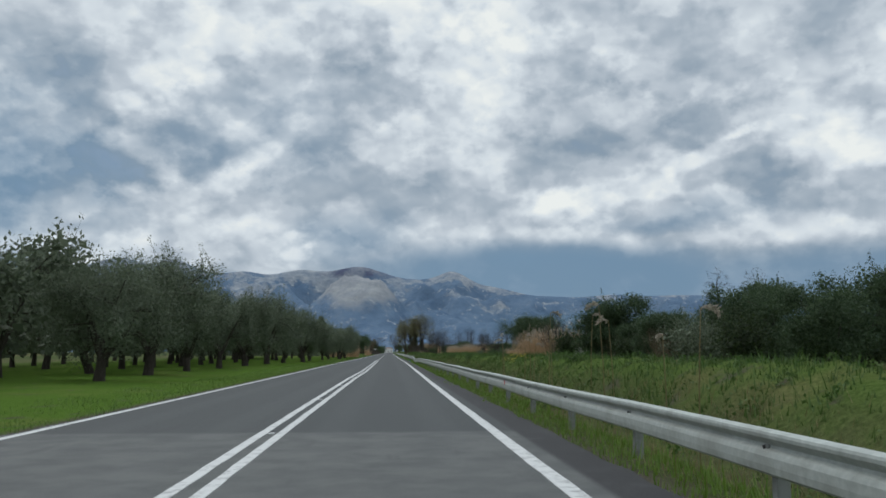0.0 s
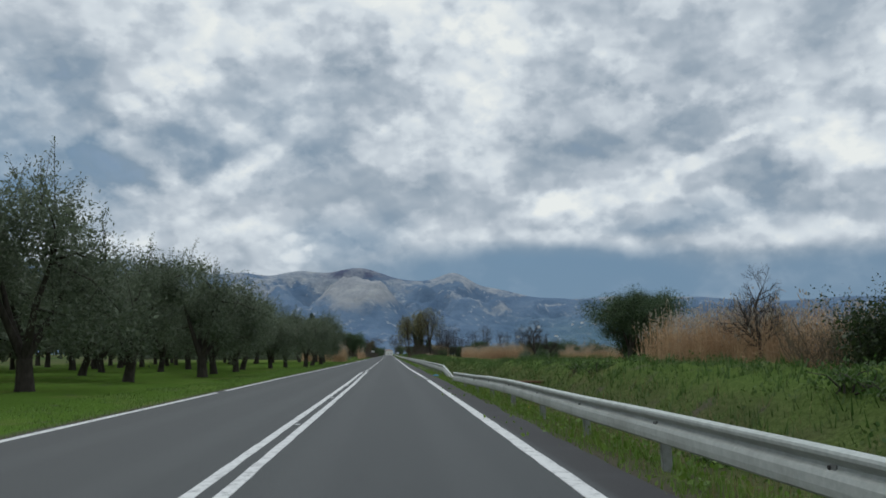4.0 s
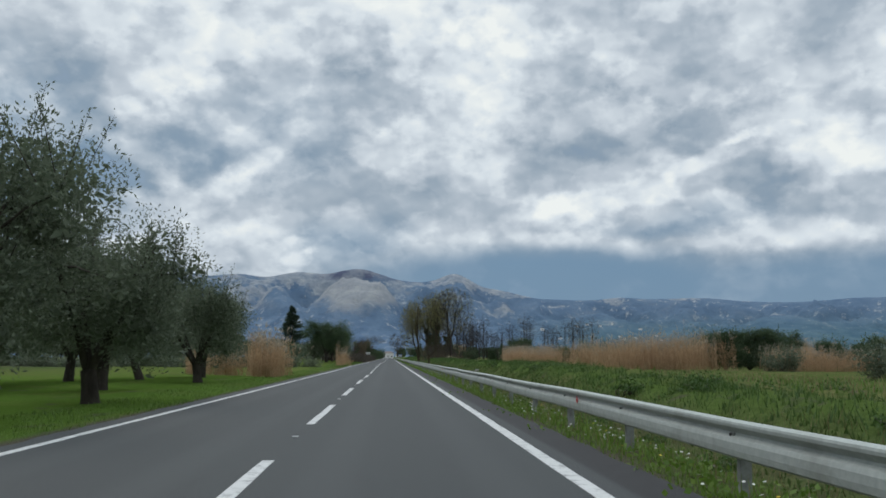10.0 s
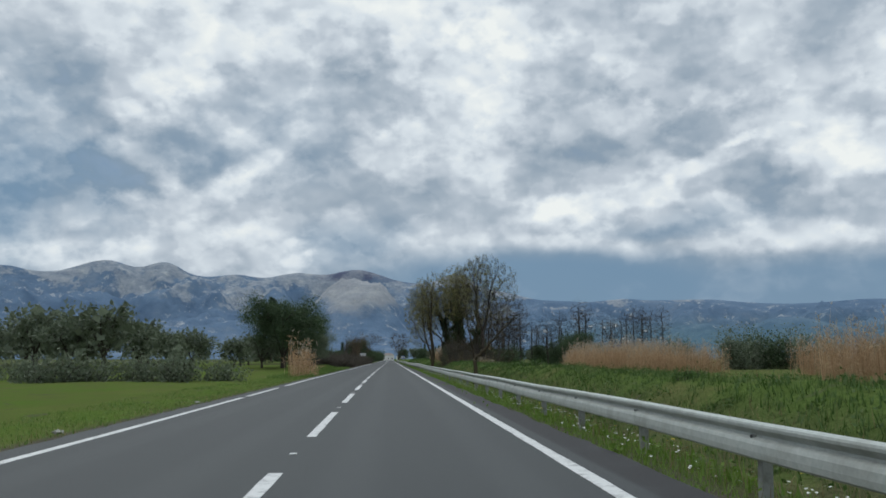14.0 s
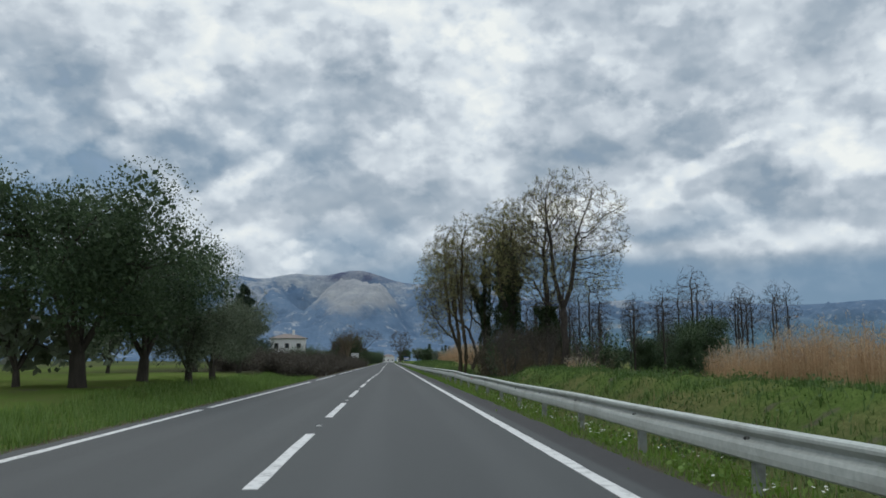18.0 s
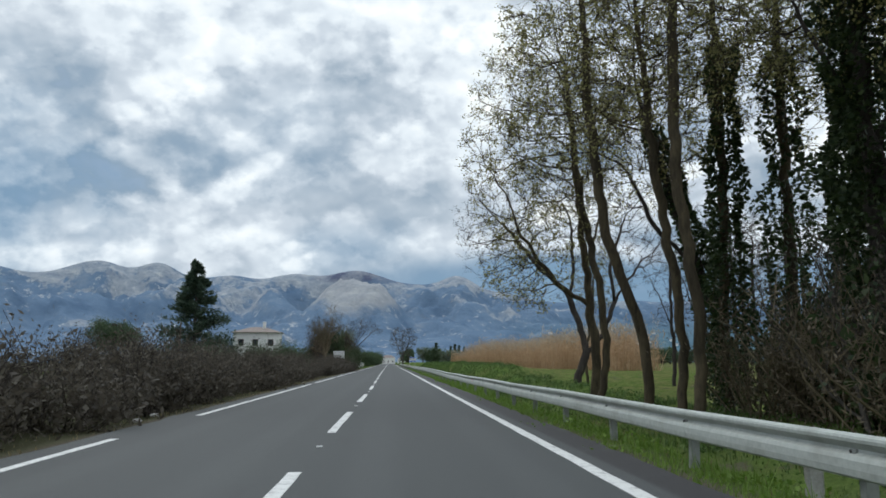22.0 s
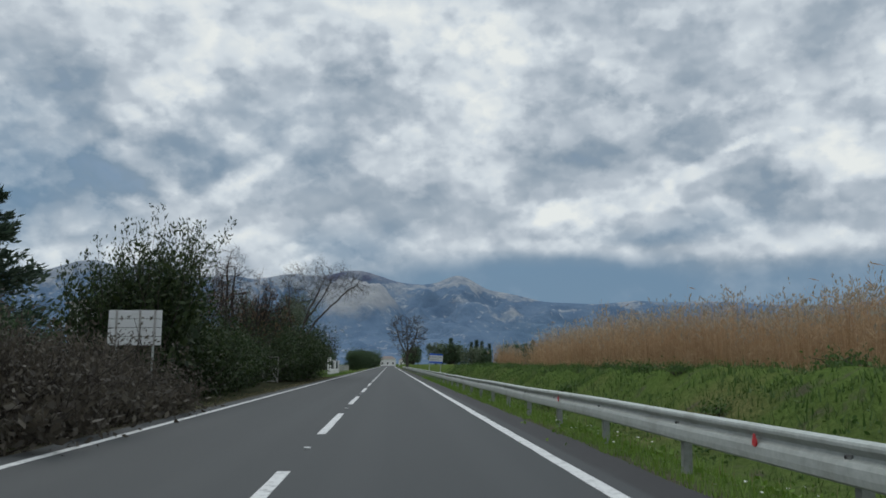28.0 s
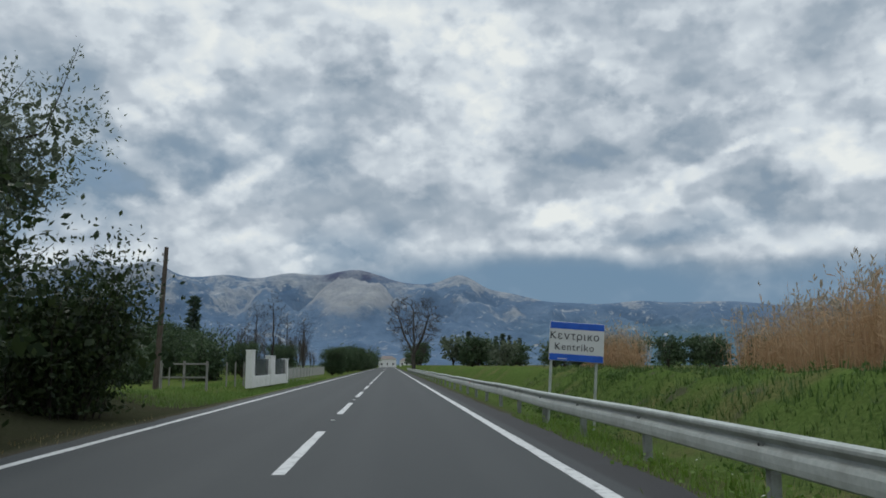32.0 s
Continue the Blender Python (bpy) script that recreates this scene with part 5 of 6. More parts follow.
plant("spiky", -9.9, 446.3, "dense dark laurel with upright shoots", "bush", "laurel_bush", "evergreens along the road", size=1.02, turn=213)
for y, x, k, s in ((448.5, -8.6, "bush0", 0.8), (453, -8.3, "bush1", 0.72), (457.5, -8.6, "bush0", 0.85), (462, -8.4, "bush1", 0.78), (466, -9.1, "bush0", 0.8), (471.5, -9.9, "bush0", 0.95), (475.5, -8.8, "bush1", 0.85), (479.5, -8.4, "bush0", 1.1), (483.5, -8.3, "bush1", 1.1), (487.5, -8.4, "bush0", 1.2), (491, -8.8, "bush1", 1.15), (494.5, -9.3, "bush0", 1.05), (499.5, -8.9, "bush1", 1.0), (503, -9.7, "bush0", 0.95), (506, -10.5, "bush1", 0.75), (460, -11.5, "bush1", 1.0), (484, -11.8, "bush1", 1.2), (474, -12.3, "bush0", 1.2)):
    plant(k.replace("bush", "fine"), x, y, "dark evergreen bush crowding the road's edge", "bush", "bush", "evergreens along the road", size=s)
for x, y, s in ((-11.5, 452, 1.0), (-12.5, 457, 1.1), (-11.2, 463, 1.2), (-10.4, 467, 1.25), (-10.8, 471, 1.25), (-12.6, 476, 1.25), (-11, 488, 0.9), (-14, 470, 1.3)):
    plant("bare_tall" if 460 < y < 480 else "grey_tree", x, y, "leafless grey tree rising from the bushes", "tree", "bare_tree", "grey trees behind the bushes", size=s * (0.56 if 460 < y < 480 else 0.72 if y < 480 else 1.0))
plant("umbrella", -8.2, 482.5, "leafless acacia with spreading flat branches", "tree", "acacia_tree", turn=0)
plant("olive2", -11.6, 497.5, "tall slender olive with long drooping sprays", "olive tree", "olive_tree", size=1.0)
for k in range(15):
    plant("bare_tall" if k % 3 == 0 else "grey_far", -11.5 - rnd.uniform(0, 7), 560 + k * 5.5 + rnd.uniform(-2, 2), "leafless brown trees behind the garden walls", "tree", "bare_tree", "trees behind the walls", size=rnd.uniform(0.6, 0.85))
for x, y, s in ((-17, 548, 0.6), (-21.5, 552, 0.7), (-27, 556, 0.65), (-13.5, 553, 0.45), (-32, 560, 0.8), (-12, 568, 0.5), (-37, 556, 0.7), (-8.2, 594, 0.55), (-8, 612, 0.6), (-8.4, 640, 0.7), (-8.6, 665, 0.75)):
    plant("evergreen_low", x, y, "dark evergreen tree behind the garden walls", "tree", "evergreen_tree", "evergreens behind the walls", size=s)
for x, y, k, s in ((-14, 540, "bush0", 0.9), (-20, 546, "bush1", 1.0), (-24, 560, "olive_bush", 1.2), (-8.2, 690, "bush1", 1.4), (-8.4, 730, "bush0", 1.5), (-8.4, 780, "bush1", 1.6), (-8.4, 840, "bush0", 1.8), (-17, 533, "bush1", 0.6)):
    plant(k, x, y, "dark evergreen shrub near the garden walls", "bush", "bush", "shrubs by the walls", size=s)
plant("cypress", -21, 565, "dark pointed cypress behind the walls", "tree", "cypress_tree", "cypresses", size=1.05)
plant("spruce", -42.0, 497, "dark conical spruce beside the house", "tree", "spruce_tree", size=1.62)

# right side, first stretch
for x, y, s in ((26.5, 57, 0.86), (26, 72, 0.66), (24.5, 77, 0.5), (26, 84, 0.54), (22.6, 83.5, 0.74), (24.2, 82.5, 0.94), (22.6, 64, 0.56), (23.5, 48, 0.7), (19.8, 34, 0.55), (24, 38, 0.72), (20.6, 26, 0.6), (28, 66, 0.62), (30, 92, 0.5), (22.5, 14, 0.6)):
    plant("evergreen_low", x, y, "dense dark evergreen tree behind the grassy bank", "tree", "evergreen_tree", "evergreens behind the bank", size=s)
for x, y, k, s in ((25, 68, "olive_bush", 0.9), (22, 71, "fine0", 0.7), (28, 78, "olive_bush", 1.0), (21.2, 94.5, "fine1", 0.86), (21, 44, "fine1", 0.8), (22.5, 55, "olive_bush", 0.9), (26.5, 90, "bush1", 0.6), (19, 22, "fine0", 0.75)):
    plant(k, x, y, "dark undergrowth behind the grassy bank", "bush", "bush", "bushes behind the bank", size=s)
for x, y, s in ((24.5, 81, 1.3), (27.5, 73, 1.4), (21.6, 60, 1.1), (25.5, 96, 1.5), (22.5, 100, 1.3)):
    plant("tangle", x, y, "dry brown scrub among the evergreens", "brush", "bramble_thicket", "scrub behind the bank", size=s)
plant("bare_tall", 45, 105, "leafless tree with a broad crown behind the bushes", "tree", "bare_tree", size=1.0)
plant("bare_tall", 48, 100, "leafless tree with a broad crown behind the bushes", "tree", "bare_tree", size=0.95)
plant("bare_round", 23.2, 109, "leafless tree with upswept branches among reeds", "tree", "bare_tree", size=1.1)
plant("evergreen", 24.6, 140.0, "dark evergreen oak with an uneven open crown", "tree", "oak_tree", size=0.86, turn=70)
plant("evergreen", 27.2, 143.6, "dark evergreen oak with an uneven open crown", "tree", "oak_tree", size=0.9, turn=190)
for x, y, s in ((25.5, 141.5, 0.75), (27.5, 141, 0.8), (29, 144.5, 0.7)):
    plant("bush1", x, y, "dark undergrowth at the foot of the oaks", "bush", "bush", "undergrowth of the oaks", size=s)
plant("bare_round", 21.0, 174.2, "gnarled leafless tree alone on the meadow", "tree", "bare_tree", turn=30, size=1.0)
plant("bare_round", 24.0, 176, "smaller leafless tree with low branches", "tree", "bare_tree", turn=130, size=0.68)
for x, y, k, s in ((40.5, 253, "olive_bush", 1.1), (44.5, 256, "bush0", 1.1), (49, 258, "olive_bush", 1.15), (52, 256, "bush0", 0.9), (36.5, 291, "olive_bush", 1.05), (40, 293, "bush1", 0.9), (43.5, 292, "olive_bush", 1.1), (34, 252, "olive_bush", 0.6), (57, 262, "olive_bush", 0.9), (29, 208, "olive_bush", 0.5), (21.5, 183, "olive_bush", 0.45), (24.5, 186, "bush0", 0.5), (27.5, 190, "bush1", 0.45), (62, 258, "bush0", 0.9), (33, 300, "bush0", 0.8)):
    plant(k, x, y, "rounded grey-green bush at the edge of the meadow", "bush", "bush", "meadow bushes", size=s)
for x, y, s in ((28.4, 216, 0.46), (31.2, 217.5, 0.48), (33.4, 216, 0.5), (38.2, 217, 0.34), (41.5, 218, 0.32)):
    plant("evergreen_low", x, y, "low dark evergreen tree at the edge of the meadow", "tree", "oak_tree", "oaks on the meadow", size=s)
# reeds on the right
for x, y, k, t, s in ((25.2, 121, 0, 25, 0.95), (23.2, 114.5, 1, 40, 0.8), (26.5, 112, 1, 70, 0.92), (27, 107, 0, 60, 0.9), (31, 100, 1, 80, 0.7), (20.5, 214, 0, 80, 0.62), (24.5, 215, 1, 95, 0.66), (31.5, 210, 1, 85, 0.42), (36.5, 211, 0, 90, 0.4), (27, 250, 0, 60, 0.72), (33, 247, 1, 75, 0.74), (38.5, 243, 0, 65, 0.72), (45, 240, 1, 80, 0.7), (30.5, 262, 1, 85, 0.55), (52, 246, 0, 85, 0.65), (38, 224, 1, 88, 0.35),
                      (25, 274, 1, 6, 0.5), (24.5, 283, 0, 2, 0.6), (24, 292, 1, 0, 0.66), (24, 302, 0, -3, 0.68), (25, 312, 1, -6, 0.68), (26.5, 322, 0, -8, 0.7), (29, 332, 1, -12, 0.7), (30, 300, 0, 10, 0.75), (33, 318, 1, 20, 0.75)):
    reeds(f"reeds{k}", x, y, t, s)
for k in range(13):
    f = k / 12
    reeds(f"reeds{k % 2}", 21.7 - 2.0 * f + rnd.uniform(-0.5, 0.5), 399 + 116 * f, 1.0 + rnd.uniform(-4, 4) + (180 if k % 3 == 0 else 0), rnd.uniform(0.82, 1.1))
    if k > 3:
        reeds(f"reeds{(k + 1) % 2}", 26.5 - 2.0 * f, 401 + 118 * f, 1.0, rnd.uniform(0.9, 1.12))
reeds("reed_clump", 18.8, 545, 30, 1.05, "lone round clump of dry russet reeds")
reeds("reed_clump", 20.4, 547, 120, 1.0, "lone round clump of dry russet reeds")
for k, (x, y, s) in enumerate(((30, 190, 0.4), (35, 192, 0.46), (40, 195, 0.42), (46, 196, 0.5), (52, 199, 0.44), (58, 201, 0.5), (64, 204, 0.46))):
    reeds(f"reeds{k % 2}", x, y, 80 + 9 * (k % 3), s, "low stand of dry brown reeds behind the meadow")
for x, y, s in ((37.5, 198, 0.34), (44, 200, 0.4), (50, 203, 0.36), (55, 204, 0.44), (61, 207, 0.4), (68, 209, 0.46), (72, 206, 0.4)):
    plant("evergreen_low", x, y, "low dark evergreen tree behind the meadow", "tree", "evergreen_tree", "evergreens behind the meadow", size=s)
# reeds on the left
for x, y, t, s in ((-9.2, 212, 0, 0.88), (-9.6, 216.5, 40, 0.92), (-13.0, 216, 70, 0.62), (-15.6, 217.5, 20, 0.6)):
    reeds("reed_clump", x, y, t, s, "leaning clump of dry pale reeds at the road's edge")
for x, y, t in ((-7.3, 277.6, 10), (-7.1, 275.0, 60)):
    reeds("reed_thin", x, y, t, 0.9, "thin upright clump of dry pale reeds at the road's edge")

# the tall group beside the road
TALL = "tall trees beside the road"
plant("plane", 13.8, 329.0, "tall plane tree with fine bare branches and few yellow leaves", "tree", "plane_tree", TALL, turn=0)
plant("plane_slim", 13.7, 335.2, "tall plane tree with an ivy-clad trunk and few yellow leaves", "tree", "plane_tree", TALL, turn=0)
plant("alder_ivied", 10.8, 341.0, "tall ivy-clad alder with sparse yellow leaves", "tree", "alder_tree", TALL, turn=0, size=1.0)
plant("alder_ivied", 11.0, 337.4, "ivy-clad alder with sparse yellow leaves", "tree", "alder_tree", TALL, turn=150, size=0.9)
plant("alder_leaning", 10.9, 349.6, "dark ivy-clad alder leaning over", "tree", "alder_tree", TALL, turn=0)
plant("alder_broad", 7.6, 354.3, "alder with lichened trunk, broad crown and sparse leaves", "tree", "alder_tree", TALL, turn=0)
plant("alder_tall", 7.2, 352.4, "slender alder with lichened trunk and sparse leaves", "tree", "alder_tree", TALL, turn=0)
plant("alder_bent", 6.7, 346.2, "slender alder with a bent lichened trunk", "tree", "alder_tree", TALL, turn=0)
plant("alder_tall", 7.1, 344.2, "slender alder with lichened trunk and sparse leaves", "tree", "alder_tree", TALL, turn=20, size=0.9)
plant("alder_straight", 6.9, 342.6, "slender upright alder with lichened trunk", "tree", "alder_tree", TALL, turn=0)
plant("alder_straight", 9.5, 346.2, "upright alder wrapped in ivy", "tree", "alder_tree", TALL, turn=90)
plant("alder_straight", 11.6, 343.0, "upright alder wrapped in ivy", "tree", "alder_tree", TALL, turn=180)
plant("alder_straight", 11.5, 346.2, "upright alder hidden by ivy", "tree", "alder_tree", TALL, turn=250)
plant("alder_fork", 10.6, 370.0, "dark leafless forked alder leaning towards the road", "tree", "alder_tree", TALL, turn=0)
plant("alder_tall", 11.8, 371.5, "slender dark alder beside the forked one", "tree", "alder_tree", TALL, turn=200, size=0.6)
for x, y, s, k in ((10.0, 332.5, 0.8, "bush0"), (12.5, 338, 0.9, "bush0"), (14.5, 341, 1.0, "bush1"), (11.5, 346, 0.45, "bush0"), (18, 335, 1.0, "bush0"), (10.8, 337, 0.75, "bush1"), (11.4, 339, 1.15, "fine0"), (12.6, 342, 1.25, "fine1"), (11.0, 344, 0.95, "fine0")):
    plant(k, x, y, "dark ivy thicket at the foot of the trees", "bush", "ivy_thicket", "thickets under the trees", size=s)
for x, y, s in ((9.0, 327, 0.5), (9.4, 331, 0.6), (8.8, 335.0, 0.62), (9.2, 339, 0.6), (11.5, 326, 0.6), (12.0, 330, 0.7), (13.5, 335, 0.7), (10.6, 344, 0.5), (15.5, 328, 0.6)):
    plant("grey_far", x, y, "tangle of withered stems at the foot of the trees", "brush", "bramble_thicket", "thickets under the trees", size=s)
for x, y, t in ((13.6, 322.5, 20),):
    reeds("reed_clump", x, y, t, 0.62, "leaning clump of dry tan reeds before the trees")
for x, y, s in ((9.3, 329, 1.0), (10.2, 333, 1.3), (9.5, 336.5, 1.2), (10.4, 340, 1.4), (9.6, 343.5, 1.1), (11.8, 328.5, 1.2), (12.8, 332, 1.4), (15.5, 331, 1.2)):
    plant("tangle", x, y, "withered brown brambles at the foot of the trees", "brush", "bramble_thicket", "thickets under the trees", size=s)
for x, y, s in ((11.2, 333.0, 2.0), (12.4, 335.0, 2.2), (10.6, 335.8, 1.9), (12.2, 338.6, 2.1), (14.8, 337.0, 1.6), (13.2, 341.5, 2.0), (15.0, 333.0, 1.3)):
    plant("tall_brush", x, y, "tall brown bramble thicket between the trees", "brush", "bramble_thicket", "thickets under the trees", size=s * 0.5)
for k in range(11):
    plant("bare_tall", 18.5 + (k * 5 % 11) * 0.75, 366 + k * 1.3, "slender leafless tree with a dark trunk in the meadow", "tree", "poplar_tree", "slender trees in the meadow", size=0.88 + 0.2 * (k % 3) / 2)
for k in range(16):
    plant("bare_tall", 30 + (k % 8) * 4.2 + rnd.uniform(-1.5, 1.5), 352 + (k // 8) * 9 + (k % 8) * 4 + rnd.uniform(-3, 3), "slender leafless poplar in the row behind the reeds", "tree", "poplar_tree", "row of bare poplars", size=rnd.uniform(0.8, 1.08))
for k in range(11):
    plant("bare_tall", 18.6 + k * 0.95 + rnd.uniform(-0.4, 0.4), 338 + (k * 7 % 11) * 2.0, "slender leafless sapling beside the tall trees", "tree", "poplar_tree", "row of bare poplars", size=rnd.uniform(0.55, 0.78))
for x, y, s in ((33, 350, 0.9), (37, 356, 0.7), (29.5, 346, 0.75), (26, 344, 0.6)):
    plant("evergreen_low", x, y, "dark ivy-grown evergreen among bare poplars", "tree", "evergreen_tree", "evergreens among the poplars", size=s)
plant("broken_tree", 5.75, 264.3, "leafless tree with a broken top behind the barrier", "tree", "bare_tree", turn=0)
plant("big_bare", 4.9, 640, "large leafless tree with a dense twiggy crown", "tree", "bare_tree")
# far right
for k in range(52):
    plant("evergreen_far" if k % 4 else "far_olive0", 14 + k * 2.3 + rnd.uniform(-1.5, 1.5), 640 - k * 0.8 + rnd.uniform(-14, 14), "dark tree in the far line of orchards", "tree", "orchard_tree", "far line of trees", size=rnd.uniform(0.6, 0.85))
for x, y, s in ((21, 690, 1.2), (27, 680, 1.0), (29, 682, 1.1), (31, 684, 1.05), (33, 680, 0.95), (44, 660, 1.0)):
    plant("cypress", x, y, "dark pointed cypress in the far line of trees", "tree", "cypress_tree", "cypresses", size=s)
for k in range(64):
    a = k / 63
    plant("far_olive1" if k % 2 else "evergreen_far", 60 + a * 190, 330 - a * 150 + rnd.uniform(-20, 20), "dark tree in the far hedgerow across the fields", "tree", "orchard_tree", "far hedgerow", size=rnd.uniform(0.5, 0.8))
for k in range(14):
    side = -1 if k % 2 else 1
    plant("evergreen_far", side * (9.5 + (k // 2) * 0.5) - 1.3, 690 + (k // 2) * 34, "dark roadside tree far ahead", "tree", "roadside_tree", "roadside trees far ahead", size=0.8)


# ---------------------------------------------------------------- ivy on trunks
def ivy(x, y, h, seed, r=0.5, lean=(0.0, 0.0), n=5200):
    """Ivy round a trunk; lean: metres to the side at half its height and at its top."""
    rng = np.random.default_rng(seed)
    s = Shape()
    z = rng.uniform(0, 1, n) ** 0.85 * h
    a = rng.uniform(0, 2 * np.pi, n)
    lump = 0.75 + 0.3 * np.sin(z * 1.7 + a * 2 + seed) + 0.25 * np.sin(z * 3.1 - a + seed * 2)
    q = r * (1 - 0.5 * (z / h) ** 2) * lump * rng.uniform(0.55, 1.15, n) + 0.12
    mid = np.interp(z, (0, h / 2, h), (0, lean[0], lean[1]))
    s.leaves(rng, np.stack([mid + np.cos(a) * q, np.sin(a) * q, z], -1), 0.15, 0.12, np.stack([np.cos(a), np.sin(a), 0 * a - 0.2], -1), 0.6)
    ob = new("ivy", s.done("ivy", M["ivy_leaf"]))
    ob.matrix_basis = pose(x, y, float(land(x, y)))
    tagged(ob, "dark glossy ivy climbing a tree trunk", "ivy", "ivy on the trunks", "stuff")


for i, (x, y, h, r, lean, n) in enumerate(((10.8, 341.0, 13.0, 1.0, (0, 0), 11000), (11.0, 337.4, 11.0, 0.8, (0, 0), 8000), (10.9, 349.6, 9.5, 0.42, (-0.7, -2.3), 5200), (13.7, 335.2, 6.8, 1.5, (0, 0), 9500), (9.5, 346.2, 11.0, 0.5, (0.1, 0.2), 5600), (11.6, 343.0, 9.0, 0.8, (0, 0), 6500), (11.5, 346.2, 11.0, 0.75, (0, 0), 4200))):
    ivy(x, y, h, 200 + i, r, lean, n)


# ---------------------------------------------------------------- grass, flowers
def sward(name, x0, x1, y0, y1, per, h, mat, label, seed, wide=0.012, dense_to=None, clump=0.6):
    """Grass blades as bent strips, thicker in tufts."""
    rng = np.random.default_rng(seed)
    n = int((x1 - x0) * (y1 - y0) * per)
    x, y = rng.uniform(x0, x1, n), rng.uniform(y0, y1, n)
    if dense_to is not None:
        f = rng.uniform(0, 1, n) ** 1.8
        x = dense_to + (np.where(abs(x0 - dense_to) > abs(x1 - dense_to), x0, x1) - dense_to) * f
    keep = np.sin(x * 2.1 + np.sin(y * 1.3) * 2) * np.sin(y * 1.7 + np.sin(x * 1.1)) > rng.uniform(-1.0, 1.0, n) * (1.6 - clump) - 0.35
    x, y = x[keep], y[keep]
    n = len(x)
    hh = h * rng.uniform(0.4, 1.2, n) * (0.7 + 0.5 * np.abs(np.sin(x * 0.9 + y * 0.53)))
    a = rng.uniform(0, 2 * np.pi, n)
    lean = rng.uniform(0.1, 0.7, n) * hh
    b = np.stack([x, y, land(x, y) - 0.02], -1)
    s = np.stack([-np.sin(a), np.cos(a), 0 * a], -1) * (wide * rng.uniform(0.6, 1.5, n))[:, None]
    d = np.stack([np.cos(a) * lean, np.sin(a) * lean, hh], -1)
    v = np.stack([b - s, b + s, b + d], 1).reshape(-1, 3)
    f = np.arange(n * 3).reshape(n, 3)
    ob = new(name, mesh(name, v.round(3), f, mat))
    tagged(ob, label, "grass", kind="stuff")


sward("grass", 3.02, 4.9, -5, 500, 190, 0.13, M["lush"], "lush short grass between the asphalt and the ditch", 301, 0.009, clump=0.2)
sward("grass", 5.6, 9.6, -5, 520, 95, 0.15, M["bank"], "green grass and clover on the bank", 302, 0.013, clump=0.1)
sward("grass", -9.5, -5.55, 0, 330, 70, 0.11, M["blade"], "bright green grass along the orchard", 303, 0.012, clump=0.1)
sward("grass", -9.5, -5.9, 272, 330, 150, 0.3, M["blade"], "long lush grass before the hedge", 305, 0.012)
sward("grass", -11, -6.3, 506, 560, 90, 0.22, M["blade"], "long grass before the garden wall", 306, 0.014)
sward("grass", 9.6, 24, 95, 330, 11, 0.17, M["blade"], "rough tufts of grass on the meadow", 311, 0.026, clump=0.9)
sward("grass", 3.45, 4.7, -5, 500, 42, 0.3, M["lush"], "taller grass round the barrier posts", 313, 0.011, clump=0.7)
sward("grass", 5.9, 9.4, -5, 512, 34, 0.27, M["clover"], "deep green tufts on the bank", 314, 0.014, clump=0.95)
sward("dry_grass", 9.6, 24, 95, 330, 4, 0.3, M["straw"], "bleached grass on the meadow", 312, 0.016, clump=0.9)
sward("dry_grass", 3.5, 7.4, -5, 330, 26, 0.3, M["straw"], "dead grass stalks in the ditch", 307, 0.006, clump=0.9)
sward("dry_grass", 3.6, 7.0, 330, 500, 6, 0.25, M["straw"], "dead grass stalks in the ditch", 310, 0.006)
sward("dry_grass", -7.0, -5.5, 195, 500, 20, 0.1, M["straw"], "flattened dead grass on the verge", 308, 0.01)


def flowers(name, x0, x1, y0, y1, count, mat, label, seed, size=0.02):
    rng = np.random.default_rng(seed)
    x, y = rng.uniform(x0, x1, count), rng.uniform(y0, y1, count)
    y = y0 + (y1 - y0) * (np.round((y - y0) / (y1 - y0) * 22) / 22 + rng.normal(size=count) * 0.012)
    z = land(x, y) + rng.uniform(0.1, 0.24, count)
    a = rng.uniform(0, 6.28, count)
    c = np.stack([x, y, z], -1)
    ring = [c + size * np.stack([np.cos(a + k * 1.047), np.sin(a + k * 1.047), 0.35 * np.sin(a * 3 + k)], -1) for k in range(6)]
    v = np.stack(ring, 1).reshape(-1, 3)
    f = np.arange(count * 6).reshape(-1, 6)
    tagged(new(name, mesh(name, v, f, mat)), label, "flowers", kind="stuff")


def clover(x0, x1, y0, y1, count, seed, label, mat):
    """Low broad-leaved weeds in patches."""
    rng = np.random.default_rng(seed)
    k = count // 40
    cx, cy = rng.uniform(x0, x1, k), rng.uniform(y0, y1, k)
    r = rng.uniform(0.12, 0.6, k)
    x = (cx[:, None] + rng.normal(size=(k, 40)) * r[:, None]).ravel()
    y = (cy[:, None] + rng.normal(size=(k, 40)) * r[:, None]).ravel()
    z = land(x, y) + rng.uniform(0.02, 0.2, k * 40) * np.repeat(r / 0.6 + 0.3, 40)
    s = Shape()
    s.leaves(rng, np.stack([x, y, z], -1), 0.08, 0.055, np.array([0, 0, 0.35]), 0.8)
    tagged(new("clover", s.done("clover", mat)), label, "weeds", kind="stuff")


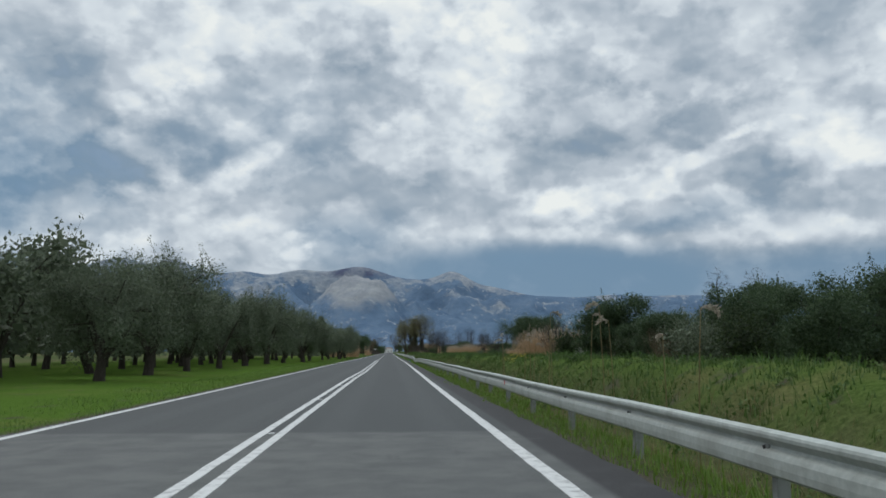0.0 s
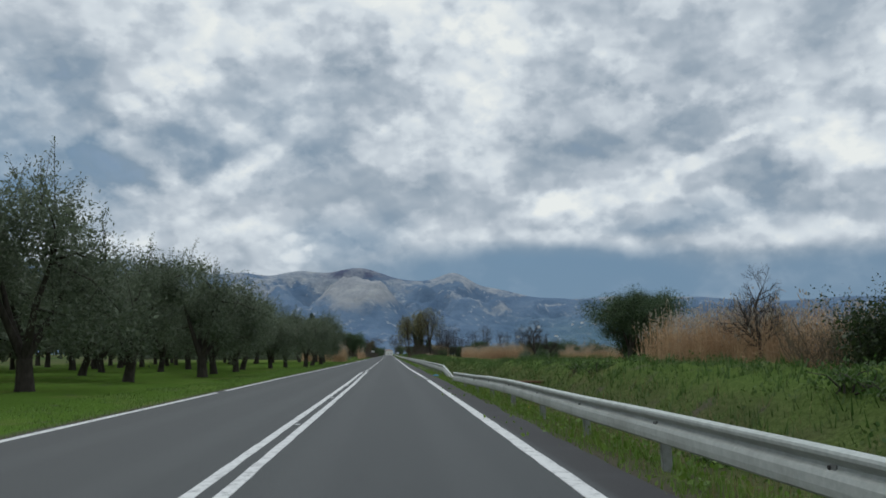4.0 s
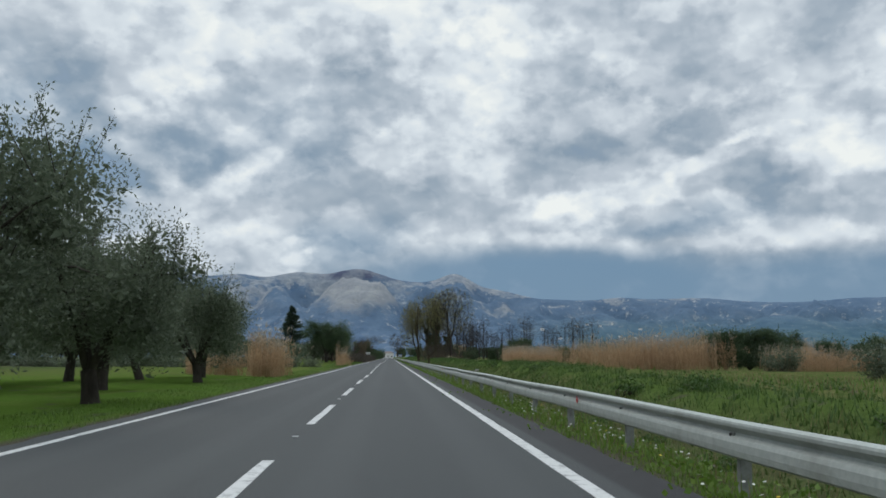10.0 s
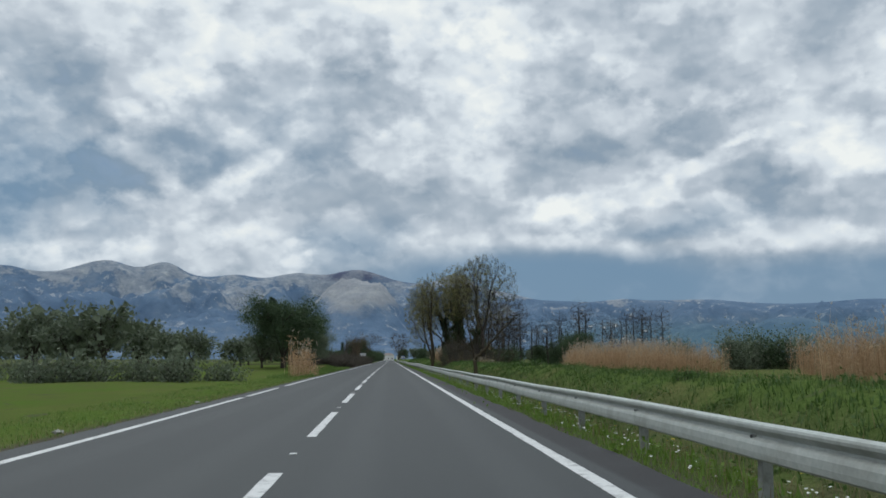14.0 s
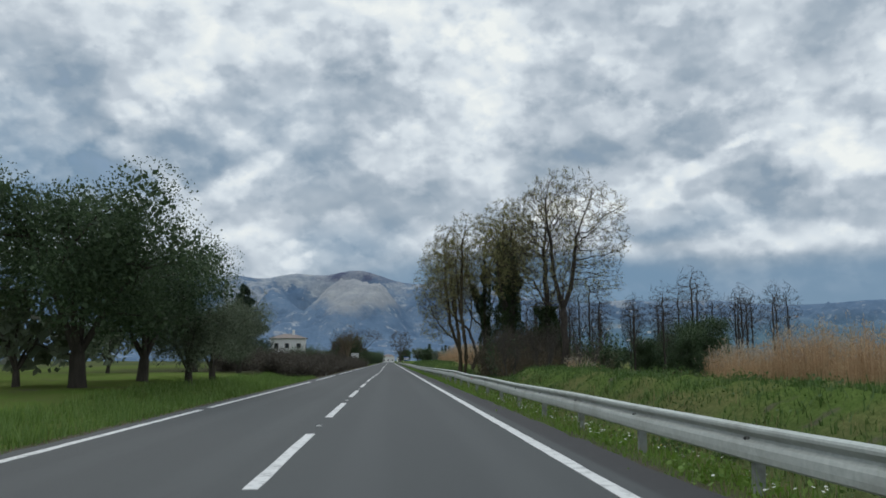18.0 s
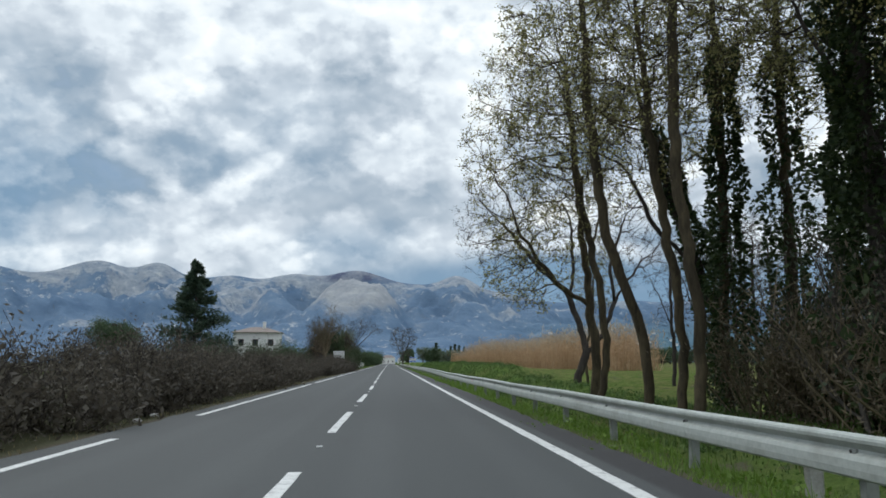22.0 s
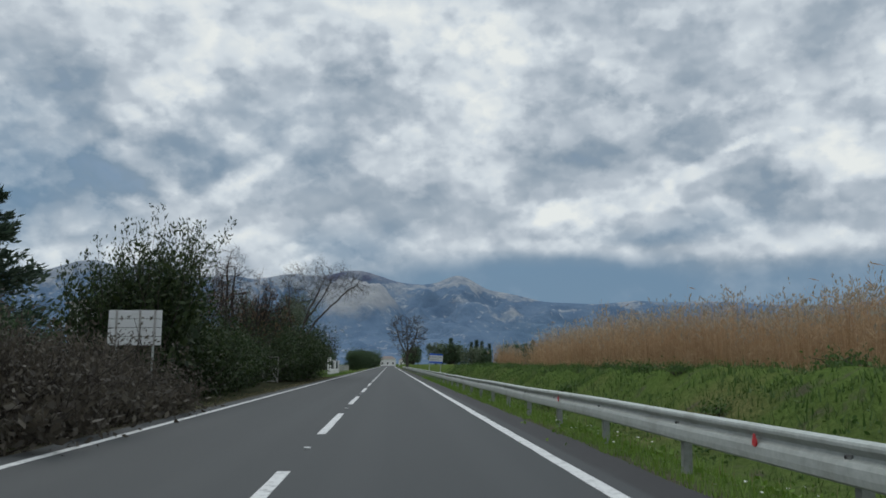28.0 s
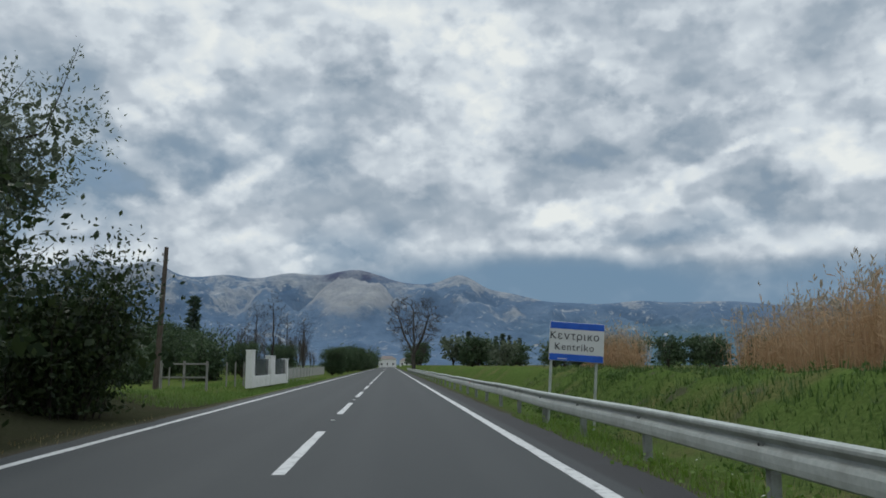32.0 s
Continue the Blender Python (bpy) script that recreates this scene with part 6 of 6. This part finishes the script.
clover(5.4, 10.2, -5, 520, 14000, 331, "patches of deep green clover and nettles on the bank", M["clover"])
clover(5.4, 10.2, -5, 520, 26000, 332, "patches of fresh green weeds on the bank", M["bank"])
clover(3.15, 4.8, 20, 500, 16000, 333, "low green weeds along the verge", M["lush"])
flowers("buttercups", 7.4, 8.6, 45, 51, 170, M["yellow"], "clump of tall yellow flowers on the bank", 324, 0.028)
flowers("daisies", 3.3, 4.9, 150, 300, 1300, M["petal"], "white daisies scattered in the verge grass", 321)
flowers("daisies", 3.3, 5.2, 400, 490, 260, M["petal"], "white daisies scattered in the verge grass", 322)
flowers("buttercups", 3.4, 6.5, 20, 300, 320, M["yellow"], "small yellow flowers in the verge grass", 323)
for k in range(110):
    x = rnd.choice((rnd.uniform(6.5, 9.5), rnd.uniform(4.6, 6.2), rnd.uniform(6.5, 12)))
    plant("weed", x, rnd.uniform(20, 510), "leafy green weed on the grassy bank", "weed", "weed", "weeds on the bank", kind="stuff", size=rnd.uniform(0.5, 1.05))
for x, y in ((5.4, 18), (5.9, 19), (4.9, 22), (5.6, 14.5), (5.0, 31), (6.2, 40), (5.2, 12), (6.6, 24), (5.3, 27), (5.6, 28.2), (5.9, 26.4), (6.1, 33)):
    reed = thing("dry_stalk", (x, y, float(land(x, y))), "single tall dry stalk with a drooping seed head", "reed", "dry stalks in the ditch", turn=rnd.uniform(0, 360))
    s = Shape()
    hgt = rnd.uniform(1.9, 2.9)
    s.tube([(0, 0, -0.1), (0.03, 0, hgt * 0.5), (0.1, 0, hgt)], [0.014, 0.011, 0.007], 5)
    part("stem", s.done("stem", M["straw"]), None, reed)
    s = Shape()
    rg = np.random.default_rng(int(y * 10))
    f = rg.uniform(0, 1, (70, 1))
    s.leaves(rg, np.array([0.1, 0, hgt]) + np.array([0.25, 0, 0.16]) * f - np.array([0, 0, 0.25]) * f * f, 0.1, 0.03, np.array([0.7, 0, -0.3]), 0.3)
    part("seed_head", s.done("seed_head", M["plume"]), None, reed, "pale feathery seed head")

# ---------------------------------------------------------------- the place-name sign
def build_sign():
    y, x0, x1, z0, z1 = 498.5, 4.02, 5.42, 1.38, 2.36
    sign = thing("place_sign", ((x0 + x1) / 2, y, 0), "white place-name sign with blue bands, leaning on two grey posts", "road sign")
    sign.matrix_basis = pose((x0 + x1) / 2 - 0.13, y, 0, 0, 3.8, 0)
    w, h = x1 - x0, z1 - z0
    part("panel", box(w, 0.03, h, 0.012), M["sign_white"], sign, "white metal panel", pose(0, 0, z0))
    part("band", box(w - 0.02, 0.008, h * 0.17, 0.002), M["sign_blue"], sign, "blue band", pose(0, -0.016, z1 - h * 0.17 - 0.008))
    part("band", box(w - 0.02, 0.008, h * 0.17, 0.002), M["sign_blue"], sign, "blue band", pose(0, -0.016, z0 + 0.008))
    for x in (-w / 2 + 0.08, w / 2 - 0.16):
        g = float(land((x0 + x1) / 2 + x, y)) - 0.3
        part("post", rod(0.035, 0.035, z1 - g - 0.1, 10), M["zinc"], sign, m=pose(x, 0.055, g))
    for text, z, size in (("K\u03b5\u03bd\u03c4\u03c1\u03b9\u043a\u03bf", z0 + h * 0.555, 0.27), ("Kentriko", z0 + h * 0.28, 0.25)):
        c = bpy.data.curves.new("lettering", "FONT")
        c.body, c.size, c.align_x, c.extrude, c.space_character = text, size, "CENTER", 0.002, 1.14
        tmp = bpy.data.objects.new("tmp", c)
        scene.collection.objects.link(tmp)
        bpy.context.view_layer.update()
        me = bpy.data.meshes.new_from_object(tmp.evaluated_get(bpy.context.evaluated_depsgraph_get()))
        bpy.data.objects.remove(tmp)
        me.materials.clear()
        me.materials.append(M["ink"])
        part("lettering", me, None, sign, "black lettering", pose(-0.06, -0.019, z, 90, 0, 0))
    part("lettering", box(0.24, 0.004, 0.022, 0), M["sign_white"], sign, "small white maker's line", pose(-0.36, -0.022, z0 + 0.045))


build_sign()


# ---------------------------------------------------------------- garden wall, pole, gate, notice board, house
def build_wall():
    wall = thing("garden_wall", (-8.4, 527.6, 0.02), "whitewashed garden wall with three piers and dark openings", "wall", turn=-1, size=1.14)
    part("low_wall", box(0.25, 12.4, 0.62, 0.02), M["white_wall"], wall, m=pose(0.0, 6.2, -0.1))
    for k, (y, h, w) in enumerate(((0.0, 1.95, 0.75), (6.3, 1.72, 1.6), (12.4, 1.58, 0.55))):
        part("pier", box(0.36, w, h, 0.025), M["white_wall"], wall, m=pose(0, y, -0.1))
        part("cap", box(0.42, w + 0.06, 0.06, 0.015), M["white_wall"], wall, m=pose(0, y, h - 0.1))
    for a, b in ((0.4, 5.4), (7.2, 12.1)):
        part("infill", box(0.05, b - a, 0.98, 0.01), M["dark"], wall, "dark sheet across the opening between the piers", pose(0.02, (a + b) / 2, 0.5))
    fence = thing("wire_fence", (-8.4, 541.4, 0), "grey wire fence running on from the wall", "fence")
    for k in range(14):
        part("post", rod(0.03, 0.03, 1.35, 6), M["zinc"], fence, m=pose(-k * 0.03, 2 + k * 3.2, -0.2))
    for z in (0.35, 0.7, 1.05):
        part("wire", rod(0.008, 0.008, 43, 4), M["zinc"], fence, m=pose(0, 1.5, z, -90, 0, 0.5))
    part("mesh_sheet", box(0.012, 42, 0.9, 0), M["concrete"], fence, "weathered grey screening", pose(-0.25, 23, 0.1))


build_wall()
gate = thing("field_gate", (-9.6, 521.5, 0.15), "weathered wooden post-and-rail gate", "gate", turn=-3)
for x in (0, -1.2, -2.4):
    part("post", box(0.11, 0.11, 1.55, 0.01), M["pale_wood"], gate, m=pose(x, 0, -0.2))
for z in (0.45, 1.15):
    part("rail", box(2.4, 0.05, 0.09, 0.008), M["pale_wood"], gate, m=pose(-1.2, -0.08, z))
for x in (0.6, 1.0, 1.4, -3.2, -4.0):
    stake = tagged(new("fence_stake", None), "thin weathered fence stake", "post", "fence stakes")
    stake.matrix_basis = pose(-9.6 + x, 523 + abs(x), 0.1)
    part("stake", rod(0.045, 0.04, 1.35, 6), M["pale_wood"], stake)
pole = thing("utility_pole", (-12.5, 522.5, 0.3), "leaning dark wooden utility pole", "pole", turn=0)
part("shaft", rod(0.16, 0.11, 7.7, 10, pose(0, 0, -0.3, 0, 1.6, 0)), M["wood"], pole)
part("insulator", rod(0.05, 0.04, 0.16, 8), M["concrete"], pole, "small ceramic insulator", pose(0.07, -0.15, 6.9))
pole = thing("utility_pole", (-38, 470, 0.3), "plain dark wooden utility pole", "pole")
part("shaft", rod(0.16, 0.11, 8.5, 10, pose(0, 0, -0.3)), M["wood"], pole)
part("insulator", rod(0.05, 0.04, 0.16, 8), M["concrete"], pole, "small ceramic insulator", pose(0.0, -0.15, 8.0))

board = thing("notice_board", (-7.66, 440.4, 0.05), "pale slatted back of a roadside board on posts", "sign board", turn=-4)
for k in range(4):
    part("slat", box(1.6, 0.03, 0.25, 0.008), M["sign_white"], board, m=pose(0, 0, 1.8 + k * 0.265))
for x in (-0.55, 0.15, 0.6):
    part("batten", box(0.06, 0.03, 1.06, 0.005), M["concrete"], board, m=pose(x, -0.032, 1.8))
for x in (-0.55, 0.55):
    part("post", rod(0.035, 0.035, 2.6, 8), M["zinc"], board, m=pose(x, 0.05, -0.2))

wire_gate = thing("wire_gate", (-7.62, 471.1, 0.05), "rusty pale wire mesh gate standing half open", "gate", turn=50)
for x, w, z, h in ((0, 0.05, 0, 1.75), (1.3, 0.05, 0, 1.75)):
    part("upright", box(w, 0.05, h, 0.006), M["concrete"], wire_gate, m=pose(-x, 0, z))
for z in (0.08, 0.9, 1.7):
    part("crossbar", box(1.3, 0.04, 0.04, 0.006), M["concrete"], wire_gate, m=pose(-0.65, 0, z))
part("brace", box(2.05, 0.035, 0.04, 0.005), M["concrete"], wire_gate, m=pose(-0.65, 0, 0.88, 0, 51, 0))
for k in range(9):
    part("wire", rod(0.005, 0.005, 1.65, 4), M["zinc"], wire_gate, m=pose(-0.13 - k * 0.13, 0.01, 0.05))
for k in range(9):
    part("wire", rod(0.005, 0.005, 1.3, 4), M["zinc"], wire_gate, m=pose(0, 0.01, 0.2 + k * 0.17, 0, -90, 0))


def build_house():
    house = thing("house", (-31.0, 512, 0.0), "two-storey whitewashed country house with a hipped tile roof", "house", turn=4)
    part("wall", box(10.4, 8.5, 8.1, 0.03), M["white_wall"], house, "whitewashed walls")
    bm = bmesh.new()
    ring = [bm.verts.new(p) for p in ((-5.8, -4.8, 8.05), (5.8, -4.8, 8.05), (5.8, 4.8, 8.05), (-5.8, 4.8, 8.05))]
    ridge = [bm.verts.new(p) for p in ((-1.6, 0, 9.4), (1.6, 0, 9.4))]
    for f in ((ring[0], ring[1], ridge[1], ridge[0]), (ring[1], ring[2], ridge[1]), (ring[2], ring[3], ridge[0], ridge[1]), (ring[3], ring[0], ridge[0]), (ring[3], ring[2], ring[1], ring[0])):
        bm.faces.new(f)
    roof = part("roof", bm, M["roof"], house, "faded hipped tile roof")
    part("chimney", box(0.7, 0.7, 1.6, 0.03), M["white_wall"], roof, m=pose(1.5, -1.0, 9.0))
    for x in (-3.4, -0.2, 3.2):
        for z in (1.2, 5.0):
            win = part("window", box(1.25, 0.1, 1.5, 0.02), M["wood"], house, "dark shuttered window", pose(x, -4.27, z))
            part("pane", box(1.0, 0.02, 1.25, 0), M["pane"], win, m=pose(0, -0.06, 0.12))
    for y in (-1.8, 1.8):
        win = part("window", box(0.1, 1.2, 1.5, 0.02), M["wood"], house, "dark shuttered window", pose(5.22, y, 5.0))
        part("pane", box(0.02, 0.95, 1.25, 0), M["pane"], win, m=pose(0.06, 0, 0.12))


build_house()

# ---------------------------------------------------------------- far end of the road
def far_house(x, y, w, d, h, roof_h, label, mat):
    house = thing("far_house", (x, y, -0.1), label, "house", "houses at the end of the road")
    part("wall", box(w, d, h, 0.03), mat, house)
    bm = bmesh.new()
    a = [bm.verts.new(p) for p in ((-w / 2 - 0.4, -d / 2 - 0.4, h), (w / 2 + 0.4, -d / 2 - 0.4, h), (w / 2 + 0.4, d / 2 + 0.4, h), (-w / 2 - 0.4, d / 2 + 0.4, h), (-w / 4, 0, h + roof_h), (w / 4, 0, h + roof_h))]
    for f in ((0, 1, 5, 4), (1, 2, 5), (2, 3, 4, 5), (3, 0, 4), (3, 2, 1, 0)):
        bm.faces.new([a[i] for i in f])
    part("roof", bm, M["roof"], house, "red tile roof")
    for k in range(3):
        part("window", box(1.0, 0.1, 1.3, 0.02), M["pane"], house, m=pose(-w / 3 + k * w / 3, -d / 2 - 0.03, 1.2))


far_house(-1.5, 985, 11, 8, 5.0, 2.0, "pale house with a red roof at the road's end", M["white_wall"])
far_house(11, 1000, 9, 8, 4.0, 1.8, "low pale house at the road's end", M["white_wall"])

# the far village at the foot of the mountains
rng = random.Random(77)
for k in range(46):
    az = rng.uniform(27.5, 36.0) if k < 32 else rng.uniform(9.0, 19.0)
    far_r = rng.uniform(2990, 3160) if k < 32 else rng.uniform(3500, 3900)
    hit, place, _, _ = MOUNTAINS.ray_cast((far_r * math.sin(radians(az)), far_r * math.cos(radians(az)), 2000), (0, 0, -1))
    if not hit:
        continue
    w, h = rng.uniform(8, 15), rng.uniform(5, 9)
    home = thing("village_house", (place.x, place.y, place.z - 2.5), "small white house of the far village below the mountains", "house", "far village", turn=rng.uniform(-30, 30))
    part("wall", box(w, 9, h + 2.5, 0), M["white_wall"], home)
    bm = bmesh.new()
    a = [bm.verts.new(p) for p in ((-w / 2 - 0.4, -5, h + 2.5), (w / 2 + 0.4, -5, h + 2.5), (w / 2 + 0.4, 5, h + 2.5), (-w / 2 - 0.4, 5, h + 2.5), (-w / 2 - 0.4, 0, h + 4.6), (w / 2 + 0.4, 0, h + 4.6))]
    for f in ((0, 1, 5, 4), (2, 3, 4, 5), (1, 2, 5), (3, 0, 4), (3, 2, 1, 0)):
        bm.faces.new([a[i] for i in f])
    part("roof", bm, M["roof"], home, "tile roof")

# hut among the reeds, culvert, litter
hut = thing("ruined_hut", (23.5, 94.8, float(land(23.5, 94.8))), "small ruined pale hut among reeds", "hut", turn=15)
part("wall", box(2.6, 0.25, 1.5, 0.04), M["concrete"], hut, m=pose(0, 0, -0.1))
part("wall", box(0.25, 2.0, 1.3, 0.04), M["concrete"], hut, m=pose(1.2, 1.1, -0.1))
part("roof", box(3.0, 1.2, 0.12, 0.03), M["rust"], hut, "rusty sheet roof", pose(0, 0.6, 1.42, 8, 0, 0))
for x, y, w, h in ((4.6, 96.5, 0.17, 0.75), (5.75, 93.8, 0.26, 0.5), (6.9, 211.5, 0.35, 0.4), (4.4, 332.5, 0.18, 0.95), (4.5, 328.0, 0.3, 0.75)):
    block = thing("concrete_block", (x, y, float(land(x, y))), "weathered grey concrete block by the ditch", "concrete block", "concrete blocks by the ditch", turn=x * 40)
    part("block", box(w, w * 0.7, h, 0.025), M["concrete"], block, m=pose(0, 0, -0.15))
pipe = thing("culvert_pipe", (6.0, 94.2, 0.14), "rusty steel pipe across the ditch", "pipe", turn=80)
part("pipe", rod(0.06, 0.06, 2.3, 10, pose(0, -1.15, 0, -90, 0, 0)), M["rust"], pipe)
part("flange", rod(0.12, 0.12, 0.05, 10, pose(0, 1.05, 0, -90, 0, 0)), M["rust"], pipe)
pipe = thing("culvert_pipe", (7.6, 211.6, 0.2), "thin pale pipe across the ditch", "pipe", turn=84)
part("pipe", rod(0.04, 0.04, 2.6, 8, pose(0, -1.3, 0, -90, 0, 0)), M["concrete"], pipe)
part("flange", rod(0.07, 0.07, 0.04, 8, pose(0, 1.2, 0, -90, 0, 0)), M["concrete"], pipe)


def crumpled(name, x, y, size, mat, label, category, seed, group="", flat=0.5):
    rng = random.Random(seed)
    bm = bmesh.new()
    bmesh.ops.create_icosphere(bm, subdivisions=2, radius=size)
    for v in bm.verts:
        v.co *= rng.uniform(0.65, 1.3)
        v.co.z *= flat
    me = bpy.data.meshes.new(name)
    bm.to_mesh(me)
    bm.free()
    me.materials.append(mat)
    ob = new(name, me)
    ob.matrix_basis = pose(x, y, float(land(x, y)) + size * flat * 0.7, 0, 0, seed * 40)
    tagged(ob, label, category, group)


crumpled("plastic_bag", 3.3, 109.8, 0.17, M["bag"], "crumpled blue plastic bag on the verge", "bag", 3)
for i, (x, y, s) in enumerate(((-6.3, 431, 0.16), (-6.5, 434, 0.09), (-7.2, 435.5, 0.08), (-6.1, 343, 0.1), (-6.3, 345, 0.12), (-6.2, 379, 0.1), (3.4, 137, 0.16), (3.5, 140, 0.2), (3.45, 134, 0.14), (3.6, 131.5, 0.22), (3.5, 452, 0.1), (-6.2, 226, 0.1), (-6.0, 236, 0.08))):
    crumpled("stone", x, y, s, M["concrete"], "pale stone lying on the verge", "stone", i + 10, "stones on the verges", 0.45)
